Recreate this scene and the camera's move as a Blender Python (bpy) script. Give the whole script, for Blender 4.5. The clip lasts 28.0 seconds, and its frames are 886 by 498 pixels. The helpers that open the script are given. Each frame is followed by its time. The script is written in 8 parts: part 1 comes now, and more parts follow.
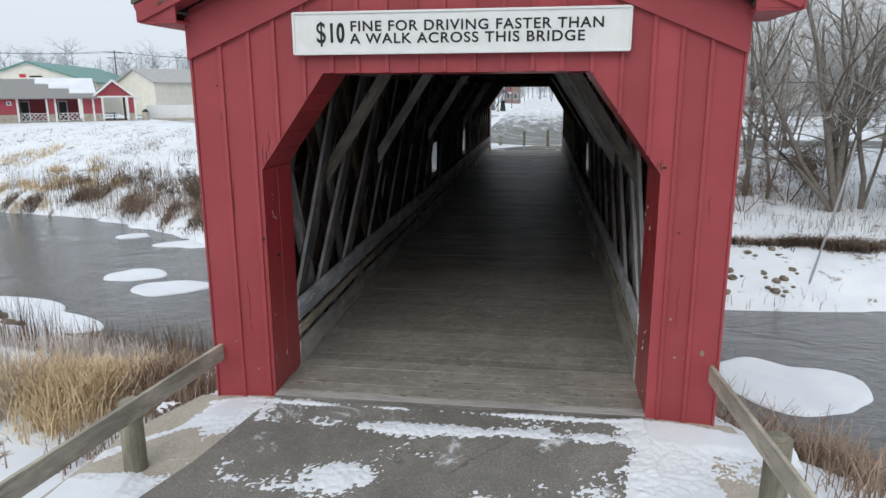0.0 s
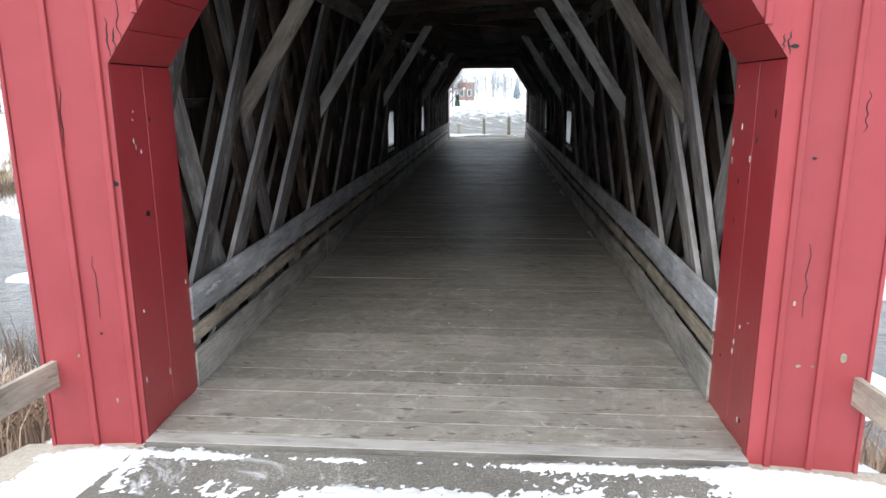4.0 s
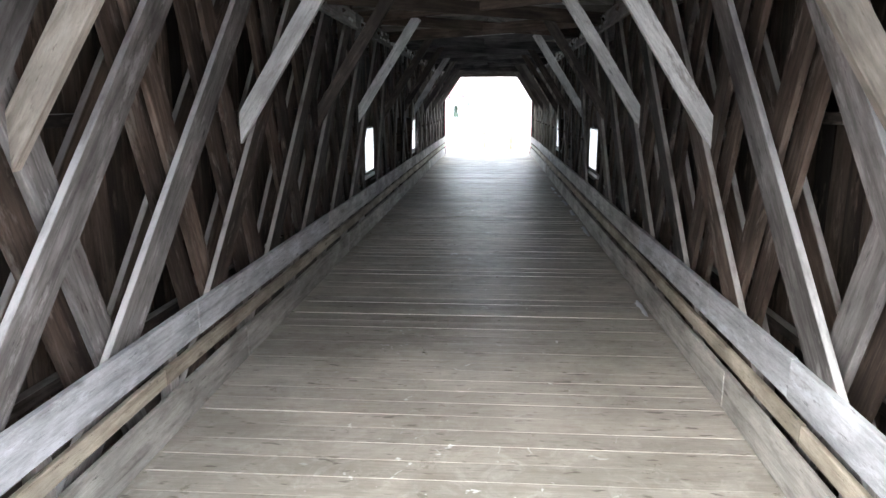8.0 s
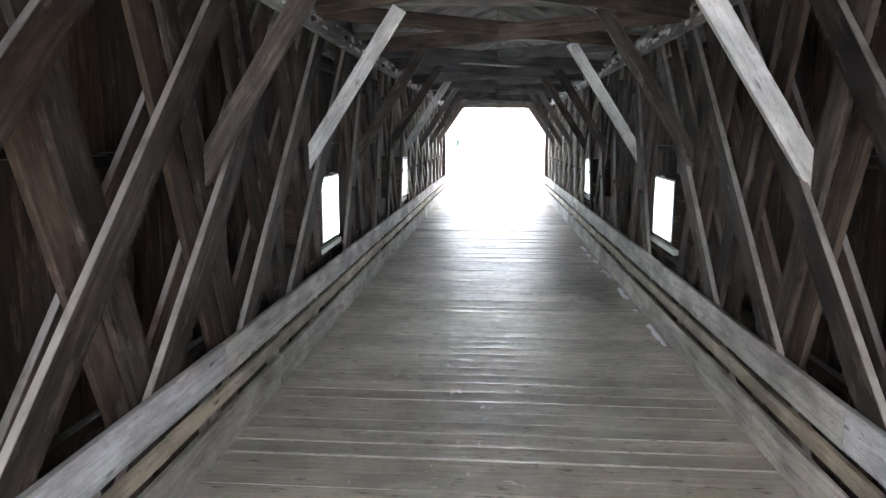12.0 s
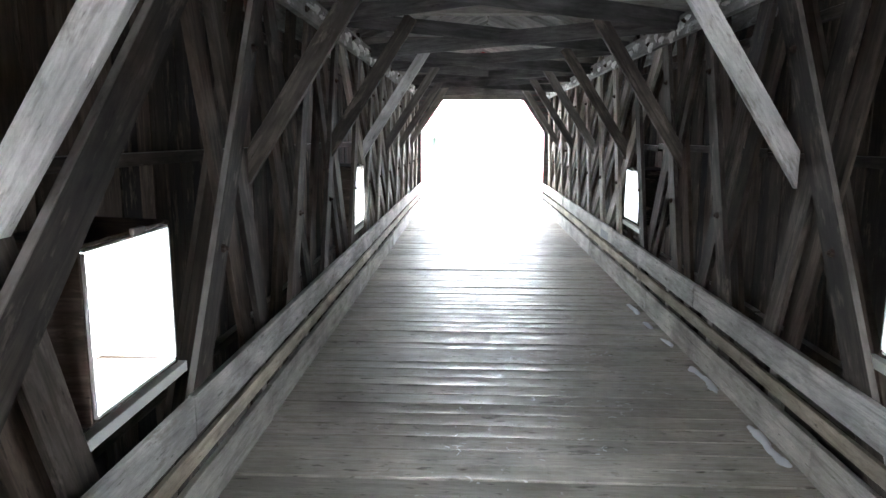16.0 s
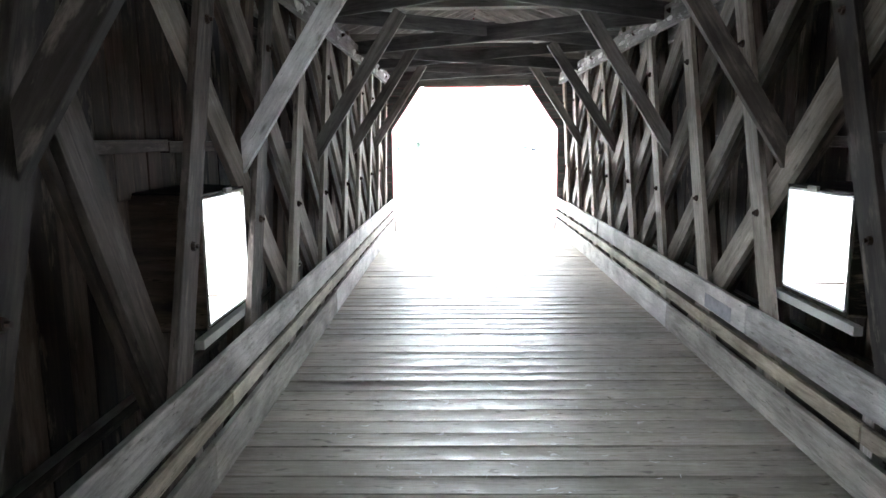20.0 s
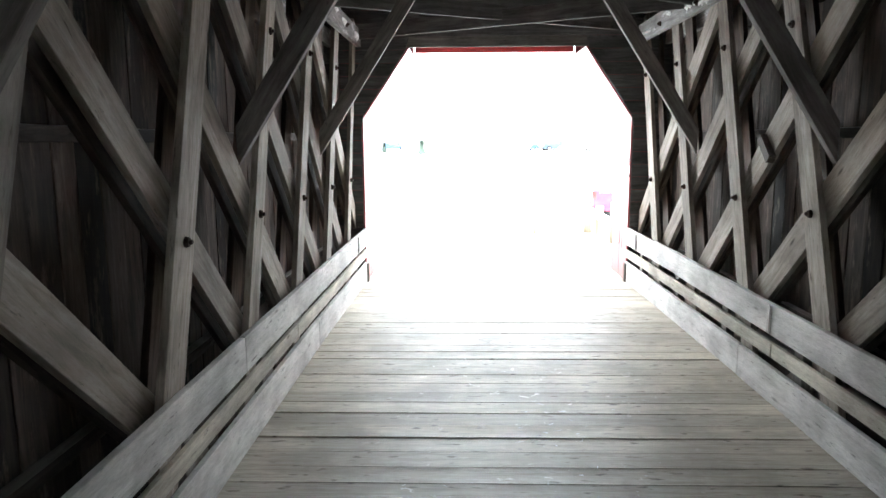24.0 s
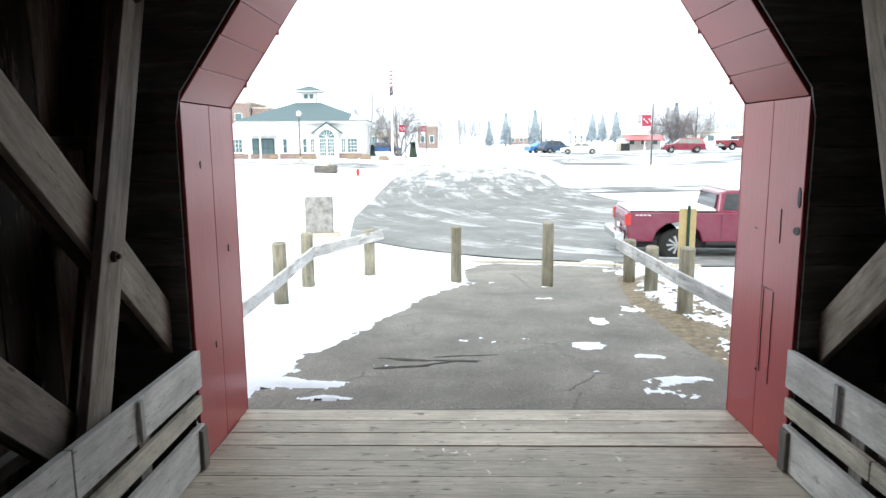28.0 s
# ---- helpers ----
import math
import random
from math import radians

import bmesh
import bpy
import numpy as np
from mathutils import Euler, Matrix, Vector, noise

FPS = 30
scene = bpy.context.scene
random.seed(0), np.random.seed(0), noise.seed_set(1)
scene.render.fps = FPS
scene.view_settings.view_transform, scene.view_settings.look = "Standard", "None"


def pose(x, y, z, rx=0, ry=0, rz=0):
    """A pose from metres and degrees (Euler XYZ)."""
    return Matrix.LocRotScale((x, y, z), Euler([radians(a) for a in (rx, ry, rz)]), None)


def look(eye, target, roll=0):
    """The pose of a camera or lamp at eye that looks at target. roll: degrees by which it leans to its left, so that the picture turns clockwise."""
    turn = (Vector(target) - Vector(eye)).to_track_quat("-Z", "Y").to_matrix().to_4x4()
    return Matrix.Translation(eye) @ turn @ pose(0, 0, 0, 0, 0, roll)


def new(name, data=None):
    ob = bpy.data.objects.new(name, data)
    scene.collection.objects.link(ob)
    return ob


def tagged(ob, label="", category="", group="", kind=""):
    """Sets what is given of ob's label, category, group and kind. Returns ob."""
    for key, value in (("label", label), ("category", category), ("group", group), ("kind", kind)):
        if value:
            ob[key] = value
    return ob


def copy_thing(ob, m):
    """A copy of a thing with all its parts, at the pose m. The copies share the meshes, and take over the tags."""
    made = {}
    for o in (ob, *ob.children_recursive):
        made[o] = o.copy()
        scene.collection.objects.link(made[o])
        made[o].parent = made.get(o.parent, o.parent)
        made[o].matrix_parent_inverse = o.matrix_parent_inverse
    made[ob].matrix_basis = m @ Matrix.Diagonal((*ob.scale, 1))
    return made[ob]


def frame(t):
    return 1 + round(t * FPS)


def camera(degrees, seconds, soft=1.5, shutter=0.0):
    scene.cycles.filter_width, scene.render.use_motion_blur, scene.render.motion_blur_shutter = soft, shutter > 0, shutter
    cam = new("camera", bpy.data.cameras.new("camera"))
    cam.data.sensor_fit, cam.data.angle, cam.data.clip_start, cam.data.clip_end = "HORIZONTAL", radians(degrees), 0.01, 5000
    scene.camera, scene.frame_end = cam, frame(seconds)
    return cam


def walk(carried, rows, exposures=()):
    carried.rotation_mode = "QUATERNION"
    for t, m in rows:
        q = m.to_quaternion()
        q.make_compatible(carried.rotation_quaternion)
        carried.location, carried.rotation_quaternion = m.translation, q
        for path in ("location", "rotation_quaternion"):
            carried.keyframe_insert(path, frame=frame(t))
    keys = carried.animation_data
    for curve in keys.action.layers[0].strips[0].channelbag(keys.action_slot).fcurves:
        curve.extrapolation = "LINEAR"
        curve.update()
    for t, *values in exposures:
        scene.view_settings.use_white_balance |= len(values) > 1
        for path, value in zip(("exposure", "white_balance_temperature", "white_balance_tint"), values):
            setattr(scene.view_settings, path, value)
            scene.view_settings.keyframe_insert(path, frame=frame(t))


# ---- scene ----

cam = camera(66.0, 28.0, soft=1.5)
# seconds, eye (metres), yaw to the left, pitch, roll (degrees)
PATH = [
    (0, 0.949, -6.586, 3.470, 8.18, -12.95, -0.28),
    (0.5, 0.859, -6.321, 3.251, 8.05, -12.52, -0.33),
    (1, 0.670, -6.036, 3.133, 8.13, -12.89, -0.43),
    (1.5, 0.498, -5.752, 3.001, 6.37, -12.76, -0.30),
    (2, 0.464, -5.497, 2.906, 5.11, -12.47, -0.37),
    (2.5, 0.480, -5.178, 2.857, 4.97, -12.52, -0.41),
    (3, 0.458, -4.760, 2.794, 4.66, -12.97, -0.26),
    (3.5, 0.432, -4.291, 2.622, 4.42, -12.78, -0.33),
    (5.5, 0.320, -2.331, 2.172, 3.75, -13.34, 0.17),
    (6, 0.346, -1.867, 2.220, 4.06, -12.87, -0.06),
    (6.5, 0.313, -1.350, 2.385, 4.05, -12.91, -0.09),
    (7, 0.294, -0.894, 2.487, 4.05, -12.98, -0.11),
    (7.5, 0.285, -0.474, 2.484, 4.07, -12.94, -0.08),
    (8, 0.269, -0.043, 2.474, 4.12, -12.03, -0.04),
    (8.5, 0.241, 0.446, 2.460, 4.16, -10.04, -0.10),
    (9, 0.190, 1.009, 2.471, 4.10, -9.11, -0.11),
    (9.5, 0.142, 1.611, 2.495, 4.09, -9.17, -0.08),
    (10, 0.078, 2.174, 2.518, 3.91, -9.35, -0.02),
    (10.5, 0.047, 2.752, 2.505, 3.86, -9.25, -0.07),
    (11, 0.065, 3.366, 2.496, 4.16, -9.16, 0.05),
    (11.5, 0.038, 4.001, 2.512, 4.23, -9.22, 0.15),
    (12, -0.004, 4.649, 2.523, 4.22, -9.34, 0.20),
    (12.5, -0.066, 5.304, 2.507, 4.19, -9.21, 0.24),
    (14.5, -0.267, 8.197, 2.500, 2.67, -9.15, 0.08),
    (15, -0.310, 8.913, 2.542, 2.34, -9.35, -0.10),
    (15.5, -0.334, 9.612, 2.557, 2.29, -9.48, 0.00),
    (16, -0.377, 10.291, 2.551, 2.25, -9.53, 0.30),
    (16.5, -0.375, 10.993, 2.486, 2.19, -9.26, 0.43),
    (17, -0.346, 11.709, 2.463, 1.89, -9.09, 0.01),
    (17.5, -0.339, 12.411, 2.452, 1.54, -9.19, 0.33),
    (18, -0.382, 13.100, 2.467, 1.14, -9.28, -0.07),
    (18.5, -0.392, 13.792, 2.449, 1.19, -9.13, -0.61),
    (19, -0.409, 14.533, 2.432, 1.19, -9.19, -0.49),
    (19.5, -0.418, 15.481, 2.421, 1.20, -9.21, -0.56),
    (20, -0.436, 16.519, 2.400, 1.23, -9.14, -0.63),
    (20.5, -0.471, 17.574, 2.387, 1.23, -9.17, -0.76),
    (21, -0.432, 18.481, 2.399, 1.45, -9.15, -0.62),
    (21.5, -0.428, 19.359, 2.455, 1.56, -9.53, -0.42),
    (23.5, -0.477, 22.579, 2.333, 1.72, -9.17, -0.34),
    (24, -0.519, 23.334, 2.328, 1.64, -9.22, -0.32),
    (24.5, -0.528, 24.078, 2.328, 1.70, -9.22, -0.38),
    (25, -0.523, 24.814, 2.326, 1.80, -9.26, -0.34),
    (25.5, -0.526, 25.511, 2.320, 1.87, -9.27, -0.24),
    (26, -0.526, 26.221, 2.314, 1.88, -9.24, -0.26),
    (26.5, -0.477, 26.939, 2.313, 1.71, -9.26, -0.27),
    (27, -0.369, 27.703, 2.306, 1.45, -9.26, -0.35),
    (27.5, -0.258, 28.602, 2.331, 1.39, -9.26, -0.60),
    (28, -0.190, 29.682, 2.371, 1.43, -9.12, -0.44),
]


def ahead(x, y, z, yaw, pitch):
    a, b = radians(yaw), radians(pitch)
    return (x - math.sin(a) * math.cos(b), y + math.cos(a) * math.cos(b), z + math.sin(b))


EXPOSURE = [(0.0, 0.3, 6450, 7), (1.0, 0.37, 6450, 7), (2.0, 0.7, 6450, 7), (3.0, 0.9, 6450, 7), (3.5, 1.15, 6450, 7), (5.5, 2.15, 6120, 8), (6.0, 2.55, 6120, 8), (7.0, 3.15, 6300, 8), (8.0, 3.75, 6420, 8), (9.0, 4.4, 6480, 8), (11.0, 5.02, 6500, 8),
            (14.5, 5.35, 6500, 7), (18.5, 5.4, 6500, 7), (21.5, 5.05, 6530, 6), (23.5, 4.58, 6560, 5), (25.0, 4.0, 6570, 4), (26.5, 3.05, 6570, 4), (27.0, 2.55, 6570, 4), (28.0, 1.65, 6550, 4)]
walk(cam, [(t, look((x, y, z), ahead(x, y, z, yaw, pitch), roll)) for t, x, y, z, yaw, pitch, roll in PATH], EXPOSURE)

# ---- light: an overcast winter day ----
world = bpy.data.worlds.new("overcast")
scene.world = world
world.use_nodes = True
wn, wl = world.node_tree.nodes, world.node_tree.links
wn.clear()
sky = wn.new("ShaderNodeTexSky")
sky.sky_type, sky.sun_disc = "NISHITA", False
sky.sun_elevation, sky.sun_rotation = radians(32), radians(192)
sky.dust_density, sky.air_density = 6.0, 1.0
pale = wn.new("ShaderNodeHueSaturation")
pale.inputs["Saturation"].default_value = 0.35
haze = wn.new("ShaderNodeMix")
haze.data_type = "RGBA"
haze.inputs["Factor"].default_value = 0.8
haze.inputs[7].default_value = (7.25, 7.85, 8.75, 1)
back = wn.new("ShaderNodeBackground")
back.inputs["Strength"].default_value = 0.1
wout = wn.new("ShaderNodeOutputWorld")
wl.new(sky.outputs[0], pale.inputs["Color"])
wl.new(pale.outputs[0], haze.inputs[6])
wl.new(haze.outputs[2], back.inputs["Color"])
wl.new(back.outputs[0], wout.inputs[0])

sun_data = bpy.data.lights.new("sun", "SUN")
sun_data.energy, sun_data.angle, sun_data.color = 0.7, radians(40), (1.0, 0.97, 0.93)
sun = new("sun", sun_data)
sun.matrix_world = look((0, 0, 60), (6, 29, 30))


# ---- materials ----
def mat_base(name, rough=0.8, metal=0.0, spec=0.3):
    m = bpy.data.materials.new(name)
    m.use_nodes = True
    nt = m.node_tree
    bsdf = nt.nodes["Principled BSDF"]
    bsdf.inputs["Roughness"].default_value = rough
    bsdf.inputs["Metallic"].default_value = metal
    bsdf.inputs["Specular IOR Level"].default_value = spec
    return m, nt, bsdf


def node(nt, kind, **values):
    n = nt.nodes.new(kind)
    for key, value in values.items():
        n.inputs[key].default_value = value
    return n


def coords(nt, scale, random_shift=0.0):
    """Object coordinates, stretched by scale and shifted from piece to piece."""
    tc = nt.nodes.new("ShaderNodeTexCoord")
    mp = node(nt, "ShaderNodeMapping", Scale=scale)
    if random_shift:
        info = nt.nodes.new("ShaderNodeObjectInfo")
        mul = nt.nodes.new("ShaderNodeVectorMath")
        mul.operation = "SCALE"
        mul.inputs[0].default_value = (random_shift, random_shift * 0.7, random_shift * 1.3)
        nt.links.new(info.outputs["Random"], mul.inputs["Scale"])
        add = nt.nodes.new("ShaderNodeVectorMath")
        nt.links.new(tc.outputs["Object"], add.inputs[0])
        nt.links.new(mul.outputs[0], add.inputs[1])
        nt.links.new(add.outputs[0], mp.inputs["Vector"])
    else:
        nt.links.new(tc.outputs["Object"], mp.inputs["Vector"])
    return mp.outputs[0]


def noise_tex(nt, vec, scale, detail=4.0, rough=0.6, distort=0.0):
    n = node(nt, "ShaderNodeTexNoise", Scale=scale, Detail=detail, Roughness=rough, Distortion=distort)
    nt.links.new(vec, n.inputs["Vector"])
    return n.outputs[0]


def ramp(nt, fac, stops):
    r = nt.nodes.new("ShaderNodeValToRGB")
    els = r.color_ramp.elements
    while len(els) < len(stops):
        els.new(0.5)
    for e, (p, c) in zip(els, stops):
        e.position, e.color = p, (*c, 1) if len(c) == 3 else c
    nt.links.new(fac, r.inputs[0])
    return r.outputs[0]


def mixc(nt, fac, a, b, mode="MIX"):
    m = nt.nodes.new("ShaderNodeMix")
    m.data_type, m.blend_type = "RGBA", mode
    for sock, value in ((m.inputs["Factor"], fac), (m.inputs[6], a), (m.inputs[7], b)):
        if isinstance(value, (int, float)):
            sock.default_value = value
        elif isinstance(value, tuple):
            sock.default_value = (*value, 1)
        else:
            nt.links.new(value, sock)
    return m.outputs[2]


def bump(nt, bsdf, height, strength=0.3, dist=0.01):
    b = node(nt, "ShaderNodeBump", Strength=strength, Distance=dist)
    nt.links.new(height, b.inputs["Height"])
    nt.links.new(b.outputs[0], bsdf.inputs["Normal"])


def wood(name, dark, mid, light, rough=0.75, spec=0.25, vary=0.35, wear=None, bumpy=0.4, lit_edge=None, grime=0.3, knots=0.0):
    """Sawn boards: grain along the piece's own x, tone varying from piece to piece; edges that look up are painted
    paler, as if lit.
    """
    m, nt, bsdf = mat_base(name, rough, 0, spec)
    v = coords(nt, (0.5, 5.0, 5.0), 40.0)
    grain = noise_tex(nt, v, 3.0, 5, 0.58, 1.0)
    col = ramp(nt, grain, [(0.24, dark), (0.5, mid), (0.8, light)])
    blot = noise_tex(nt, coords(nt, (0.6, 1.6, 1.6), 40.0), 2.0, 4, 0.6)
    col = mixc(nt, ramp(nt, blot, [(0.36, (0.2 + 0.6 * grime,) * 3), (0.6, (0, 0, 0))]), col, tuple(c * 0.45 for c in dark))
    streak = noise_tex(nt, coords(nt, (0.16, 14.0, 14.0), 40.0), 2.2, 3, 0.5, 0.3)
    col = mixc(nt, ramp(nt, streak, [(0.32, (0.6 * grime,) * 3), (0.44, (0, 0, 0))]), col, tuple(c * 0.5 for c in dark))
    fine = noise_tex(nt, coords(nt, (3.0, 16.0, 16.0), 40.0), 5.0, 6, 0.75, 0.6)
    col = mixc(nt, 0.42, col, ramp(nt, fine, [(0.3, (0.5,) * 3), (0.5, (1.0,) * 3), (0.7, (1.4,) * 3)]), "MULTIPLY")
    patch = noise_tex(nt, coords(nt, (0.9, 1.5, 1.5), 40.0), 1.6, 3, 0.55, 0.4)
    col = mixc(nt, 0.75, col, ramp(nt, patch, [(0.32, (0.62,) * 3), (0.5, (1.0,) * 3), (0.68, (1.32,) * 3)]), "MULTIPLY")
    info = nt.nodes.new("ShaderNodeObjectInfo")
    tone = ramp(nt, info.outputs["Random"], [(0.0, (1 - vary,) * 3), (1.0, (1 + vary,) * 3)])
    col = mixc(nt, 1.0, col, tone, "MULTIPLY")
    if wear:
        w = noise_tex(nt, coords(nt, (0.8, 3.0, 3.0), 40.0), 2.6, 5, 0.7)
        col = mixc(nt, ramp(nt, w, [(0.56, (0, 0, 0)), (0.68, (0.7, 0.7, 0.7))]), col, wear)
    pits = noise_tex(nt, coords(nt, (0.9, 5.0, 5.0), 40.0), 6.0, 4, 0.7)
    col = mixc(nt, ramp(nt, pits, [(0.62, (0, 0, 0)), (0.7, (0.75, 0.75, 0.75))]), col, tuple(c * 0.35 for c in dark))
    if knots:
        dot = node(nt, "ShaderNodeTexVoronoi", Scale=1.5)
        nt.links.new(coords(nt, (0.9, 3.4, 3.4), 40.0), dot.inputs["Vector"])
        col = mixc(nt, ramp(nt, dot.outputs["Distance"], [(0.03, (knots,) * 3), (0.075, (knots * 0.35,) * 3), (0.1, (0, 0, 0))]), col, tuple(c * 0.25 for c in dark))
    # faces that look up are mixed paler, for the light that falls on them
    if lit_edge:
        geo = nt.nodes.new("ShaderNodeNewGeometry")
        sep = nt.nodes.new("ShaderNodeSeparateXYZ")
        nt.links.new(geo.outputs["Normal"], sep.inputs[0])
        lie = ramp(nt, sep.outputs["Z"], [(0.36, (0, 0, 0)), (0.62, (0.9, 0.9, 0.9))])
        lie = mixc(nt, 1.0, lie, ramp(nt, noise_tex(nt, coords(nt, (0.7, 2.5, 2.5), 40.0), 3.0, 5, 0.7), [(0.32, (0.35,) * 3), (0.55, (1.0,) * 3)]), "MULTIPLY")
        col = mixc(nt, lie, col, lit_edge)
    nt.links.new(col, bsdf.inputs["Base Color"])
    bump(nt, bsdf, grain, bumpy, 0.006)
    return m


WOOD_OLD = wood("old_wood", (0.034, 0.027, 0.022), (0.078, 0.063, 0.053), (0.142, 0.12, 0.104), lit_edge=(0.36, 0.335, 0.31), grime=1.0, wear=(0.175, 0.146, 0.124), knots=0.8)
WOOD_BROWN = wood("brown_wood", (0.045, 0.033, 0.026), (0.1, 0.075, 0.059), (0.175, 0.135, 0.108), lit_edge=(0.3, 0.262, 0.228), grime=0.7, vary=0.4, knots=0.6)
WOOD_WARM = wood("warm_brown_wood", (0.045, 0.031, 0.024), (0.105, 0.076, 0.059), (0.195, 0.153, 0.125), lit_edge=(0.45, 0.425, 0.4), grime=0.8, vary=0.35, wear=(0.26, 0.225, 0.197), knots=0.7)
# silvered planks by the entry, drawn paler for the portal light on them
WOOD_SILVER_LIT = wood("silvered_lit_wood", (0.1, 0.09, 0.083), (0.215, 0.2, 0.19), (0.34, 0.325, 0.315), lit_edge=(0.6, 0.59, 0.58), grime=0.7, vary=0.3, wear=(0.4, 0.385, 0.375), knots=0.8)
WOOD_GREY = wood("grey_wood", (0.17, 0.155, 0.14), (0.31, 0.29, 0.268), (0.43, 0.41, 0.385), vary=0.25, lit_edge=(0.46, 0.44, 0.42), knots=0.7, wear=(0.2, 0.165, 0.135))
# paler wood, mostly for the truss planks lit by the far portal
WOOD_LIGHT = wood("light_wood", (0.17, 0.145, 0.118), (0.33, 0.29, 0.245), (0.45, 0.41, 0.36), vary=0.3, lit_edge=(0.5, 0.47, 0.43), knots=0.8)
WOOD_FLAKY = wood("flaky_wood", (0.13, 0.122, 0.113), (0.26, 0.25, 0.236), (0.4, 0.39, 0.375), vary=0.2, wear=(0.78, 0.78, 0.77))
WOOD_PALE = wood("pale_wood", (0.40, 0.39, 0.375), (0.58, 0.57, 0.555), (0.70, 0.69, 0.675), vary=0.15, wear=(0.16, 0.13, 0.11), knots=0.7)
# rail boards brightened in colour, for the light of the far portal
WOOD_LIT = wood("lit_rail_wood", (0.50, 0.49, 0.47), (0.64, 0.63, 0.61), (0.74, 0.73, 0.71), vary=0.1, grime=0.12, knots=0.6)
WOOD_LIT_TAN = wood("lit_tan_wood", (0.42, 0.385, 0.32), (0.60, 0.565, 0.48), (0.70, 0.67, 0.58), vary=0.12, grime=0.15, knots=0.8)
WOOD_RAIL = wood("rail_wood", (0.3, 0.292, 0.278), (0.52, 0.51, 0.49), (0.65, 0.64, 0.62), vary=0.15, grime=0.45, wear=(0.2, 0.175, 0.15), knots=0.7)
# bluish white that stands for the entry's sky light on the first top boards
WOOD_SKYLIT = wood("skylit_rail_wood", (0.34, 0.34, 0.345), (0.55, 0.562, 0.585), (0.70, 0.715, 0.745), vary=0.08, grime=0.45, wear=(0.72, 0.75, 0.79), knots=0.9)
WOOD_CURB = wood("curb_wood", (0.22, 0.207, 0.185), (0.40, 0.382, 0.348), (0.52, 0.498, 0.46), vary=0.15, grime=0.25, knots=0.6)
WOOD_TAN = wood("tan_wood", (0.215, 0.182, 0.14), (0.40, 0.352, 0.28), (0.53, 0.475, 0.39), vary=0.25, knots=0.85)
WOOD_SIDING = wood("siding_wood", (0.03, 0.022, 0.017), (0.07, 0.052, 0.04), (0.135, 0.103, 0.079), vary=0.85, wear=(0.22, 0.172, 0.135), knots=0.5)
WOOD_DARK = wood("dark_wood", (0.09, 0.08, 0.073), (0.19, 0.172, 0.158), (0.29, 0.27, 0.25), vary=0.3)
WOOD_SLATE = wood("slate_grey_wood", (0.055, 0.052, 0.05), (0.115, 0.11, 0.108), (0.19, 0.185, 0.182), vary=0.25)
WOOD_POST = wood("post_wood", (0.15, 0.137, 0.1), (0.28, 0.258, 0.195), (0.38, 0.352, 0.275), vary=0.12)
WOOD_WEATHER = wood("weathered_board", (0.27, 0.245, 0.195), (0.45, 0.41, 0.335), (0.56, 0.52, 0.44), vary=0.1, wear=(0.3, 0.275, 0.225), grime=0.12)


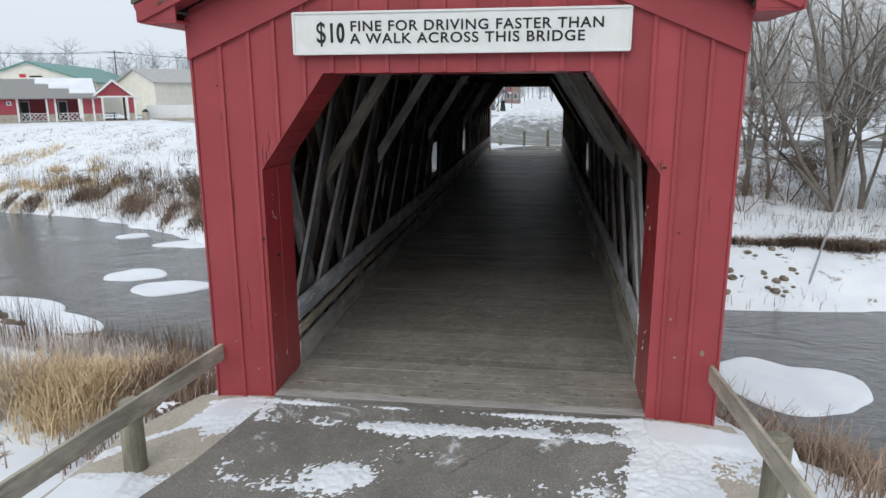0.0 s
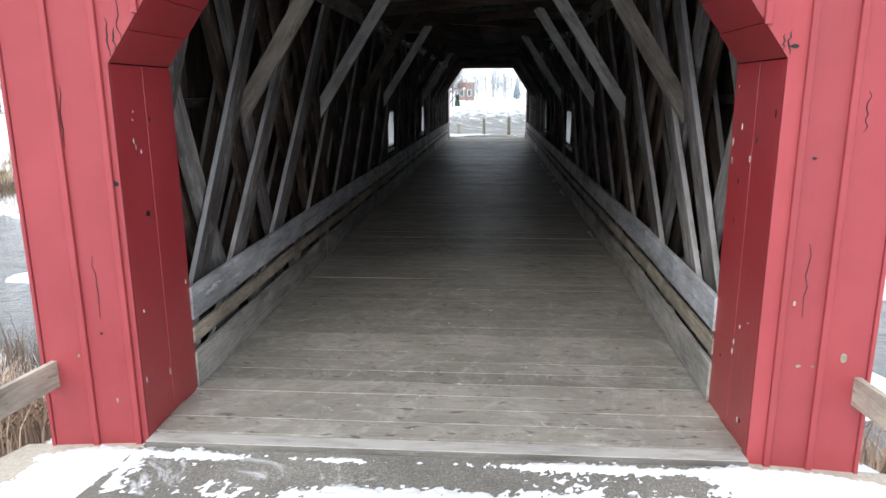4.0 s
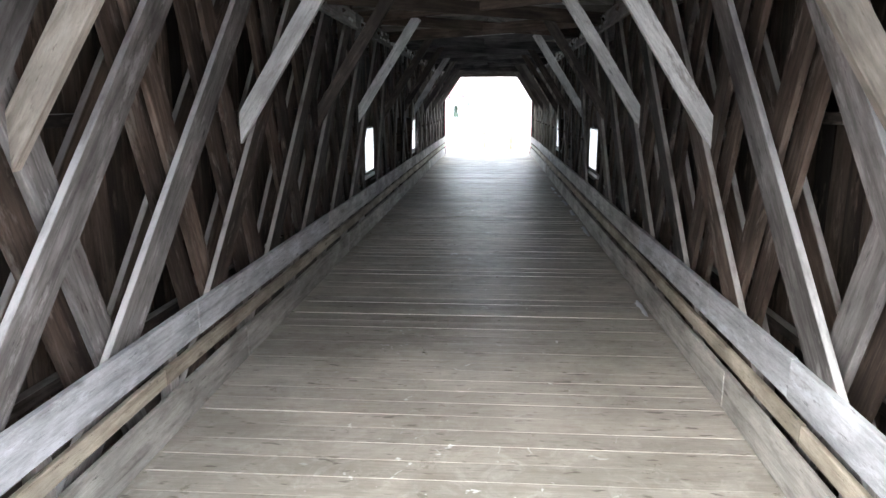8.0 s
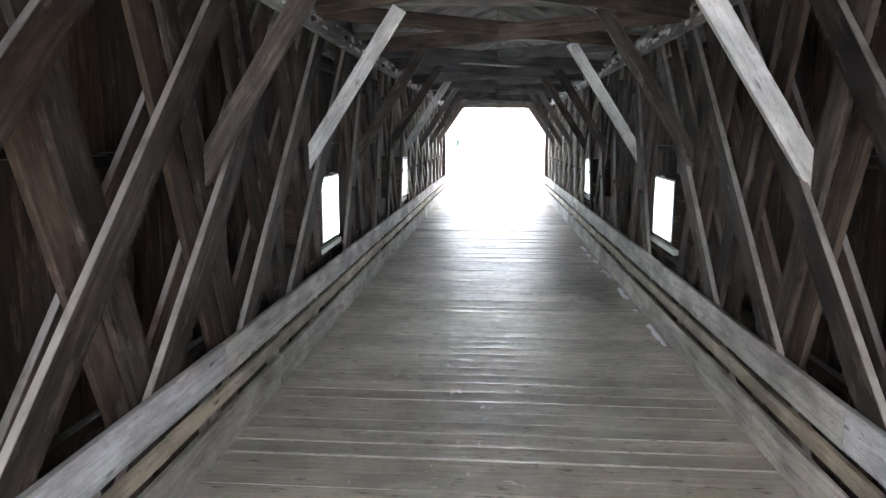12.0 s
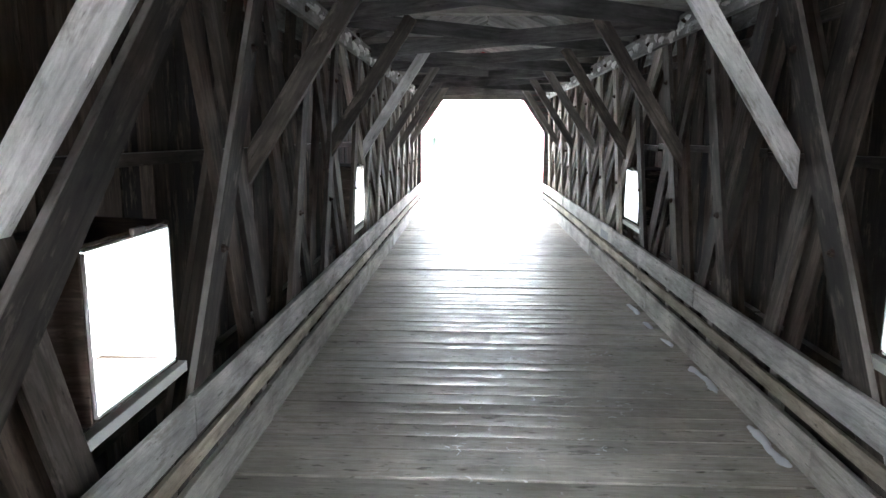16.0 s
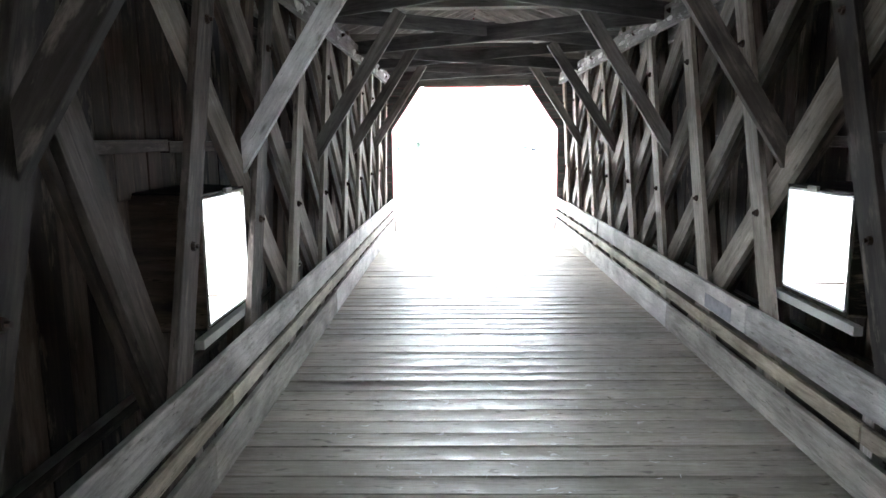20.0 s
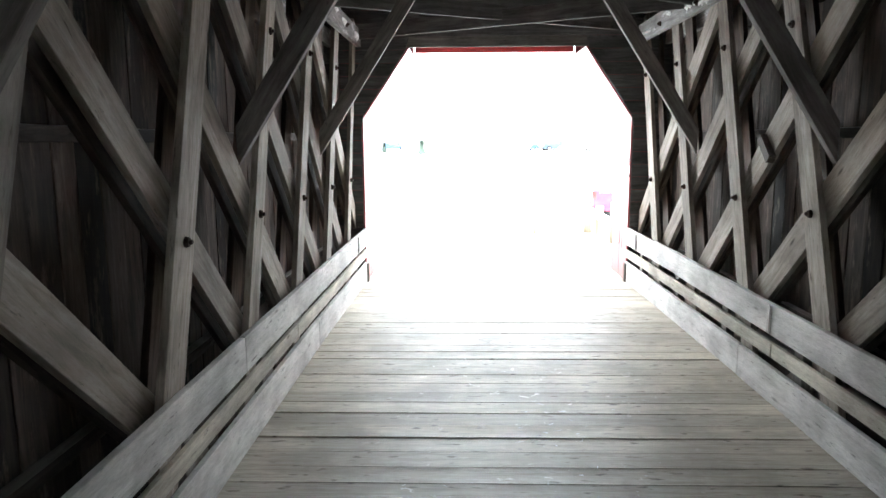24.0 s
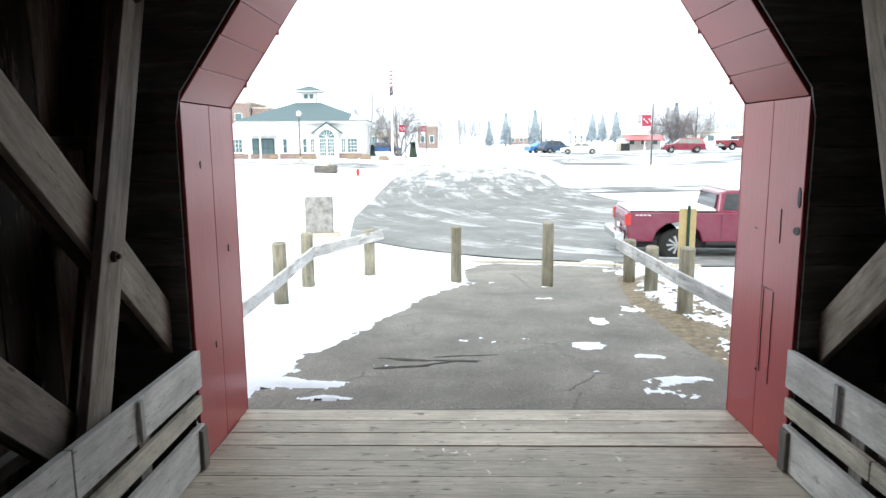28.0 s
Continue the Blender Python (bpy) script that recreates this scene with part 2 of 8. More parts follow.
def deck_wood():
    """Worn deck boards, damp in the middle, with knots and pale scuffs."""
    m, nt, bsdf = mat_base("deck_wood", 0.5, 0, 0.5)
    v = coords(nt, (0.5, 8.0, 8.0), 60.0)
    grain = noise_tex(nt, v, 3.0, 6, 0.65, 0.5)
    col = ramp(nt, grain, [(0.28, (0.275, 0.248, 0.21)), (0.5, (0.415, 0.384, 0.338)), (0.75, (0.51, 0.48, 0.435))])
    info = nt.nodes.new("ShaderNodeObjectInfo")
    tone = ramp(nt, info.outputs["Random"], [(0.0, (0.77,) * 3), (0.5, (0.97,) * 3), (1.0, (1.15,) * 3)])
    col = mixc(nt, 1.0, col, tone, "MULTIPLY")
    fine = noise_tex(nt, coords(nt, (1.5, 26.0, 26.0), 60.0), 4.0, 5, 0.7, 0.2)
    col = mixc(nt, 0.6, col, ramp(nt, fine, [(0.3, (0.55,) * 3), (0.5, (1.0,) * 3), (0.7, (1.35,) * 3)]), "MULTIPLY")
    dot = node(nt, "ShaderNodeTexVoronoi", Scale=1.7)
    nt.links.new(coords(nt, (1.0, 2.2, 1.0), 60.0), dot.inputs["Vector"])
    col = mixc(nt, ramp(nt, dot.outputs["Distance"], [(0.022, (0.85,) * 3), (0.04, (0, 0, 0))]), col, (0.06, 0.045, 0.035))
    geo = nt.nodes.new("ShaderNodeNewGeometry")
    big = noise_tex(nt, geo.outputs["Position"], 1.1, 5, 0.65)
    col = mixc(nt, ramp(nt, big, [(0.38, (0.6, 0.6, 0.6)), (0.58, (0, 0, 0))]), col, (0.2, 0.184, 0.156))
    # mud and slush tracked in from the road, in smears that thin out along the deck
    place = nt.nodes.new("ShaderNodeSeparateXYZ")
    nt.links.new(geo.outputs["Position"], place.inputs[0])
    entry = node(nt, "ShaderNodeMapRange")
    for key, value in zip((1, 2, 3, 4), (9.0, 2.0, 0.0, 1.0)):
        entry.inputs[key].default_value = value
    nt.links.new(place.outputs["Y"], entry.inputs[0])
    smear = noise_tex(nt, geo.outputs["Position"], 1.5, 7, 0.7, 1.4)
    mud = mixc(nt, 1.0, ramp(nt, smear, [(0.34, (0.9,) * 3), (0.6, (0.42,) * 3)]), entry.outputs[0], "MULTIPLY")
    col = mixc(nt, mud, col, mixc(nt, 1.0, (0.215, 0.2, 0.175), tone, "MULTIPLY"))
    salt = mixc(nt, 1.0, ramp(nt, noise_tex(nt, geo.outputs["Position"], 2.6, 8, 0.75, 2.0), [(0.5, (0, 0, 0)), (0.68, (0.48,) * 3)]), entry.outputs[0], "MULTIPLY")
    col = mixc(nt, salt, col, (0.58, 0.56, 0.53))
    knot = noise_tex(nt, coords(nt, (1.2, 4.0, 4.0), 60.0), 5.0, 2, 0.5)
    col = mixc(nt, ramp(nt, knot, [(0.64, (0, 0, 0)), (0.72, (0.8, 0.8, 0.8))]), col, (0.07, 0.055, 0.045))
    sep = nt.nodes.new("ShaderNodeSeparateXYZ")
    nt.links.new(geo.outputs["Position"], sep.inputs[0])
    mid = node(nt, "ShaderNodeMapRange")
    for key, value in zip((1, 2, 3, 4), (-1.6, -0.5, 0.0, 1.0)):
        mid.inputs[key].default_value = value
    nt.links.new(sep.outputs["X"], mid.inputs[0])
    mid2 = node(nt, "ShaderNodeMapRange")
    for key, value in zip((1, 2, 3, 4), (1.7, 0.6, 0.0, 1.0)):
        mid2.inputs[key].default_value = value
    nt.links.new(sep.outputs["X"], mid2.inputs[0])
    fleck = ramp(nt, noise_tex(nt, geo.outputs["Position"], 7.0, 3, 0.6, 1.0), [(0.66, (0, 0, 0)), (0.72, (0.8, 0.8, 0.8))])
    fleck = mixc(nt, 1.0, mixc(nt, 1.0, fleck, mid.outputs[0], "MULTIPLY"), mid2.outputs[0], "MULTIPLY")
    col = mixc(nt, fleck, col, (0.74, 0.75, 0.77))
    # the far end is drier and browner, and brightened for the portal light there
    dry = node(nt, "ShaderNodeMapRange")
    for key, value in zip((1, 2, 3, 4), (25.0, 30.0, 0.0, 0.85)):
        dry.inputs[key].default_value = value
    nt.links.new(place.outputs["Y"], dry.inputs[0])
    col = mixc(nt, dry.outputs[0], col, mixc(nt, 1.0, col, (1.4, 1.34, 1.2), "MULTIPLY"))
    nt.links.new(col, bsdf.inputs["Base Color"])
    damp = noise_tex(nt, geo.outputs["Position"], 4.5, 6, 0.75)
    wet = ramp(nt, damp, [(0.34, (0.24,) * 3), (0.5, (0.46,) * 3), (0.65, (0.68,) * 3)])
    nt.links.new(mixc(nt, dry.outputs[0], wet, (0.6, 0.6, 0.6)), bsdf.inputs["Roughness"])
    bump(nt, bsdf, grain, 0.35, 0.006)
    return m


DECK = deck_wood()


def paint(name, base, worn, rough=0.55, grain_way=(0.5, 10.0, 10.0)):
    m, nt, bsdf = mat_base(name, rough, 0, 0.35)
    grain = noise_tex(nt, coords(nt, grain_way, 30.0), 3.0, 5, 0.65, 0.4)
    geo = nt.nodes.new("ShaderNodeNewGeometry")
    big = noise_tex(nt, geo.outputs["Position"], 1.4, 4, 0.6)
    col = mixc(nt, ramp(nt, big, [(0.35, (0, 0, 0)), (0.7, (0.6, 0.6, 0.6))]), base, tuple(min(1, c * 1.25 + 0.01) for c in base))
    info = nt.nodes.new("ShaderNodeObjectInfo")
    col = mixc(nt, 1.0, col, ramp(nt, info.outputs["Random"], [(0, (0.88,) * 3), (1, (1.1,) * 3)]), "MULTIPLY")
    chip = noise_tex(nt, coords(nt, tuple(max(1.0, g * 0.7) for g in grain_way), 30.0), 4.0, 6, 0.75)
    col = mixc(nt, ramp(nt, chip, [(0.70, (0, 0, 0)), (0.76, (0.75, 0.75, 0.75))]), col, worn)
    nt.links.new(col, bsdf.inputs["Base Color"])
    bump(nt, bsdf, grain, 0.35, 0.006)
    return m


RED = paint("red_paint", (0.31, 0.05, 0.058), (0.15, 0.045, 0.04))
RED_UP = paint("red_paint_upright", (0.31, 0.05, 0.058), (0.15, 0.045, 0.04), 0.55, (10.0, 10.0, 0.5))
RED_IN = paint("red_paint_inner", (0.34, 0.034, 0.04), (0.45, 0.22, 0.21), 0.32)
# the sheltered reveals keep their gloss
for gloss_node in RED_IN.node_tree.nodes:
    if gloss_node.type == "BSDF_PRINCIPLED":
        gloss_node.inputs["Specular IOR Level"].default_value = 0.5
        gloss_node.inputs["Coat Weight"].default_value = 0.22
        gloss_node.inputs["Coat Roughness"].default_value = 0.28


def plain(name, color, rough=0.6, metal=0.0, var=0.15, scale=6.0, spec=0.3, bumps=0.0):
    m, nt, bsdf = mat_base(name, rough, metal, spec)
    n = noise_tex(nt, coords(nt, (1, 1, 1), 20.0), scale, 5, 0.6)
    nt.links.new(ramp(nt, n, [(0.3, tuple(c * (1 - var) for c in color)), (0.7, tuple(min(1, c * (1 + var)) for c in color))]), bsdf.inputs["Base Color"])
    if bumps:
        bump(nt, bsdf, n, bumps, 0.01)
    return m


def gloss(name, color, rough=0.25):
    m, nt, bsdf = mat_base(name, rough, 0.0, 0.5)
    n = noise_tex(nt, coords(nt, (1, 1, 1)), 2.0, 5, 0.65)
    nt.links.new(ramp(nt, n, [(0.35, color), (0.75, tuple(c * 0.8 + 0.035 for c in color))]), bsdf.inputs["Base Color"])
    bsdf.inputs["Coat Weight"].default_value = 0.3
    return m


def ground_mat(name, stops, scale, fine, rough=0.9, strength=0.5, spec=0.2):
    m, nt, bsdf = mat_base(name, rough, 0, spec)
    geo = nt.nodes.new("ShaderNodeNewGeometry")
    a = noise_tex(nt, geo.outputs["Position"], scale, 6, 0.62)
    b = noise_tex(nt, geo.outputs["Position"], fine, 5, 0.7)
    col = ramp(nt, a, stops)
    col = mixc(nt, 0.5, col, ramp(nt, b, [(0.3, (0.55,) * 3), (0.7, (1.35,) * 3)]), "MULTIPLY")
    nt.links.new(col, bsdf.inputs["Base Color"])
    bump(nt, bsdf, b, strength, 0.02)
    return m


def snow_mat(name, bare=0.0):
    """Thin snow, with dry grass coming through where bare is above nought."""
    m, nt, bsdf = mat_base(name, 0.7, 0, 0.3)
    geo = nt.nodes.new("ShaderNodeNewGeometry")
    soft = noise_tex(nt, geo.outputs["Position"], 0.7, 5, 0.6)
    col = ramp(nt, soft, [(0.3, (0.70, 0.73, 0.78)), (0.7, (0.82, 0.84, 0.87))])
    if bare:
        g = noise_tex(nt, geo.outputs["Position"], 0.9, 10, 0.78)
        straw = ramp(nt, noise_tex(nt, geo.outputs["Position"], 9.0, 4, 0.7), [(0.3, (0.09, 0.07, 0.05)), (0.7, (0.3, 0.235, 0.15))])
        lo = 0.66 - bare
        col = mixc(nt, ramp(nt, g, [(lo, (0, 0, 0)), (lo + 0.05, (1, 1, 1))]), col, straw)
    nt.links.new(col, bsdf.inputs["Base Color"])
    bump(nt, bsdf, noise_tex(nt, geo.outputs["Position"], 3.0, 7, 0.65), 0.4, 0.05)
    return m


SNOW = snow_mat("snow")
SNOW_GRASS = snow_mat("snow_over_grass", 0.08)
ASPHALT = ground_mat("asphalt", [(0.3, (0.10, 0.095, 0.086)), (0.55, (0.145, 0.136, 0.122)), (0.75, (0.22, 0.206, 0.184))], 0.8, 60.0)
CONCRETE = ground_mat("concrete", [(0.3, (0.36, 0.325, 0.27)), (0.7, (0.54, 0.49, 0.415))], 0.9, 30.0, strength=0.3)


def dusted(name, base, amount, stretch=(1.0, 1.0, 1.0), size=1.3):
    """A road surface with blown snow lying on it in streaks."""
    m, nt, bsdf = mat_base(name, 0.85, 0, 0.25)
    geo = nt.nodes.new("ShaderNodeNewGeometry")
    fine = noise_tex(nt, geo.outputs["Position"], 70.0, 3, 0.7)
    col = ramp(nt, noise_tex(nt, geo.outputs["Position"], 0.9, 6, 0.65), [(0.3, tuple(c * 0.75 for c in base)), (0.7, tuple(c * 1.35 for c in base))])
    col = mixc(nt, 0.75, col, ramp(nt, fine, [(0.3, (0.4,) * 3), (0.55, (1.0,) * 3), (0.72, (1.9,) * 3)]), "MULTIPLY")
    mp = node(nt, "ShaderNodeMapping", Scale=stretch)
    nt.links.new(geo.outputs["Position"], mp.inputs["Vector"])
    g = noise_tex(nt, mp.outputs[0], size, 12, 0.72, 0.6)
    hi = 0.72 - amount
    warp = noise_tex(nt, geo.outputs["Position"], 1.6, 5, 0.7)
    shift = nt.nodes.new("ShaderNodeVectorMath")
    nt.links.new(geo.outputs["Position"], shift.inputs[0])
    nt.links.new(warp, shift.inputs[1])
    cell = node(nt, "ShaderNodeTexVoronoi", Scale=0.55)
    cell.feature = "DISTANCE_TO_EDGE"
    nt.links.new(shift.outputs[0], cell.inputs["Vector"])
    gap = ramp(nt, cell.outputs["Distance"], [(0.003, (0.6,) * 3), (0.010, (0, 0, 0))])
    gap = mixc(nt, 1.0, gap, ramp(nt, noise_tex(nt, geo.outputs["Position"], 0.9, 3, 0.6), [(0.48, (0, 0, 0)), (0.6, (1, 1, 1))]), "MULTIPLY")
    col = mixc(nt, gap, col, tuple(c * 0.25 for c in base))
    col = mixc(nt, ramp(nt, g, [(hi, (0, 0, 0)), (hi + 0.09, (0.95,) * 3)]), col, (0.8, 0.82, 0.85))
    nt.links.new(col, bsdf.inputs["Base Color"])
    bump(nt, bsdf, fine, 0.5, 0.015)
    return m


ASPHALT_NEAR = dusted("approach_asphalt", (0.21, 0.198, 0.178), 0.14)
ASPHALT_FAR = dusted("path_asphalt", (0.215, 0.2, 0.178), 0.04)
CAR_PARK = dusted("snowy_car_park", (0.16, 0.165, 0.165), 0.25, (0.35, 1.2, 1.0), 0.4)


def road_mat():
    """Asphalt with snow blown and driven into tracks that follow the bend; the street beyond is mostly white."""
    m, nt, bsdf = mat_base("snowy_road", 0.8, 0, 0.3)
    geo = nt.nodes.new("ShaderNodeNewGeometry")
    sep = nt.nodes.new("ShaderNodeSeparateXYZ")
    nt.links.new(geo.outputs["Position"], sep.inputs[0])

    def calc(op, a, b=0.0):
        n = nt.nodes.new("ShaderNodeMath")
        n.operation = op
        for i, v in enumerate((a, b)):
            if isinstance(v, float):
                n.inputs[i].default_value = v
            else:
                nt.links.new(v, n.inputs[i])
        return n.outputs[0]

    x, y = calc("SUBTRACT", sep.outputs["X"], 16.0), calc("SUBTRACT", sep.outputs["Y"], 66.0)
    low = calc("MINIMUM", y, -0.001)
    radius = calc("SQRT", calc("ADD", calc("MULTIPLY", x, x), calc("MULTIPLY", low, low)))
    along = calc("ADD", calc("MULTIPLY", calc("ARCTAN2", low, x), -16.0), calc("MAXIMUM", y, 0.0))
    vec = nt.nodes.new("ShaderNodeCombineXYZ")
    nt.links.new(calc("MULTIPLY", radius, 1.3), vec.inputs[0])
    nt.links.new(calc("MULTIPLY", along, 0.16), vec.inputs[1])
    tracks = noise_tex(nt, vec.outputs[0], 1.0, 8, 0.68, 0.35)
    loose = noise_tex(nt, geo.outputs["Position"], 0.5, 10, 0.72, 0.5)
    far = nt.nodes.new("ShaderNodeMapRange")
    for key, value in zip((1, 2, 3, 4), (48.0, 90.0, -0.02, 0.2)):
        far.inputs[key].default_value = value
    nt.links.new(along, far.inputs[0])
    lying = calc("ADD", calc("ADD", calc("MULTIPLY", tracks, 0.62), calc("MULTIPLY", loose, 0.38)), far.outputs[0])
    fine = noise_tex(nt, geo.outputs["Position"], 60.0, 3, 0.7)
    col = ramp(nt, noise_tex(nt, geo.outputs["Position"], 0.7, 6, 0.65), [(0.3, (0.13, 0.132, 0.13)), (0.7, (0.23, 0.228, 0.22))])
    col = mixc(nt, 0.5, col, ramp(nt, fine, [(0.3, (0.5,) * 3), (0.7, (1.45,) * 3)]), "MULTIPLY")
    col = mixc(nt, ramp(nt, lying, [(0.5, (0, 0, 0)), (0.62, (0.65,) * 3), (0.75, (0.95,) * 3)]), col, (0.8, 0.82, 0.85))
    nt.links.new(col, bsdf.inputs["Base Color"])
    bump(nt, bsdf, fine, 0.4, 0.015)
    return m


ROAD = road_mat()
WHITE = plain("white_paint", (0.74, 0.74, 0.73), 0.5, var=0.05)
BLACK = plain("black_paint", (0.02, 0.02, 0.022), 0.5)
SLATE_PLATE = plain("slate_plate", (0.3, 0.31, 0.34), 0.6, var=0.25, scale=9.0)
IRON = plain("rusty_iron", (0.06, 0.04, 0.03), 0.7, 0.6, 0.4)


def water_mat():
    m, nt, bsdf = mat_base("river_water", 0.06, 0, 1.0)
    bsdf.inputs["Base Color"].default_value = (0.085, 0.083, 0.08, 1)
    geo = nt.nodes.new("ShaderNodeNewGeometry")
    mp = node(nt, "ShaderNodeMapping", Scale=(0.8, 2.2, 1.0), Rotation=(0, 0, radians(25)))
    nt.links.new(geo.outputs["Position"], mp.inputs["Vector"])
    ripple = noise_tex(nt, mp.outputs[0], 1.5, 7, 0.66, 0.9)
    # calm and ruffled reaches
    reach = ramp(nt, noise_tex(nt, geo.outputs["Position"], 0.22, 4, 0.6, 0.6), [(0.35, (0.2,) * 3), (0.6, (1.0,) * 3)])
    bump(nt, bsdf, mixc(nt, 1.0, ripple, reach, "MULTIPLY"), 1.0, 0.42)
    return m


WATER = water_mat()


# ---- building blocks ----
def part(name, bm, mat, parent=None, label=""):
    me = bpy.data.meshes.new(name)
    bm.to_mesh(me)
    bm.free()
    me.materials.append(mat)
    ob = new(name, me)
    if parent:
        ob.parent = parent
    return tagged(ob, label)


def thing(name, label, category, group="", kind="", at=(0, 0, 0), rz=0.0):
    ob = new(name)
    ob.empty_display_size = 0.2
    ob.matrix_basis = pose(*at, 0, 0, rz)
    return tagged(ob, label, category, group, kind)


def box(bm, lo, hi, bev=0.0):
    m = Matrix.LocRotScale([(a + b) / 2 for a, b in zip(lo, hi)], None, [b - a for a, b in zip(lo, hi)])
    made = bmesh.ops.create_cube(bm, size=1, matrix=m)["verts"]
    if bev:
        edges = list({e for v in made for e in v.link_edges})
        bmesh.ops.bevel(bm, geom=edges, offset=bev, segments=1, affect="EDGES")


def prism(bm, outline, y0, y1, axis="y"):
    """An outline in two axes, pulled along the third."""
    def at(p, d):
        return {"y": (p[0], d, p[1]), "x": (d, p[0], p[1]), "z": (p[0], p[1], d)}[axis]
    a = [bm.verts.new(at(p, y0)) for p in outline]
    b = [bm.verts.new(at(p, y1)) for p in outline]
    bm.faces.new(a)
    bm.faces.new(b[::-1])
    n = len(outline)
    for i in range(n):
        bm.faces.new((a[i], b[i], b[(i + 1) % n], a[(i + 1) % n]))
    bmesh.ops.recalc_face_normals(bm, faces=bm.faces[:])


def cyl(bm, a, b, r0, r1=None, seg=10):
    a, b = Vector(a), Vector(b)
    m = Matrix.Translation((a + b) / 2) @ (b - a).to_track_quat("Z", "Y").to_matrix().to_4x4()
    bmesh.ops.create_cone(bm, cap_ends=True, segments=seg, radius1=r0, radius2=r0 if r1 is None else r1, depth=(b - a).length, matrix=m)


BOARDS = {}


def board_mesh(length, width, thick, mat, bev=0.004):
    """A board with eased edges, its length along its own x; alike boards share one mesh."""
    key = (round(length, 2), round(width, 3), round(thick, 3), mat.name)
    if key not in BOARDS:
        bm = bmesh.new()
        box(bm, (-key[0] / 2, -width / 2, -thick / 2), (key[0] / 2, width / 2, thick / 2), bev)
        me = bpy.data.meshes.new("board")
        bm.to_mesh(me)
        bm.free()
        me.materials.append(mat)
        BOARDS[key] = me
    return BOARDS[key]


def board(name, a, b, width, thick, face, mat, parent, label=""):
    """A board from a to b whose broad side looks along face."""
    a, b = Vector(a), Vector(b)
    x = (b - a).normalized()
    z = Vector(face)
    z = (z - z.dot(x) * x).normalized()
    y = z.cross(x)
    m = Matrix((x, y, z)).transposed().to_4x4()
    m.translation = (a + b) / 2
    ob = new(name, board_mesh((b - a).length, width, thick, mat))
    ob.parent = parent
    ob.matrix_basis = m
    return tagged(ob, label)


rnd = random.Random(4)
Y0, Y1 = 0.6, 35.48          # the faces of the two portals
CX = 0.03                    # the bridge's middle line
HALF = 2.13                  # half the clear width

# ---- ground ----
def interp(x, pts):
    return float(np.interp(x, [p[0] for p in pts], [p[1] for p in pts]))


NEAR_SHORE = [(-60, 27), (-30, 20), (-19, 15.2), (-14, 12.4), (-9.5, 11.0), (0, 9.0), (6, 7.6), (10, 7.0), (30, 6.5), (60, 6)]
FAR_SHORE = [(-60, 36), (-34, 32.5), (-26, 31), (-19, 27.2), (-15.4, 24.4), (-5, 20), (7.5, 17), (13, 17.6), (30, 20), (60, 25)]
WATER_Z = -4.0


def smooth(v):
    v = min(1.0, max(0.0, v))
    return v * v * (3 - 2 * v)


def town(x, y):
    """The level of the town beyond the bridge."""
    z = interp(y, [(34, -0.02), (36, -0.04), (42, -0.27), (47, -0.62), (56, -0.65), (70, -0.2), (90, 0.2), (200, 0.8)])
    return z + 0.35 * smooth((x - 12) / 20) * smooth((y - 55) / 25) + 0.3 * smooth((-x - 4) / 8) * smooth((y - 44) / 8)


def ground_z(x, y):
    yn, yf = interp(x, NEAR_SHORE), interp(x, FAR_SHORE)
    bumps = 0.10 * noise.noise(Vector((x * 0.5, y * 0.5, 3.1))) + 0.05 * noise.noise(Vector((x * 1.7, y * 1.7, 8.0)))
    if y < yn:
        d = yn - y
        z = WATER_Z - 0.15 + 0.5 * min(d, 3) + 0.42 * max(0, min(d - 3, 6)) + 0.02 * max(0, d - 9)
        z = min(z, -0.55) + bumps * min(1, d)
        bank = -0.17 - 0.55 * max(0, abs(x - CX) - 3.0)
        if y < 2.2:
            k = smooth((2.2 - y) / 1.2)
            z = max(z, bank) * k + z * (1 - k)
    elif y > yf:
        d = y - yf
        left = smooth((-x - 10) / 20)
        z = WATER_Z - 0.15 + 1.5 * (1 - math.exp(-d / 1.6)) + (3.0 + 0.38 * left) * smooth(d / (42 - 22 * left)) + bumps * min(1, d) * (1 - smooth((d - 24) / 6) * left)
        w = smooth((y - (33.5 + 0.9 * max(0, -x - 6) + 0.5 * max(0, x - 14))) / 4.5)
        z = z * (1 - w) + (town(x, y) + 0.03 * bumps) * w
    else:
        z = WATER_Z - 0.5
    return z


def build_ground():
    xs = sorted(set([-900, -500, -300, -200, -150, -110] + list(np.arange(-90, -20, 3.0)) + list(np.arange(-20, 20, 0.5)) + list(np.arange(20, 61, 2.5)) + [70, 90, 120, 170, 260, 500, 900]))
    ys = sorted(set([-600, -300, -120, -60, -35, -22] + list(np.arange(-14, 50, 0.5)) + list(np.arange(50, 130, 3.0)) + [140, 160, 200, 260, 360, 600, 1500]))
    verts = [(x, y, ground_z(x, y)) for y in ys for x in xs]
    n = len(xs)
    faces, bare = [], []
    for j in range(len(ys) - 1):
        for i in range(n - 1):
            faces.append((j * n + i, j * n + i + 1, (j + 1) * n + i + 1, (j + 1) * n + i))
            bare.append(0 if ys[j] >= 36 and xs[i] > -25 else 1)
    me = bpy.data.meshes.new("ground")
    me.from_pydata(verts, [], faces)
    me.materials.append(SNOW)
    me.materials.append(SNOW_GRASS)
    me.polygons.foreach_set("material_index", bare)
    me.polygons.foreach_set("use_smooth", [True] * len(faces))
    tagged(new("ground", me), "snow-covered river banks with dry grass showing through", "ground", kind="structure")


build_ground()


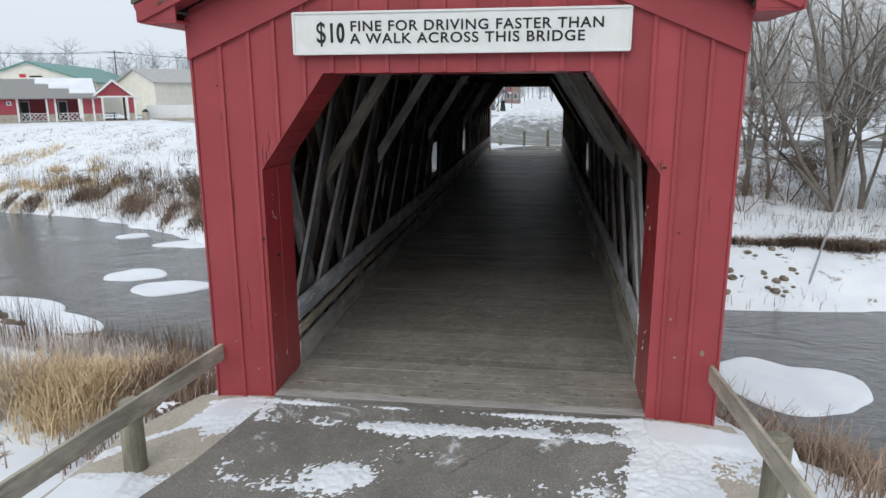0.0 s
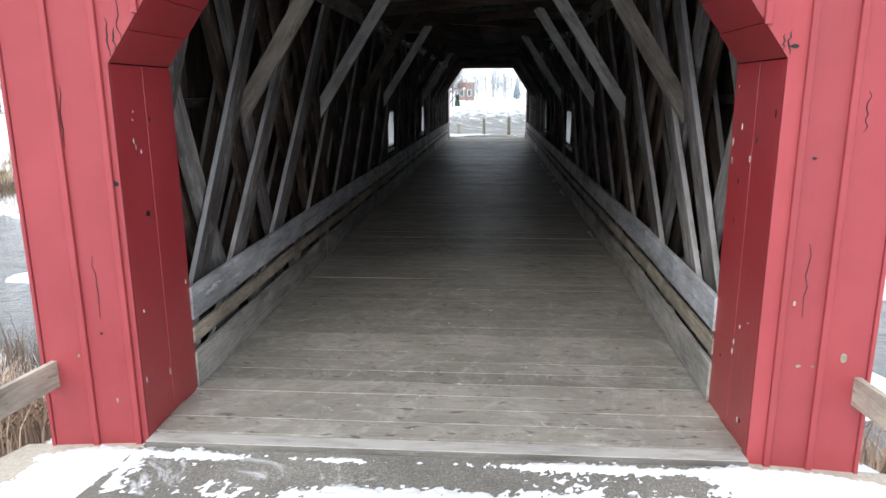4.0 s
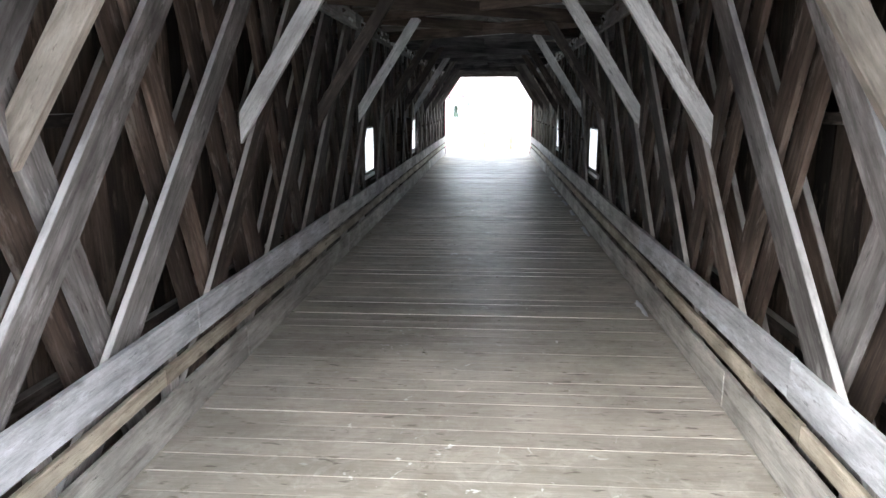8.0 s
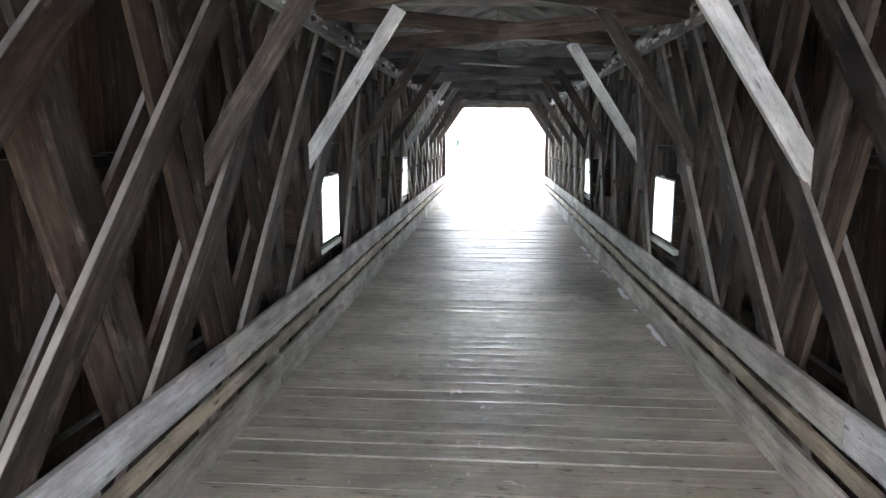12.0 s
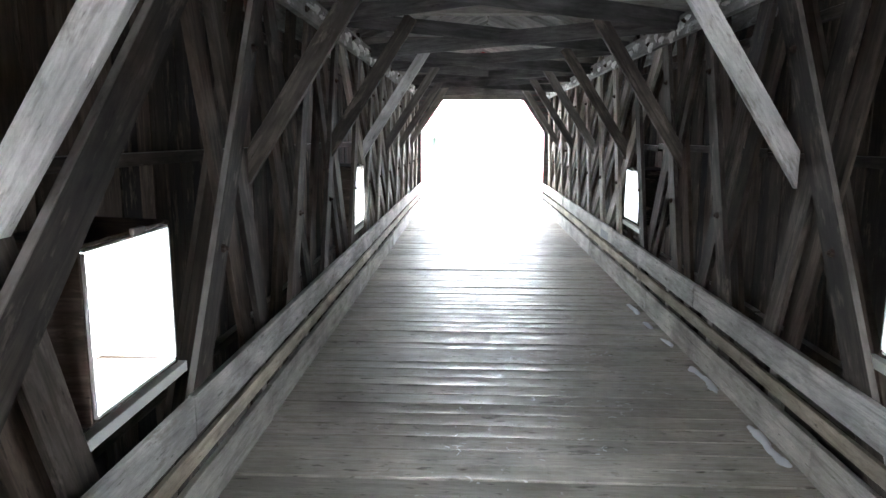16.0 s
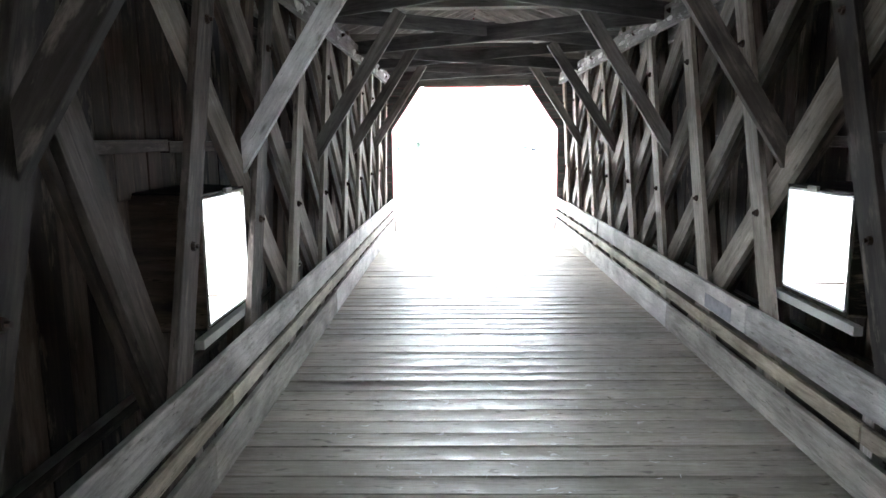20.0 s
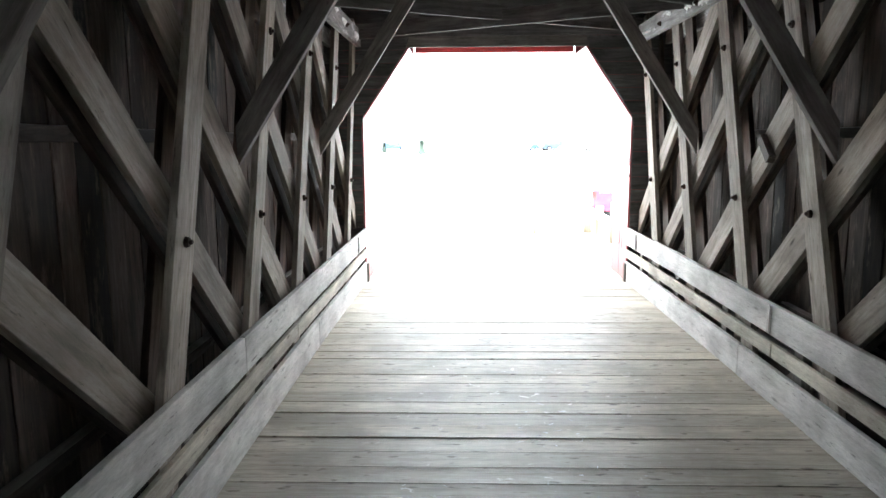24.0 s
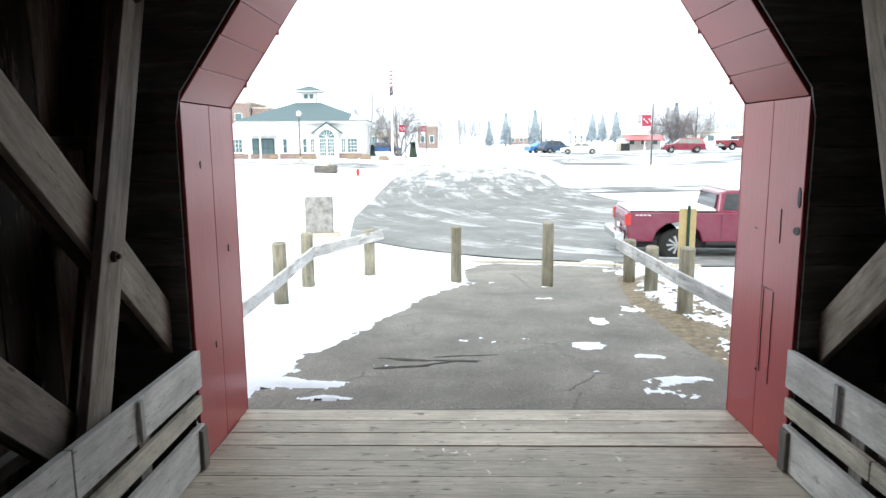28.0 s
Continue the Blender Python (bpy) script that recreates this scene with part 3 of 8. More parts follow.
def build_water():
    bm = bmesh.new()
    for x0, x1 in ((-130, -20), (-20, 20), (20, 130)):
        bm.faces.new([bm.verts.new(p) for p in ((x0, -5, WATER_Z), (x1, -5, WATER_Z), (x1, 50, WATER_Z), (x0, 50, WATER_Z))])
    tagged(part("water", bm, WATER), "dark rippled river with open water", "river", kind="structure")


build_water()


def blob(bm, cx, cy, rx, ry, z0, z1, seed, rough=0.25, turn=0.0, n=40):
    """A flat patch with an uneven outline and a rounded rim."""
    r = random.Random(seed)
    ph = [r.uniform(0, 6.28) for _ in range(6)]
    am = [r.uniform(0.3, 1) / (k + 1.2) for k in range(6)]
    rings = []
    f0 = z0 if callable(z0) else lambda u, v: z0
    f1 = z1 if callable(z1) else lambda u, v: z1
    for f, k in ((1.0, 0.0), (0.97, 0.7), (0.9, 1.0)):
        ring = []
        z = lambda u, v, k=k: f0(u, v) * (1 - k) + f1(u, v) * k
        for i in range(n):
            a = 2 * math.pi * i / n
            w = f * (1 + rough * sum(am[k] * math.sin((k + 2) * a + ph[k]) for k in range(6)))
            u, v = rx * w * math.cos(a), ry * w * math.sin(a)
            c, s = math.cos(turn), math.sin(turn)
            ring.append(bm.verts.new((cx + c * u - s * v, cy + s * u + c * v, z(cx + c * u - s * v, cy + s * u + c * v))))
        rings.append(ring)
    for a, b in zip(rings, rings[1:]):
        for i in range(n):
            bm.faces.new((a[i], a[(i + 1) % n], b[(i + 1) % n], b[i]))
    bm.faces.new(rings[-1])


def ice(cx, cy, rx, ry, seed, turn=0.0, rough=0.15):
    bm = bmesh.new()
    blob(bm, 0, 0, rx, ry, -0.03, 0.07, seed, rough, turn)
    ob = tagged(part("ice_floe", bm, SNOW), "snow-covered ice floe on the river", "ice floe", "ice floes on the river")
    ob.location = (cx, cy, WATER_Z)


ice(-15.8, 19.1, 1.22, 1.0, 3, 0.3)
ice(-13.35, 17.45, 1.38, 1.12, 4, 0.3)
ice(-20.6, 26.5, 0.85, 0.6, 5, 0.7, 0.3)
ice(7.5, 11.0, 2.1, 1.5, 6, -0.75, 0.25)
ice(-15.9, 25.2, 1.9, 1.1, 8, 0.2, 0.3)
ice(-16.6, 13.9, 3.4, 1.1, 9, -0.3, 0.3)

# ---- near approach: asphalt between concrete aprons ----
def sheet(name, outline, z, thick, mat, label, category, kind="structure"):
    """A slab with a level or sloping top, cut to an outline; z is a height or a function of x and y."""
    bm = bmesh.new()
    top = [bm.verts.new((x, y, z(x, y) if callable(z) else z)) for x, y in outline]
    low = [bm.verts.new((v.co.x, v.co.y, v.co.z - thick)) for v in top]
    bm.faces.new(top)
    for i in range(len(top)):
        j = (i + 1) % len(top)
        bm.faces.new((top[i], low[i], low[j], top[j]))
    bmesh.ops.triangulate(bm, faces=[f for f in bm.faces if len(f.verts) > 4])
    bmesh.ops.recalc_face_normals(bm, faces=bm.faces[:])
    return tagged(part(name, bm, mat), label, category, kind=kind)


def near_z(x, y):
    return 0.0 - 0.02 * max(0.0, 0.6 - y)


sheet("pavement", [(-2.12, 0.5), (2.14, 0.5), (2.1, -0.4), (2.3, -4), (2.6, -20), (-2.6, -20), (-2.75, -4), (-2.6, -1.7), (-2.36, -0.92), (-2.22, -0.14)], lambda x, y: near_z(x, y) - 0.03, 0.3, ASPHALT_NEAR, "worn asphalt approach with cracks and thin snow", "pavement")
# unseen dark ground, added to weaken the light bounced into the portal
sheet("street", [(-34, -10.5), (-2.58, -10.5), (-2.58, -20), (2.58, -20), (2.58, -10.5), (34, -10.5), (34, -34), (-34, -34)], lambda x, y: -0.1 - 0.02 * max(0.0, -y - 8), 0.5, ASPHALT, "unseen asphalt sheet behind the start, added to cut bounce light", "street")
sheet("apron", [(-2.12, 0.5), (-2.12, 0.62), (-3.05, 0.62), (-3.45, -0.3), (-3.6, -1.9), (-2.62, -1.7), (-2.37, -0.92), (-2.23, -0.14)], lambda x, y: near_z(x, y) - 0.05 - 0.06 * (abs(x) - 2.1), 0.5, CONCRETE, "bare tan concrete apron beside the portal", "apron")
sheet("apron", [(2.12, 0.62), (3.1, 0.62), (3.5, -2.6), (2.7, -3.0), (2.1, -0.4)], lambda x, y: near_z(x, y) - 0.05 - 0.06 * (abs(x) - 2.1), 0.5, CONCRETE, "bare tan concrete apron beside the portal", "apron")


# ---- the bridge: deck ----
def deck_plank_mesh(length, width, cup, wane):
    """A deck board, its length along x, with the top cupped by wear and its edges worn round."""
    bm = bmesh.new()
    w = width / 2
    ease = 0.0012 + min(0.007, cup)
    top = [(-w, -ease - wane), (-w + ease, cup)] + [(w * u, cup * u * u) for u in (-0.66, -0.33, 0.0, 0.33, 0.66)] + [(w - ease, cup), (w, -ease)]
    prism(bm, [(-w, -0.06), *top, (w, -0.06)], -length / 2, length / 2, "x")
    me = bpy.data.meshes.new("plank")
    bm.to_mesh(me)
    bm.free()
    me.materials.append(DECK)
    return me


def build_deck():
    deck = tagged(thing("floor", "weathered grey plank bridge deck, damp in the middle", "deck", kind="structure"))
    pitch = 0.243
    kinds = {wide: [deck_plank_mesh(2 * HALF + (0.5 if wide else 0.0), pitch - gap, cup, wane) for cup, gap, wane in ((0.0, 0.0015, 0.0), (0.0003, 0.0025, 0.0), (0.0006, 0.004, 0.0), (0.003, 0.007, 0.002), (0.0055, 0.009, 0.005), (0.007, 0.012, 0.002))] for wide in (0, 1)}
    count = int((Y1 + 0.05 - (Y0 + 0.05)) / pitch)
    for i in range(count):
        y = Y0 + 0.10 + pitch * i + pitch / 2
        wide = 1 if Y0 + 0.9 < y < Y1 - 1.1 else 0
        worn = rnd.uniform(0, 1) < smooth((y - 5) / 8)
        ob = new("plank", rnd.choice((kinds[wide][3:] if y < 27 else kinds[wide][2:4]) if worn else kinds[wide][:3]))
        ob.parent = deck
        ob.matrix_basis = pose(CX + rnd.uniform(-0.01, 0.01), y, -0.002 + (rnd.uniform(-0.005, 0.002) if worn else rnd.uniform(-0.0003, 0.0003)), math.degrees(rnd.gauss(0, (0.014 if y < 26 else 0.006) if worn else 0.0012)), math.degrees(rnd.uniform(-0.0015, 0.0015)), math.degrees(rnd.uniform(-0.0012, 0.0012)) + 180 * rnd.randint(0, 1))
    bm = bmesh.new()
    for x in (-1.9, -1.1, -0.35, 0.4, 1.15, 1.95):
        box(bm, (CX + x - 0.07, Y0 + 0.1, -0.36), (CX + x + 0.07, Y1, -0.072))
    box(bm, (CX - 2.7, Y0 + 0.1, -0.5), (CX + 2.7, Y1, -0.365))
    part("joist", bm, WOOD_DARK, deck)
    # beam that closes the deck at the near end
    board("sill_plank", (CX - HALF, Y0 + 0.02, -0.06), (CX + HALF, Y0 + 0.02, -0.06), 0.14, 0.1, (0, 0, 1), WOOD_GREY, deck)


build_deck()

# ---- trusses: leaning planks in two layers a web ----
# where the planks of each side meet the top of the guard rail, and how steeply they lean
RISING = {-1: [0.6, 1.9, 2.8, 4.15, 5.72, 7.35, 8.86, 10.45, 11.95, 14.63, 17.13, 18.7, 20.63, 22.2, 23.66, 25.25, 27.05, 28.58, 30.13, 31.7, 33.2],
          1: [0.6, 1.9, 2.52, 3.91, 5.51, 7.07, 8.64, 10.16, 11.7, 14.75, 17.27, 18.95, 20.65, 22.34, 23.89, 25.44, 26.98, 28.5, 30.0, 31.6, 33.1]}
FALLING = {-1: [2.5, 4.1, 5.75, 7.07, 8.8, 10.35, 11.85, 13.33, 16.35, 18.12, 20.6, 23.66, 25.25, 26.83, 28.48, 29.84, 31.4, 33.0, 34.6],
           1: [2.4, 4.0, 5.7, 7.1, 8.7, 10.3, 11.8, 13.2, 16.35, 18.2, 20.6, 23.73, 25.34, 26.8, 28.31, 29.8, 31.32, 32.9, 34.5]}
LEAN_RISING = [(0, 1.7), (1.9, 1.35), (2.8, 1.03), (4, 0.97), (12, 0.97), (14.65, 1.68), (17.2, 2.8), (24, 2.95), (36, 2.85)]
LEAN_FALLING = [(0, -2.4), (16.4, -2.95), (18.1, -2.4), (20.5, -2.0), (23.6, -0.93), (36, -0.93)]
Z_FOOT, Z_LOW, Z_TOP = 0.85, -0.35, 4.12


def lattice_plank(truss, x, foot, slope, mat, face):
    y_low, y_top = foot + (Z_LOW - Z_FOOT) / slope, foot + (Z_TOP - Z_FOOT) / slope
    z_low, z_top = Z_LOW, Z_TOP
    lo, hi = Y0 + 0.12, Y1 - 0.12
    def clip(y, z):
        c = min(hi, max(lo, y))
        return c, Z_FOOT + (c - foot) * slope
    y_low, z_low = clip(y_low, z_low)
    y_top, z_top = clip(y_top, z_top)
    if z_top - z_low < 0.5:
        return
    wob = rnd.uniform(-0.012, 0.012)
    x -= math.copysign(0.014, x)
    board("lattice_plank", (x + wob, y_low, z_low), (x - wob, y_top, z_top), rnd.choice((0.25, 0.26, 0.28)), 0.054, face, mat, truss)


WINDOWS = {-1: [(13.5, 14.42, 1.13, 1.97), (21.35, 22.28, 1.08, 1.985)], 1: [(13.67, 14.67, 1.18, 1.955), (21.31, 22.22, 1.17, 1.96)]}


def crosses_window(side, foot, slope, room=0.17):
    """Whether a plank passes in front of a window's opening."""
    for a, b, c, d in WINDOWS[side]:
        for z in (c - 0.02, (c + d) / 2, d + 0.02):
            y = foot + (z - Z_FOOT) / slope
            if a - room < y < b + room:
                return True
    return False


def build_truss(side):
    truss = thing("lattice_truss", "bridge truss of crossed weathered planks bolted together", "truss", "trusses of the bridge", at=(0, 0, -0.35))
    truss_z = 0.35
    x_in = CX + side * 2.255
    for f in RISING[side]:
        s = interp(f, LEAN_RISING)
        # plank tone by place: paler towards the portals, dark mid-span, for the light
        mat = WOOD_SILVER_LIT if f < 4.5 else WOOD_WARM if f < 6 else WOOD_OLD if f < (21 if side == 1 else 23) else WOOD_LIGHT
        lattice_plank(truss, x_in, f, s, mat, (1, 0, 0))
        # rear planks kept darker than the pale front ones, for the shade behind them
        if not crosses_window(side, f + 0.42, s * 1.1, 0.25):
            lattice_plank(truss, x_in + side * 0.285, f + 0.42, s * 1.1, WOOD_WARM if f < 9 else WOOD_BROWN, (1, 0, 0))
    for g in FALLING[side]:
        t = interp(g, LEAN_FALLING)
        # the falling planks follow the same light along the bridge
        mat = WOOD_SILVER_LIT if g < 4.5 else WOOD_WARM if g < 7.5 else WOOD_OLD if g < 23 else WOOD_LIGHT
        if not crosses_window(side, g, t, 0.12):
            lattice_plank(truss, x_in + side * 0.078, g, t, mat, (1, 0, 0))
        # the rear falling planks carry the same painted shade
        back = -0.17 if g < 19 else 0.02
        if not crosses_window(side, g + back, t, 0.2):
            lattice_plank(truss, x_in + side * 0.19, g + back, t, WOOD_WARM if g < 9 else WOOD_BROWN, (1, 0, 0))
    # chords of long timbers
    for z, w in ((3.88, 0.26), (0.28, 0.26)):
        for x in (x_in - side * (0.078 if z > 1 else -0.158), x_in + side * 0.385):
            y = Y0 + 0.15
            while y < Y1 - 0.2:
                e = min(y + 5.6 + rnd.uniform(-0.6, 0.6), Y1 - 0.15)
                board("chord", (x, y, z), (x, e - 0.01, z), w, 0.075, (1, 0, 0), WOOD_FLAKY if z > 1 and y > 9 else WOOD_GREY if z > 1 else WOOD_OLD, truss)
                y = e
    if side == 1:
        board("block", (x_in + 0.01, 29.68, 2.12), (x_in + 0.01, 29.9, 2.32), 0.09, 0.07, (1, 0, 0), WOOD_OLD, truss)
    # bolt heads where the layers cross
    bm = bmesh.new()
    cyl(bm, (0, 0, 0), (-side * 0.03, 0, 0), 0.036, 0.028, 8)
    cyl(bm, (-side * 0.03, 0, 0), (-side * 0.05, 0, 0), 0.016, 0.014, 6)
    head = part("bolt_head", bm, IRON, truss, "rusty bolt head")
    spots = []
    for f in RISING[side]:
        s = interp(f, LEAN_RISING)
        for z in (1.72, 3.25):
            y = f + (z - Z_FOOT) / s
            if Y0 + 1 < y < Y1 - 1 and f > 12:
                spots.append((x_in - side * 0.036, y, z))
    spots += [(x_in - side * 0.112, 9.6 + 1.57 * k + rnd.uniform(-0.2, 0.2), 3.88 + rnd.uniform(-0.06, 0.06)) for k in range(16)]
    head.location = spots[0]
    for p in spots[1:]:
        o = head.copy()
        scene.collection.objects.link(o)
        o.location = p
    for o in truss.children:
        o.matrix_parent_inverse = Matrix.Translation((0, 0, truss_z))


build_truss(-1)
build_truss(1)

def build_crust(side):
    """White crust caked on the top chord's inner face and hanging from its lower edge in rags."""
    r = random.Random(70 + side)
    verts, faces = [], []
    x = CX + side * (2.255 - 0.078 - 0.038)
    y = 11.5
    while y < Y1 - 1.4:
        thick = smooth((y - 11) / 7)
        length = r.uniform(0.12, 0.5)
        if r.random() < 0.35 + 0.45 * thick:
            n = max(4, int(length / 0.035))
            top = 3.88 + r.uniform(-0.03, 0.13)
            deep = r.uniform(0.05, 0.2) * (0.6 + 0.5 * thick)
            base = len(verts)
            for i in range(n + 1):
                f = i / n
                swell = math.sin(math.pi * min(1, max(0, f))) ** 0.5 if 0 < f < 1 else 0.0
                hang = deep * swell * (0.55 + 0.9 * abs(noise.noise(Vector((y * 3 + f * 9, side * 4, 1)))))
                zt = top - 0.03 * (1 - swell) + 0.02 * noise.noise(Vector((y + f * 7, 3, 3)))
                zb = max(3.715, zt - hang - 0.004)
                out = (0.004 + 0.016 * swell) * (1 + 0.5 * noise.noise(Vector((y + f * 11, 9, 2))))
                yy = y + length * f
                verts += [(x + side * 0.004, yy, zt), (x - side * out, yy, zt - 0.3 * (zt - zb)), (x - side * out * 0.8, yy, zt - 0.75 * (zt - zb)), (x + side * 0.004, yy, zb)]
            for i in range(n):
                for k in range(3):
                    a = base + 4 * i + k
                    faces.append((a, a + 1, a + 5, a + 4))
        y += length * r.uniform(0.7, 1.3)
    me = bpy.data.meshes.new("crust")
    me.from_pydata(verts, [], faces)
    me.materials.append(plain("white_crust", (0.7, 0.7, 0.68), 0.85, var=0.25, scale=14.0, bumps=0.6))
    me.polygons.foreach_set("use_smooth", [True] * len(faces))
    tagged(new("crust", me), "white crust caked on the top chord timber", "crust", kind="stuff")


build_crust(-1)
build_crust(1)

# ---- side walls of upright boards, with window holes ----
WALL_X = 2.78


HOLES = {-1: [(13.83, 0.94), (21.1, 0.93), (29.58, 0.86), (31.42, 0.92)], 1: [(10.12, 1.94), (11.87, 3.72), (20.9, 1.22), (30.92, 0.97), (32.74, 0.97)]}


def holed_board(length, width, u, v, hw, hh):
    """A siding board with a small hole broken through it, u along its length and v across."""
    bm = bmesh.new()
    t = 0.0125
    for lo, hi in (((-length / 2, -width / 2, -t), (u - hh, width / 2, t)), ((u + hh, -width / 2, -t), (length / 2, width / 2, t)), ((u - hh, -width / 2, -t), (u + hh, v - hw, t)), ((u - hh, v + hw, -t), (u + hh, width / 2, t))):
        box(bm, lo, hi)
    me = bpy.data.meshes.new("holed_board")
    bm.to_mesh(me)
    bm.free()
    me.materials.append(WOOD_SIDING)
    return me


def build_side_wall(side):
    wall = thing("wall_west" if side < 0 else "wall_east", "dark unpainted upright siding boards seen from inside", "wall", kind="structure")
    x = CX + side * WALL_X
    y, width, deep = Y0 + 0.05, 0.245, 0.0025
    while y < Y1 - 0.05:
        w = width + rnd.uniform(-0.03, 0.03)
        e = min(y + w, Y1 - 0.03)
        mid = (y + e) / 2
        spans = [(-0.9, 4.54)]
        for a, b, c, d in WINDOWS[side]:
            if e > a - 0.02 and y < b + 0.02:
                spans = [(-0.9, c - 0.02), (d + 0.02, 4.54)]
        for lo, hi in spans:
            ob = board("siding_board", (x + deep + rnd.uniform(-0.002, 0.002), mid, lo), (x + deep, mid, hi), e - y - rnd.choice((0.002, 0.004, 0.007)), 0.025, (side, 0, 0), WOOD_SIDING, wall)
            if y > Y0 + 0.9 and y < Y1 - 1.0:
                board("batten", (CX + side * (WALL_X + 0.029), y, lo + 0.02), (CX + side * (WALL_X + 0.029), y, hi - 0.06), 0.075, 0.022, (side, 0, 0), RED, wall)
            for hy, hz in HOLES[side]:
                if y + 0.03 < hy < e - 0.03 and lo < hz < hi:
                    ob.data = holed_board(hi - lo, e - y - 0.004, hz - (lo + hi) / 2, (hy - mid) * -side, 0.024, 0.036)
        y, deep = e, -deep
    for o in wall.children:
        if o.name.startswith("siding") and len(o.data.materials) < 2:
            o.data.materials.append(RED)
            for f in o.data.polygons:
                f.material_index = 1 if f.normal.z > 0.9 else 0
    # nailing girts behind the trusses
    for z in (2.36, 0.62, 3.6):
        y = Y0 + 0.2
        while y < Y1 - 0.3:
            e = min(y + 4.2, Y1 - 0.2)
            hit = any(e > a - 0.1 and y < b + 0.1 and c - 0.15 < z < d + 0.2 for a, b, c, d in WINDOWS[side])
            if not hit:
                board("girt", (x - side * 0.06, y, z + rnd.uniform(-0.02, 0.02)), (x - side * 0.06, e - 0.02, z + rnd.uniform(-0.02, 0.02)), 0.09, 0.08, (1, 0, 0), WOOD_OLD, wall)
            y = e


build_side_wall(-1)
build_side_wall(1)


def build_window(side, n, a, b, c, d):
    """An unglazed opening: a plank box from the truss to the siding with pale lining, and a separate sill below it."""
    win = thing("window_%d" % n, "unglazed window opening with a thin pale lining over a separate white sill", "window", kind="structure")
    xi, xo = CX + side * 2.28, CX + side * (WALL_X + 0.03)
    zc, yc = (c + d) / 2, (a + b) / 2
    for y, e in ((a, -1), (b, 1)):
        board("lining_board", (xi, y + e * 0.011, zc), (xo, y + e * 0.03, zc), d - c, 0.02, (0, 1, 0), WHITE, win)
        board("jamb_stud", (xi + side * 0.012, y + e * 0.034, zc), (xo - side * 0.02, y + e * 0.053, zc), d - c + 0.09, 0.022, (0, 1, 0), WOOD_SIDING, win)
    for z, e in ((c, -1), (d, 1)):
        board("head_board" if e > 0 else "bottom_board", (xi, yc, z + e * 0.011), (xo, yc, z + e * 0.028), b - a, 0.02, (0, 0, 1), WHITE, win)
        board("box_board", (xi + side * 0.012, yc, z + e * 0.034), (xo - side * 0.02, yc, z + e * 0.051), b - a + 0.1, 0.022, (0, 0, 1), WOOD_SIDING, win)
    board("sill", (CX + side * 2.33, a - 0.12, c - 0.13), (CX + side * 2.33, b + 0.2, c - 0.12), 0.07, 0.07, (0, 0, 1), WHITE, win, "white sill board")
    # outer boards, out of view, added to stop light leaking round the box
    xc = CX + side * (WALL_X + 0.02)
    for y in (a - 0.215, b + 0.215):
        board("casing", (xc, y, c - 0.12), (xc, y, d + 0.12), 0.32, 0.022, (1, 0, 0), RED, win)
    for z in (c - 0.14, d + 0.14):
        board("casing", (xc, a - 0.33, z), (xc, b + 0.33, z), 0.26, 0.026, (1, 0, 0), RED, win)
    for o in [c for c in win.children if c.name.startswith("casing")]:
        o.data = o.data.copy()
        o.data.materials.append(WOOD_SIDING)
        for f in o.data.polygons:
            f.material_index = 0 if f.normal.z * side > 0.5 else 1
    board("stop_block", (xi, (a + b) / 2, d + 0.035), (xi, (a + b) / 2 + 0.14, d + 0.035), 0.045, 0.03, (1, 0, 0), WOOD_GREY, win)
    return win


k = 1
for s in (-1, 1):
    for spec in WINDOWS[s]:
        build_window(s, k, *spec)
        k += 1


# ---- guard rails ----
def rail_x(y):
    """Half the width between the rails, a little less towards the portals."""
    return 2.1875 - 0.055 * smooth((y - 31.4) / 2.8) - 0.05 * smooth((4.5 - y) / 2.5)


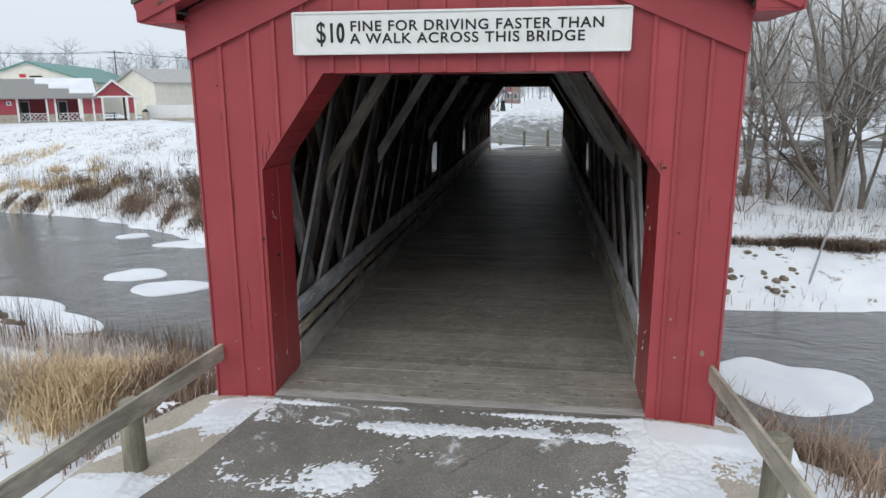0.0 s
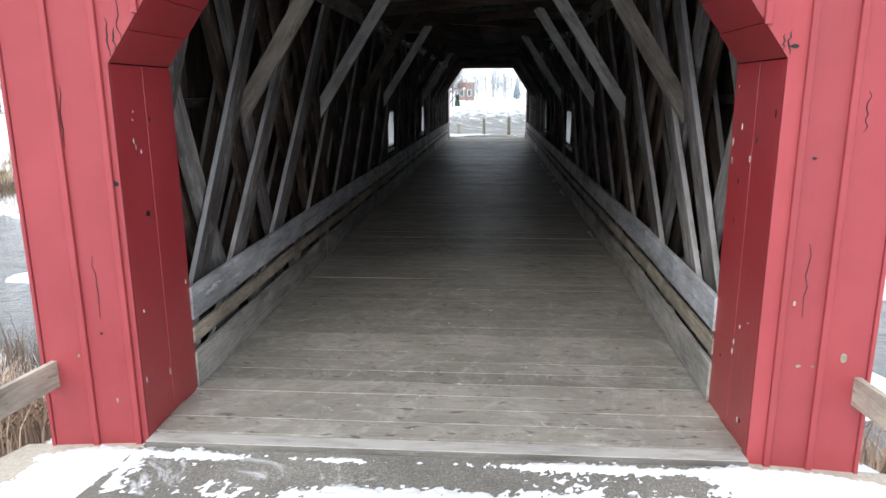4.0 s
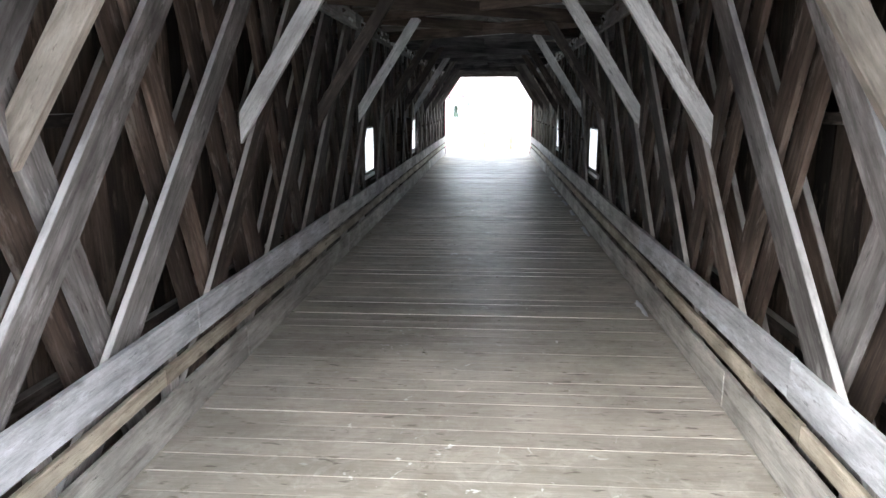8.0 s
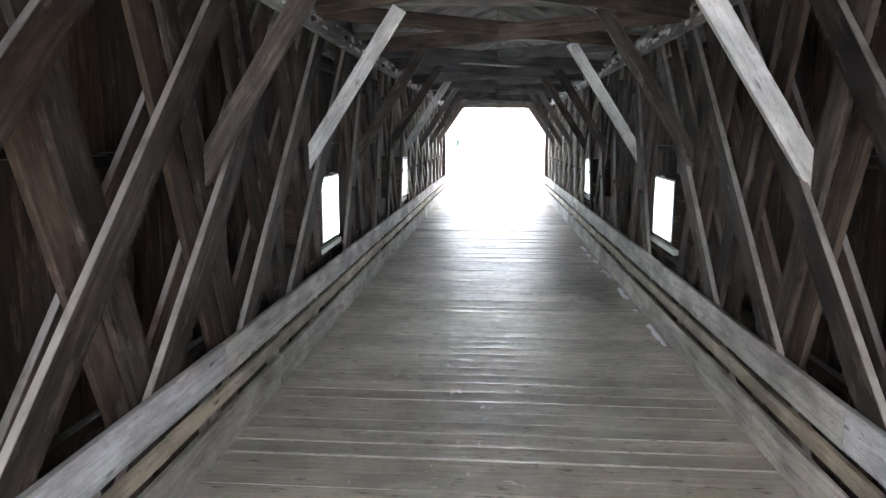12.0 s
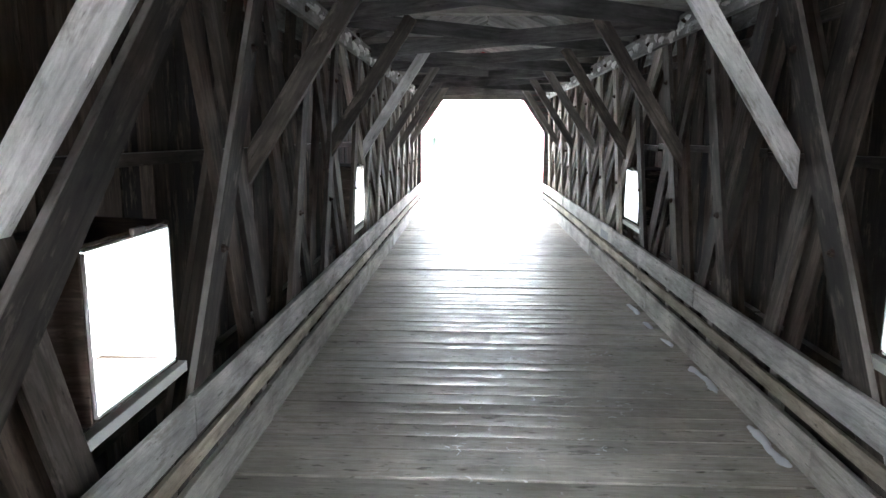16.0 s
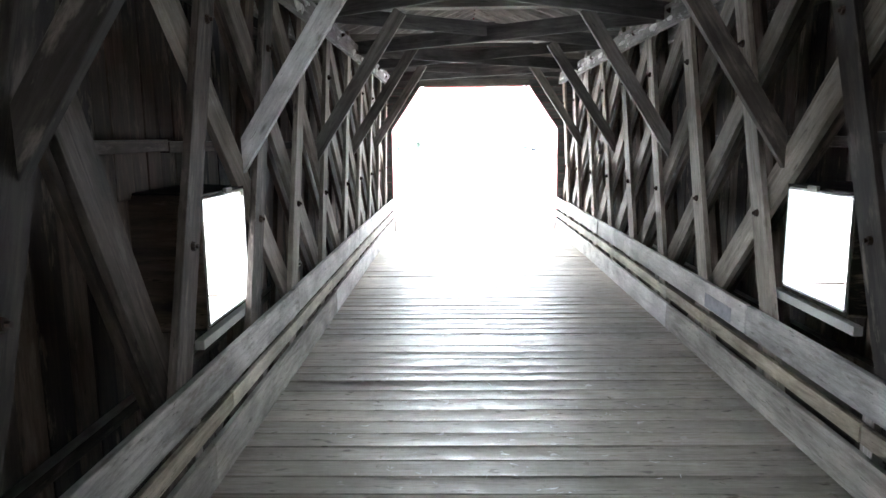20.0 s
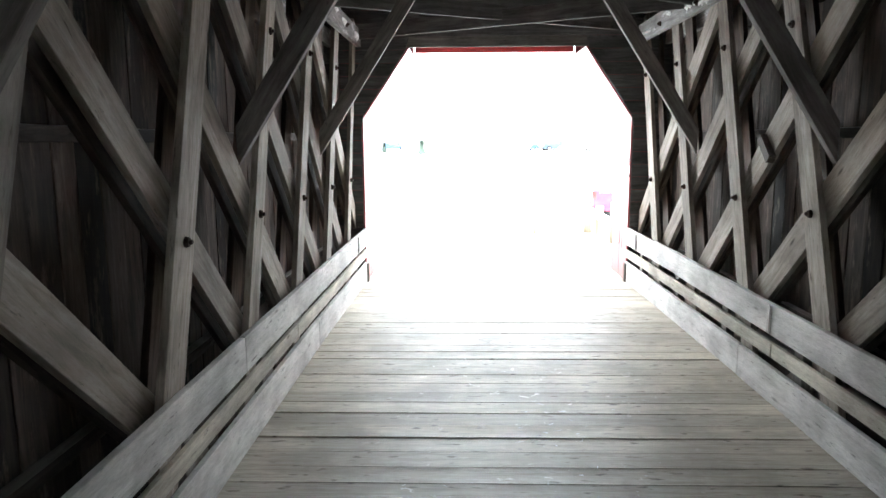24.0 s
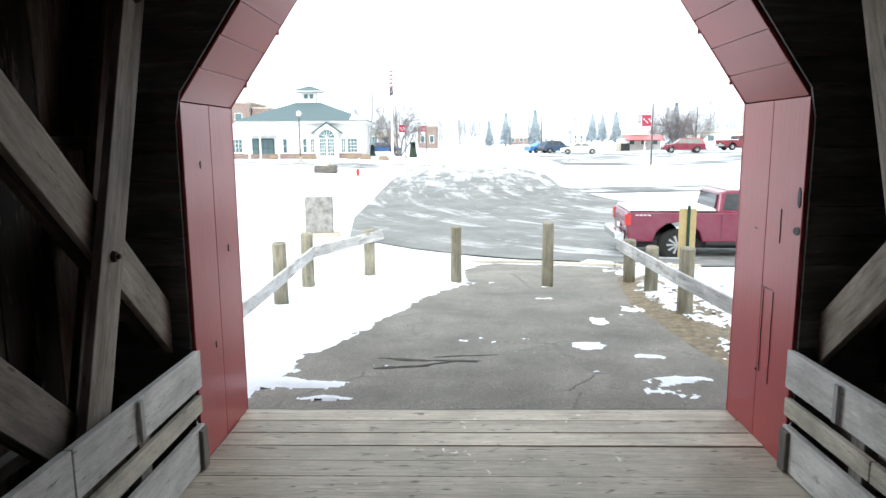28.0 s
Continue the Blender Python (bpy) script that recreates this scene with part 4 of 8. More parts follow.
def build_guard_rail(side):
    rail = thing("guard_rail", "three-board guard rail of weathered timber along the deck", "guard rail", "guard rails of the deck")
    rows = ((0.16, 0.315, 0.045, WOOD_CURB, 4.9, "curb_board"), (0.465, 0.13, 0.04, WOOD_TAN, 4.2, "middle_board"), (0.7375, 0.275, 0.05, WOOD_RAIL, 4.6, "top_board"))
    for z, w, t, mat, step, name in rows:
        y = Y0 + 0.86
        first = rnd.uniform(0.6, 1.0)
        while y < Y1 - 1.1:
            e = min(y + step * first, Y1 - 1.06)
            if Y1 - 1.06 - e < 0.6:
                e = Y1 - 1.06
            dz, dx = rnd.uniform(-0.006, 0.006), rnd.uniform(-0.004, 0.004)
            # tone by place: bluish sky light at the entry, brighter towards the far portal
            tone = WOOD_SKYLIT if z > 0.7 and y < 6 else WOOD_LIT if y > 21 and z != 0.465 else WOOD_LIT_TAN if y > 21 else mat
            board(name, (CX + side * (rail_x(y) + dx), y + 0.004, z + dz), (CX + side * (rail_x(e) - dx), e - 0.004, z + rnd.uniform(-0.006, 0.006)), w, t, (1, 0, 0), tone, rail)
            y, first = e, 1.0
    y = Y0 + 1.0
    while y < Y1 - 1.0:
        x = CX + side * (rail_x(y) + 0.07)
        board("post", (x, y, 0.0), (x, y, 0.72), 0.14, 0.09, (1, 0, 0), WOOD_GREY, rail)
        y += 1.6
    # cleats over the last joints
    for y in ((33.47,) if side < 0 else (33.75, 29.25)):
        x = CX + side * (rail_x(y) - 0.035)
        board("cleat", (x, y, 0.61), (x, y, 0.865), 0.05, 0.02, (1, 0, 0), WOOD_PALE, rail)
    if side == 1:
        x = CX + rail_x(23.3) - 0.0265
        board("patch_plate", (x, 22.95, 0.69), (x, 23.65, 0.69), 0.15, 0.004, (1, 0, 0), SLATE_PLATE, rail, "blue-grey sheet patch")
    # short end post against the far portal
    x = CX + side * rail_x(Y1)
    board("end_post", (x, Y1 - 1.13, 0.0), (x, Y1 - 1.13, 0.30), 0.1, 0.1, (1, 0, 0), WOOD_DARK, rail)


build_guard_rail(-1)
build_guard_rail(1)

# ---- roof frame: ties, knee braces, crossed wind braces, rafters ----
TIES = [3.55, 6.72, 9.88, 13.05, 16.2, 19.35, 22.5, 25.65, 28.78, 31.9]
PALE = {(-1, 6.72), (1, 6.72), (1, 9.88), (-1, 13.05), (1, 16.2), (-1, 22.5)}


def roof_z(x):
    return 4.3 + 0.42 * (2.95 - abs(x - CX))


KNEES = {}
KNEE_SHIFT = {(-1, 6.72): (0.17, -0.04), (-1, 9.88): (0.12, 0.0), (1, 6.72): (0.03, -0.08), (1, 9.88): (0.12, 0.0)}


def knee_brace(s, y, lift, mat, top):
    """A brace from the truss up to the tie beam, its foot cut plumb against the truss."""
    if (s, mat.name) not in KNEES:
        # along its own x from the foot, the foot slanted so that it stands plumb
        cut = 0.085 * 2.0 / 1.3
        bm = bmesh.new()
        prism(bm, [(-0.945 - cut, -0.085), (1.13, -0.085), (1.13, 0.085), (-0.945 + cut, 0.085)], -0.0375, 0.0375, "z")
        bmesh.ops.bevel(bm, geom=bm.edges[:], offset=0.004, segments=1, affect="EDGES")
        me = bpy.data.meshes.new("knee_brace")
        bm.to_mesh(me)
        bm.free()
        me.materials.append(mat)
        KNEES[s, mat.name] = me
    ob = new("knee_brace", KNEES[s, mat.name])
    ob.parent = top
    x = Vector((-s * 1.3, 0, 2.0)).normalized()
    up = Vector((s * 2.0, 0, 1.3)).normalized()
    m = Matrix((x, up, x.cross(up))).transposed().to_4x4()
    m.translation = (CX + s * 1.785, y, 3.065 + lift)
    ob.matrix_basis = m


def build_roof_frame():
    top = thing("roof_frame", "dark roof framing with tie beams, knee braces and rafters", "roof frame", at=(0, 0, 4.0))
    for y in TIES:
        # ties beyond the near third painted paler, for the light on the framing
        board("tie_beam", (CX - 2.65, y, 4.13), (CX + 2.65, y, 4.13), 0.2, 0.15, (0, 0, 1), WOOD_GREY if y > 12 else WOOD_DARK, top)
        for s in (-1, 1):
            # knee braces toned by place: darkest mid-span, for the weak light there
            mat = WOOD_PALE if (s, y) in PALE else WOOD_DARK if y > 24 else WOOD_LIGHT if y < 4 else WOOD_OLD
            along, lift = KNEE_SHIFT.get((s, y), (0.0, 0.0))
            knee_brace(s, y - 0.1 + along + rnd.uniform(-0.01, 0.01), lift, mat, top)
    ends = [Y0 + 0.9] + TIES + [Y1 - 1.1]
    # two planks on edge cross in every bay, halved over one another
    for k, (a, b) in enumerate(zip(ends, ends[1:])):
        mat = WOOD_SLATE if k > 4 else WOOD_BROWN
        for way, z, h in ((1 if k % 2 == 0 else -1, 3.965, 0.22), (-1 if k % 2 == 0 else 1, 4.03, 0.2)):
            board("cross_brace", (CX + way * 2.25, a + 0.1, z + 0.01), (CX - way * 2.25, b - 0.1, z - 0.01), h, 0.05, (0, -1, 0), mat, top)
    y = Y0 + 0.4
    while y < Y1 - 0.3:
        for s in (-1, 1):
            # rafters pale all over, for the light on their lower edges
            board("rafter", (CX + s * 2.95, y, 4.28), (CX + s * 0.02, y, 4.28 + 0.42 * 2.93), 0.14, 0.06, (0, 1, 0), WOOD_PALE, top)
        y += 0.61
    for o in top.children:
        o.matrix_parent_inverse = Matrix.Translation((0, 0, -4.0))


build_roof_frame()


def build_ceiling():
    """Spaced roof boards on the rafters, and the roof that covers them."""
    verts, faces = [], []
    for s in (-1, 1):
        x = 0.05
        while x < 3.05:
            z = 4.3 + 0.42 * (2.95 - x) + 0.06
            w = 0.14
            a, b = CX + s * x, CX + s * (x + w)
            z2 = z - 0.42 * w
            n = len(verts)
            for yy in (Y0 - 0.35, Y1 + 0.35):
                verts += [(a, yy, z), (b, yy, z2), (b, yy, z2 + 0.025), (a, yy, z + 0.025)]
            faces += [(n, n + 1, n + 5, n + 4), (n + 1, n + 2, n + 6, n + 5), (n + 2, n + 3, n + 7, n + 6), (n + 3, n, n + 4, n + 7), (n, n + 3, n + 2, n + 1), (n + 4, n + 5, n + 6, n + 7)]
            x += 0.2
    me = bpy.data.meshes.new("ceiling")
    me.from_pydata(verts, [], faces)
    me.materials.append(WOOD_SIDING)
    tagged(new("ceiling", me), "spaced dark roof boards under the shingles", "ceiling", kind="structure")
    bm = bmesh.new()
    for s in (-1, 1):
        pts = [(CX, 5.73), (CX + s * 3.27, 4.36), (CX + s * 3.27, 4.43), (CX, 5.81)]
        prism(bm, pts, Y0 - 0.36, Y1 + 0.36)
    tagged(part("roof", bm, plain("shingles", (0.16, 0.13, 0.11), 0.9, var=0.3, scale=20.0, bumps=0.4)), "brown shingle gable roof", "roof", kind="structure")


build_ceiling()


# ---- portals ----
OPEN_TOP, OPEN_JOG, OPEN_W, OPEN_TW = 3.67, 2.64, 2.13, 1.385
PW = 2.84          # half width of the portal's face


def build_portal(name, yf, yi, out):
    """A boarded front with a cut-cornered opening. yf: outer face; yi: inner end of the reveal; out: -1 or 1, the way the face looks."""
    top = 3.73 if out > 0 else OPEN_TOP
    head = top + 0.2 if out > 0 else top
    portal = thing(name, "red boarded bridge portal with a cut-cornered opening", "portal", kind="structure")
    t = 0.025

    def gap(x):
        """The height of the opening's edge above x, or None outside it."""
        a = abs(x - CX)
        if a >= OPEN_W:
            return None
        return head if a <= OPEN_TW else OPEN_JOG + (top - OPEN_JOG) * (OPEN_W - a) / (OPEN_W - OPEN_TW)

    x, pitch = CX - PW, 0.272
    edges = [CX - PW]
    while edges[-1] < CX + PW - 0.3:
        edges.append(edges[-1] + pitch + rnd.uniform(-0.025, 0.025))
    edges[-1] = CX + PW
    if out < 0:
        edges = [CX - PW, -2.49, -2.165, -1.88, -1.56, -1.25, -0.97, -0.66, -0.35, -0.06, 0.25, 0.54, 0.84, 1.13, 1.43, 1.72, 2.02, 2.29, 2.57, CX + PW]
    cuts = sorted(edges + [CX - OPEN_W, CX - OPEN_TW, CX + OPEN_TW, CX + OPEN_W])
    yb = yf - out * t
    for i, (a, b) in enumerate(zip(edges, edges[1:])):
        bm = bmesh.new()
        inner = [c for c in cuts if a + 1e-4 < c < b - 1e-4]
        stops = [a + 0.002] + inner + [b - 0.002]
        for p, q in zip(stops, stops[1:]):
            m = (p + q) / 2
            e = 1e-5
            lo_p, lo_q = gap(p + e), gap(q - e)
            if gap(m) is None:
                lo_p = lo_q = -0.12
            lo_p, lo_q = (-0.12 if v is None else v for v in (lo_p, lo_q))
            if gap(m) is not None:
                lo_p, lo_q = max(lo_p, OPEN_JOG), max(lo_q, OPEN_JOG)
            prism(bm, [(p, lo_p), (q, lo_q), (q, roof_z(q)), (p, roof_z(p))], min(yf, yb), max(yf, yb))
        bmesh.ops.remove_doubles(bm, verts=bm.verts[:], dist=1e-4)
        part("siding_board", bm, RED_UP, portal)
    for c in edges[1:-1]:
        lo = gap(c)
        lo = -0.1 if lo is None else lo + 0.004
        board("batten", (c, yf + out * 0.012, lo), (c, yf + out * 0.012, roof_z(c) - 0.3), 0.045, 0.024, (0, out, 0), RED, portal)
    for s in (-1, 1):
        # broad raking board under the roof, corner board, and trim
        c0, c1 = roof_z(CX + s * (PW + 0.03)) - 0.30, roof_z(CX) - 0.30
        bm = bmesh.new()
        prism(bm, [(CX + s * (PW + 0.03), c0 - 0.217), (CX, c1 - 0.217), (CX, c1 + 0.217), (CX + s * (PW + 0.03), c0 + 0.217)], min(yf + out * 0.02, yf + out * 0.05), max(yf + out * 0.02, yf + out * 0.05))
        part("rake_board", bm, RED, portal)
        bm = bmesh.new()
        prism(bm, [(CX + s * (PW - 0.02), 4.205), (CX + s * 3.22, 4.205), (CX + s * 3.22, 4.3), (CX + s * (PW - 0.02), roof_z(CX + s * PW) + 0.04)], min(yf + out * 0.29, yf + out * 0.315), max(yf + out * 0.29, yf + out * 0.315))
        part("eave_return", bm, RED, portal)
        board("corner_board", (CX + s * (PW + 0.015), yf - out * 0.07, -0.12), (CX + s * (PW + 0.015), yf - out * 0.07, 3.95), 0.17, 0.028, (s, 0, 0), RED, portal)
        bm = bmesh.new()
        box(bm, (min(CX + s * (PW - 0.03), CX + s * PW), min(yf - out * 0.03, yi), -0.5), (max(CX + s * (PW - 0.03), CX + s * PW), max(yf - out * 0.03, yi), 4.15))
        part("side_return", bm, RED, portal)
        board("eave_soffit", (CX + s * (PW - 0.02), yf - out * 0.2, 4.19), (CX + s * 3.22, yf - out * 0.2, 4.19), 1.02, 0.03, (0, 0, 1), RED, portal)
        board("rake_soffit", (CX + s * 3.2, yf + out * 0.155, roof_z(CX + s * 3.2) + 0.03), (CX, yf + out * 0.155, roof_z(CX) + 0.03), 0.3, 0.02, (0.42 * s, 0, 1), RED, portal)
        board("barge_board", (CX + s * 3.23, yf + out * 0.33, 4.27), (CX, yf + out * 0.33, 4.27 + 0.42 * 3.23), 0.17, 0.03, (0, out, 0), RED, portal)
        board("eave_fascia", (CX + s * 3.23, yf + out * 0.33, 4.27), (CX + s * 3.23, yf - out * 0.8, 4.27), 0.17, 0.03, (1, 0, 0), RED, portal)
        # the reveal: upright jamb boards, short boards under the cut corner and the head
        ym, dep = (yf + yi) / 2, abs(yi - yf)
        j = CX + s * (OPEN_W + 0.014)
        half = dep / 2 - 0.004
        for yy in ((yf + ym) / 2, (ym + yi) / 2):
            board("jamb_board", (j, yy, -0.02), (j, yy, OPEN_JOG), half, 0.026, (s, 0, 0), RED_IN, portal)
        p0, p1 = Vector((CX + s * (OPEN_W + 0.014), 0, OPEN_JOG + 0.01)), Vector((CX + s * (OPEN_TW + 0.005), 0, top + 0.014))
        for k in range(5):
            q0, q1 = p0.lerp(p1, k / 5), p0.lerp(p1, (k + 1) / 5)
            mid, way = (q0 + q1) / 2, (q1 - q0)
            board("corner_soffit", (mid.x, yf - out * 0.002, mid.z), (mid.x, yi + out * rnd.uniform(0, 0.03), mid.z), way.length - 0.004, 0.026, (way.z, 0, -way.x), RED_IN, portal)
    for k in range(10):
        w = 2 * OPEN_TW / 10
        xx = CX - OPEN_TW + w * (k + 0.5)
        board("head_soffit", (xx, yf - out * 0.002, head + 0.014), (xx, yi + out * rnd.uniform(0, 0.04), head + 0.014), w - 0.004, 0.026, (0, 0, 1), RED_IN, portal)
    if head > top:
        board("head_beam", (CX - OPEN_TW - 0.1, yi + 0.03, 3.835), (CX + OPEN_TW + 0.1, yi + 0.03, 3.835), 0.19, 0.05, (0, 1, 0), WOOD_DARK, portal)
        board("drip_board", (CX - 1.36, yf - 0.03, 3.825), (CX + 1.36, yf - 0.03, 3.82), 0.1, 0.025, (0, 1, 0), RED_IN, portal)
    # dark boards across the inner side of the portal
    z = -0.1
    while z < 5.45:
        h = 0.2
        def side_edge(v):
            return OPEN_W + 0.03 if v < OPEN_JOG else OPEN_W + 0.03 - (OPEN_W - OPEN_TW) * (v - OPEN_JOG) / (top - OPEN_JOG) if v < top + 0.02 else 0.0

        def outer_edge(v):
            return PW - 0.12 if v < 4.1 else 2.9 - (v - 4.3) / 0.42

        z0, z1 = z + 0.003, z + h - 0.003
        for s in (-1, 1):
            e0, e1, o = side_edge(z0), side_edge(z1), min(outer_edge(z0), outer_edge(z1))
            if z0 < top + 0.02 < z1:
                e1 = OPEN_TW
            if o - max(e0, e1) > 0.05:
                bm = bmesh.new()
                prism(bm, [(CX + s * e0, z0), (CX + s * o, z0), (CX + s * o, z1), (CX + s * e1, z1)], yi - out * 0.027, yi - out * 0.002)
                part("back_board", bm, WOOD_SLATE, portal)
        z += h
    return portal


near_portal = build_portal("portal_1", Y0, 1.48, -1)
far_portal = build_portal("portal_2", Y1, 34.4, 1)


def scar(portal, name, pts, depth, face, mat):
    """A knot hole, crack or chip: a thin uneven shape let into the boards."""
    bm = bmesh.new()
    prism(bm, pts, depth - 0.003, depth + 0.003, face)
    part(name, bm, mat, portal)


def ring(cx, cz, rx, rz, seed):
    r = random.Random(seed)
    return [(cx + rx * r.uniform(0.75, 1.15) * math.cos(k * math.pi / 5), cz + rz * r.uniform(0.75, 1.15) * math.sin(k * math.pi / 5)) for k in range(10)]


def split(x, z0, z1, w, seed, n=7, wander=0.012):
    """A crack that wanders along the grain, open in the middle and shut at its ends."""
    r = random.Random(seed)
    mid = [(x + r.uniform(-wander, wander), z0 + (z1 - z0) * k / n) for k in range(n + 1)]
    wide = [w * math.sin(math.pi * (0.06 + 0.88 * k / n)) for k in range(n + 1)]
    return [(m[0] - v, m[1]) for m, v in zip(mid, wide)] + [(m[0] + v, m[1]) for m, v in zip(mid[::-1], wide[::-1])]


for k, (x, z, a, b) in enumerate(((-2.14, 1.86, 0.026, 0.019), (2.19, 2.71, 0.03, 0.012), (2.38, 2.04, 0.016, 0.009), (-2.55, 3.55, 0.01, 0.012), (-2.36, 0.79, 0.012, 0.008))):
    scar(near_portal, "knot_hole", ring(x, z, a, b, k), Y0 - 0.002, "y", BLACK)
scar(near_portal, "knot_hole", ring(0.92, 1.6, 0.032, 0.024, 9), CX - OPEN_W + 0.001, "x", BLACK)
for k, (x, z0, z1, w) in enumerate(((-2.08, 2.68, 2.92, 0.004), (-2.04, 2.72, 2.86, 0.005), (-2.0, 2.78, 3.05, 0.003), (-2.515, 2.9, 3.3, 0.004), (-2.45, 2.1, 2.5, 0.003), (-2.36, 0.9, 1.35, 0.002), (2.16, 2.66, 2.8, 0.005), (2.13, 2.68, 2.78, 0.004), (2.66, 2.2, 2.45, 0.003), (2.42, 1.0, 1.5, 0.002))):
    scar(near_portal, "crack", split(x, z0, z1, w, k), Y0 - 0.001, "y", BLACK)
for k in range(26):
    side, y, z = rnd.choice((-1, 1)), rnd.uniform(0.66, 1.44), rnd.uniform(0.15, 2.5)
    scar(near_portal, "bare_chip", ring(y, z, rnd.uniform(0.003, 0.009), rnd.uniform(0.006, 0.03), 100 + k), CX + side * (OPEN_W - 0.001), "x", WOOD_PALE if k % 4 else BLACK)
for k, (x, z, a, b) in enumerate(((2.71, 0.73, 0.022, 0.035), (2.36, 1.1, 0.01, 0.02), (2.43, 0.67, 0.015, 0.012), (2.52, 0.67, 0.012, 0.01), (-2.3, 0.28, 0.008, 0.02), (-2.55, 0.62, 0.01, 0.012))):
    scar(near_portal, "bare_chip", ring(x, z, a, b, 20 + k), Y0 - 0.001, "y", WOOD_TAN)
for k, (y, z0, z1, w) in enumerate(((34.74, 0.5, 1.22, 0.0025), (34.9, 0.55, 1.22, 0.002), (34.7, 1.6, 1.85, 0.003))):
    scar(far_portal, "crack", split(y, z0, z1, w, 40 + k, 7, 0.003), CX + OPEN_W - 0.001, "x", BLACK)
for k, (y, z, a, b) in enumerate(((34.46, 1.72, 0.05, 0.03), (34.45, 1.95, 0.025, 0.08), (34.85, 1.23, 0.09, 0.003), (35.1, 1.66, 0.03, 0.004), (34.95, 0.55, 0.012, 0.012))):
    scar(far_portal, "chip", ring(y, z, a, b, 60 + k), CX + OPEN_W - 0.001, "x", BLACK)
for k, (y, z) in enumerate(((34.8, 0.8), (35.2, 1.5), (34.7, 2.2))):
    scar(far_portal, "chip", ring(y, z, 0.012, 0.03, 80 + k), CX - OPEN_W + 0.001, "x", BLACK)

# ---- sign over the near portal ----
def build_sign():
    sign = thing("sign", "white board sign with hand-painted black lettering over the portal", "sign", at=(CX + 0.045, Y0 - 0.07, 3.86))
    w, h = 3.40, 0.41
    bm = bmesh.new()
    box(bm, (-w / 2, -0.012, 0), (w / 2, 0.02, h), 0.004)
    part("panel", bm, WHITE, sign)
    for a, b in (((-w / 2, 0.004), (w / 2, 0.004)), ((-w / 2, h - 0.004), (w / 2, h - 0.004)), ((-w / 2, 0), (-w / 2, h)), ((w / 2, 0), (w / 2, h))):
        board("trim", (a[0], -0.018, a[1]), (b[0], -0.018, b[1]), 0.025, 0.014, (0, 1, 0), WHITE, sign)
    for name, text, x0, x1, z, size, fat in (("price_mark", "$", -1.463, -1.365, 0.112, 0.215, 0.003), ("price", "10", -1.335, -1.185, 0.12, 0.185, 0.009), ("upper_line", "FINE FOR DRIVING FASTER THAN", -1.10, 1.435, 0.222, 0.102, 0.0025), ("lower_line", "A WALK ACROSS THIS BRIDGE", -1.10, 1.272, 0.1, 0.102, 0.0025)):
        cu = bpy.data.curves.new(name, "FONT")
        cu.body, cu.size, cu.extrude, cu.offset = text, size / 0.72, 0.002, fat
        cu.space_character = 1.12
        cu.materials.append(BLACK)
        ob = new(name, cu)
        ob.parent = sign
        bpy.context.view_layer.update()
        k = (x1 - x0) / max(ob.dimensions.x, 0.01)
        ob.matrix_basis = Matrix.Translation((x0, -0.015, z)) @ pose(0, 0, 0, 90, 0, 0) @ Matrix.Diagonal((k, 1, 1, 1))


build_sign()

# ---- near approach: rails, snow, grass ----
SNOW_GRASS_THICK = snow_mat("brown_verge", 0.3)
def round_post(name, parent, x, y, z, h, r=0.11, mat=None):
    """A turned post, built along its own x and stood up, so that its grain runs upward."""
    bm = bmesh.new()
    cyl(bm, (-0.3, 0, 0), (h, 0, 0), r * 1.05, r * 0.97, 16)
    for v in bm.verts:
        v.co.y += 0.006 * noise.noise(v.co * 9)
        if v.co.x > 0:
            v.co.x += 0.015 * v.co.y / r
    bmesh.ops.bevel(bm, geom=[e for e in bm.edges if min(v.co.x for v in e.verts) > h - 0.05], offset=0.008, segments=1, affect="EDGES")
    ob = part(name, bm, mat or WOOD_POST, parent)
    ob.matrix_basis = pose(x, y, z, 0, -90, 0)
    for f in ob.data.polygons:
        f.use_smooth = abs(f.normal.x) < 0.5
    return ob


def roadside_rail(label, posts, runs, width=0.2, thick=0.045):
    """Round posts in the ground with boards fixed to their inner side."""
    rail = thing("post_rail", label, "rail", "rails beside the approaches", at=posts[0][:3])
    back = Matrix.Translation([-c for c in posts[0][:3]])
    for x, y, z, h in posts:
        round_post("post", rail, x, y, z, h)
    for a, b, face in runs:
        board("rail_board", a, b, width, thick, face, WOOD_WEATHER if len(posts) < 3 else WOOD_PALE, rail)
    for o in rail.children:
        o.matrix_parent_inverse = back
    return rail


roadside_rail("weathered wooden rail on a round post beside the approach", [(-2.92, -1.0, -0.12, 0.70), (-3.2, -3.9, -0.15, 0.78)],
              [((-2.74, 0.72, 0.47), (-2.98, -3.95, 0.64), (1, 0.05, 0))])
roadside_rail("weathered wooden rail on a round post beside the approach", [(3.02, -0.95, -0.12, 0.72), (3.2, -3.9, -0.15, 0.78)],
              [((2.82, 0.62, 0.50), (3.02, -3.95, 0.62), (-1, 0.05, 0))])


def snow_patch(x, y, rx, ry, seed, base, h=0.03, rough=0.35, turn=0.0, n=48, label="thin patch of snow on the pavement"):
    bm = bmesh.new()
    blob(bm, x, y, rx, ry, lambda u, v: base(u, v) + 0.002, lambda u, v: base(u, v) + h, seed, rough, turn, n)
    for v in bm.verts:
        v.co.z += 0.3 * h * noise.noise(v.co * 4)
    bmesh.ops.triangulate(bm, faces=[f for f in bm.faces if len(f.verts) > 4])
    return tagged(part("snow_patch", bm, SNOW), label, "snow", "snow patches on the pavements", kind="stuff")


near_top = lambda x, y: near_z(x, y) - 0.03
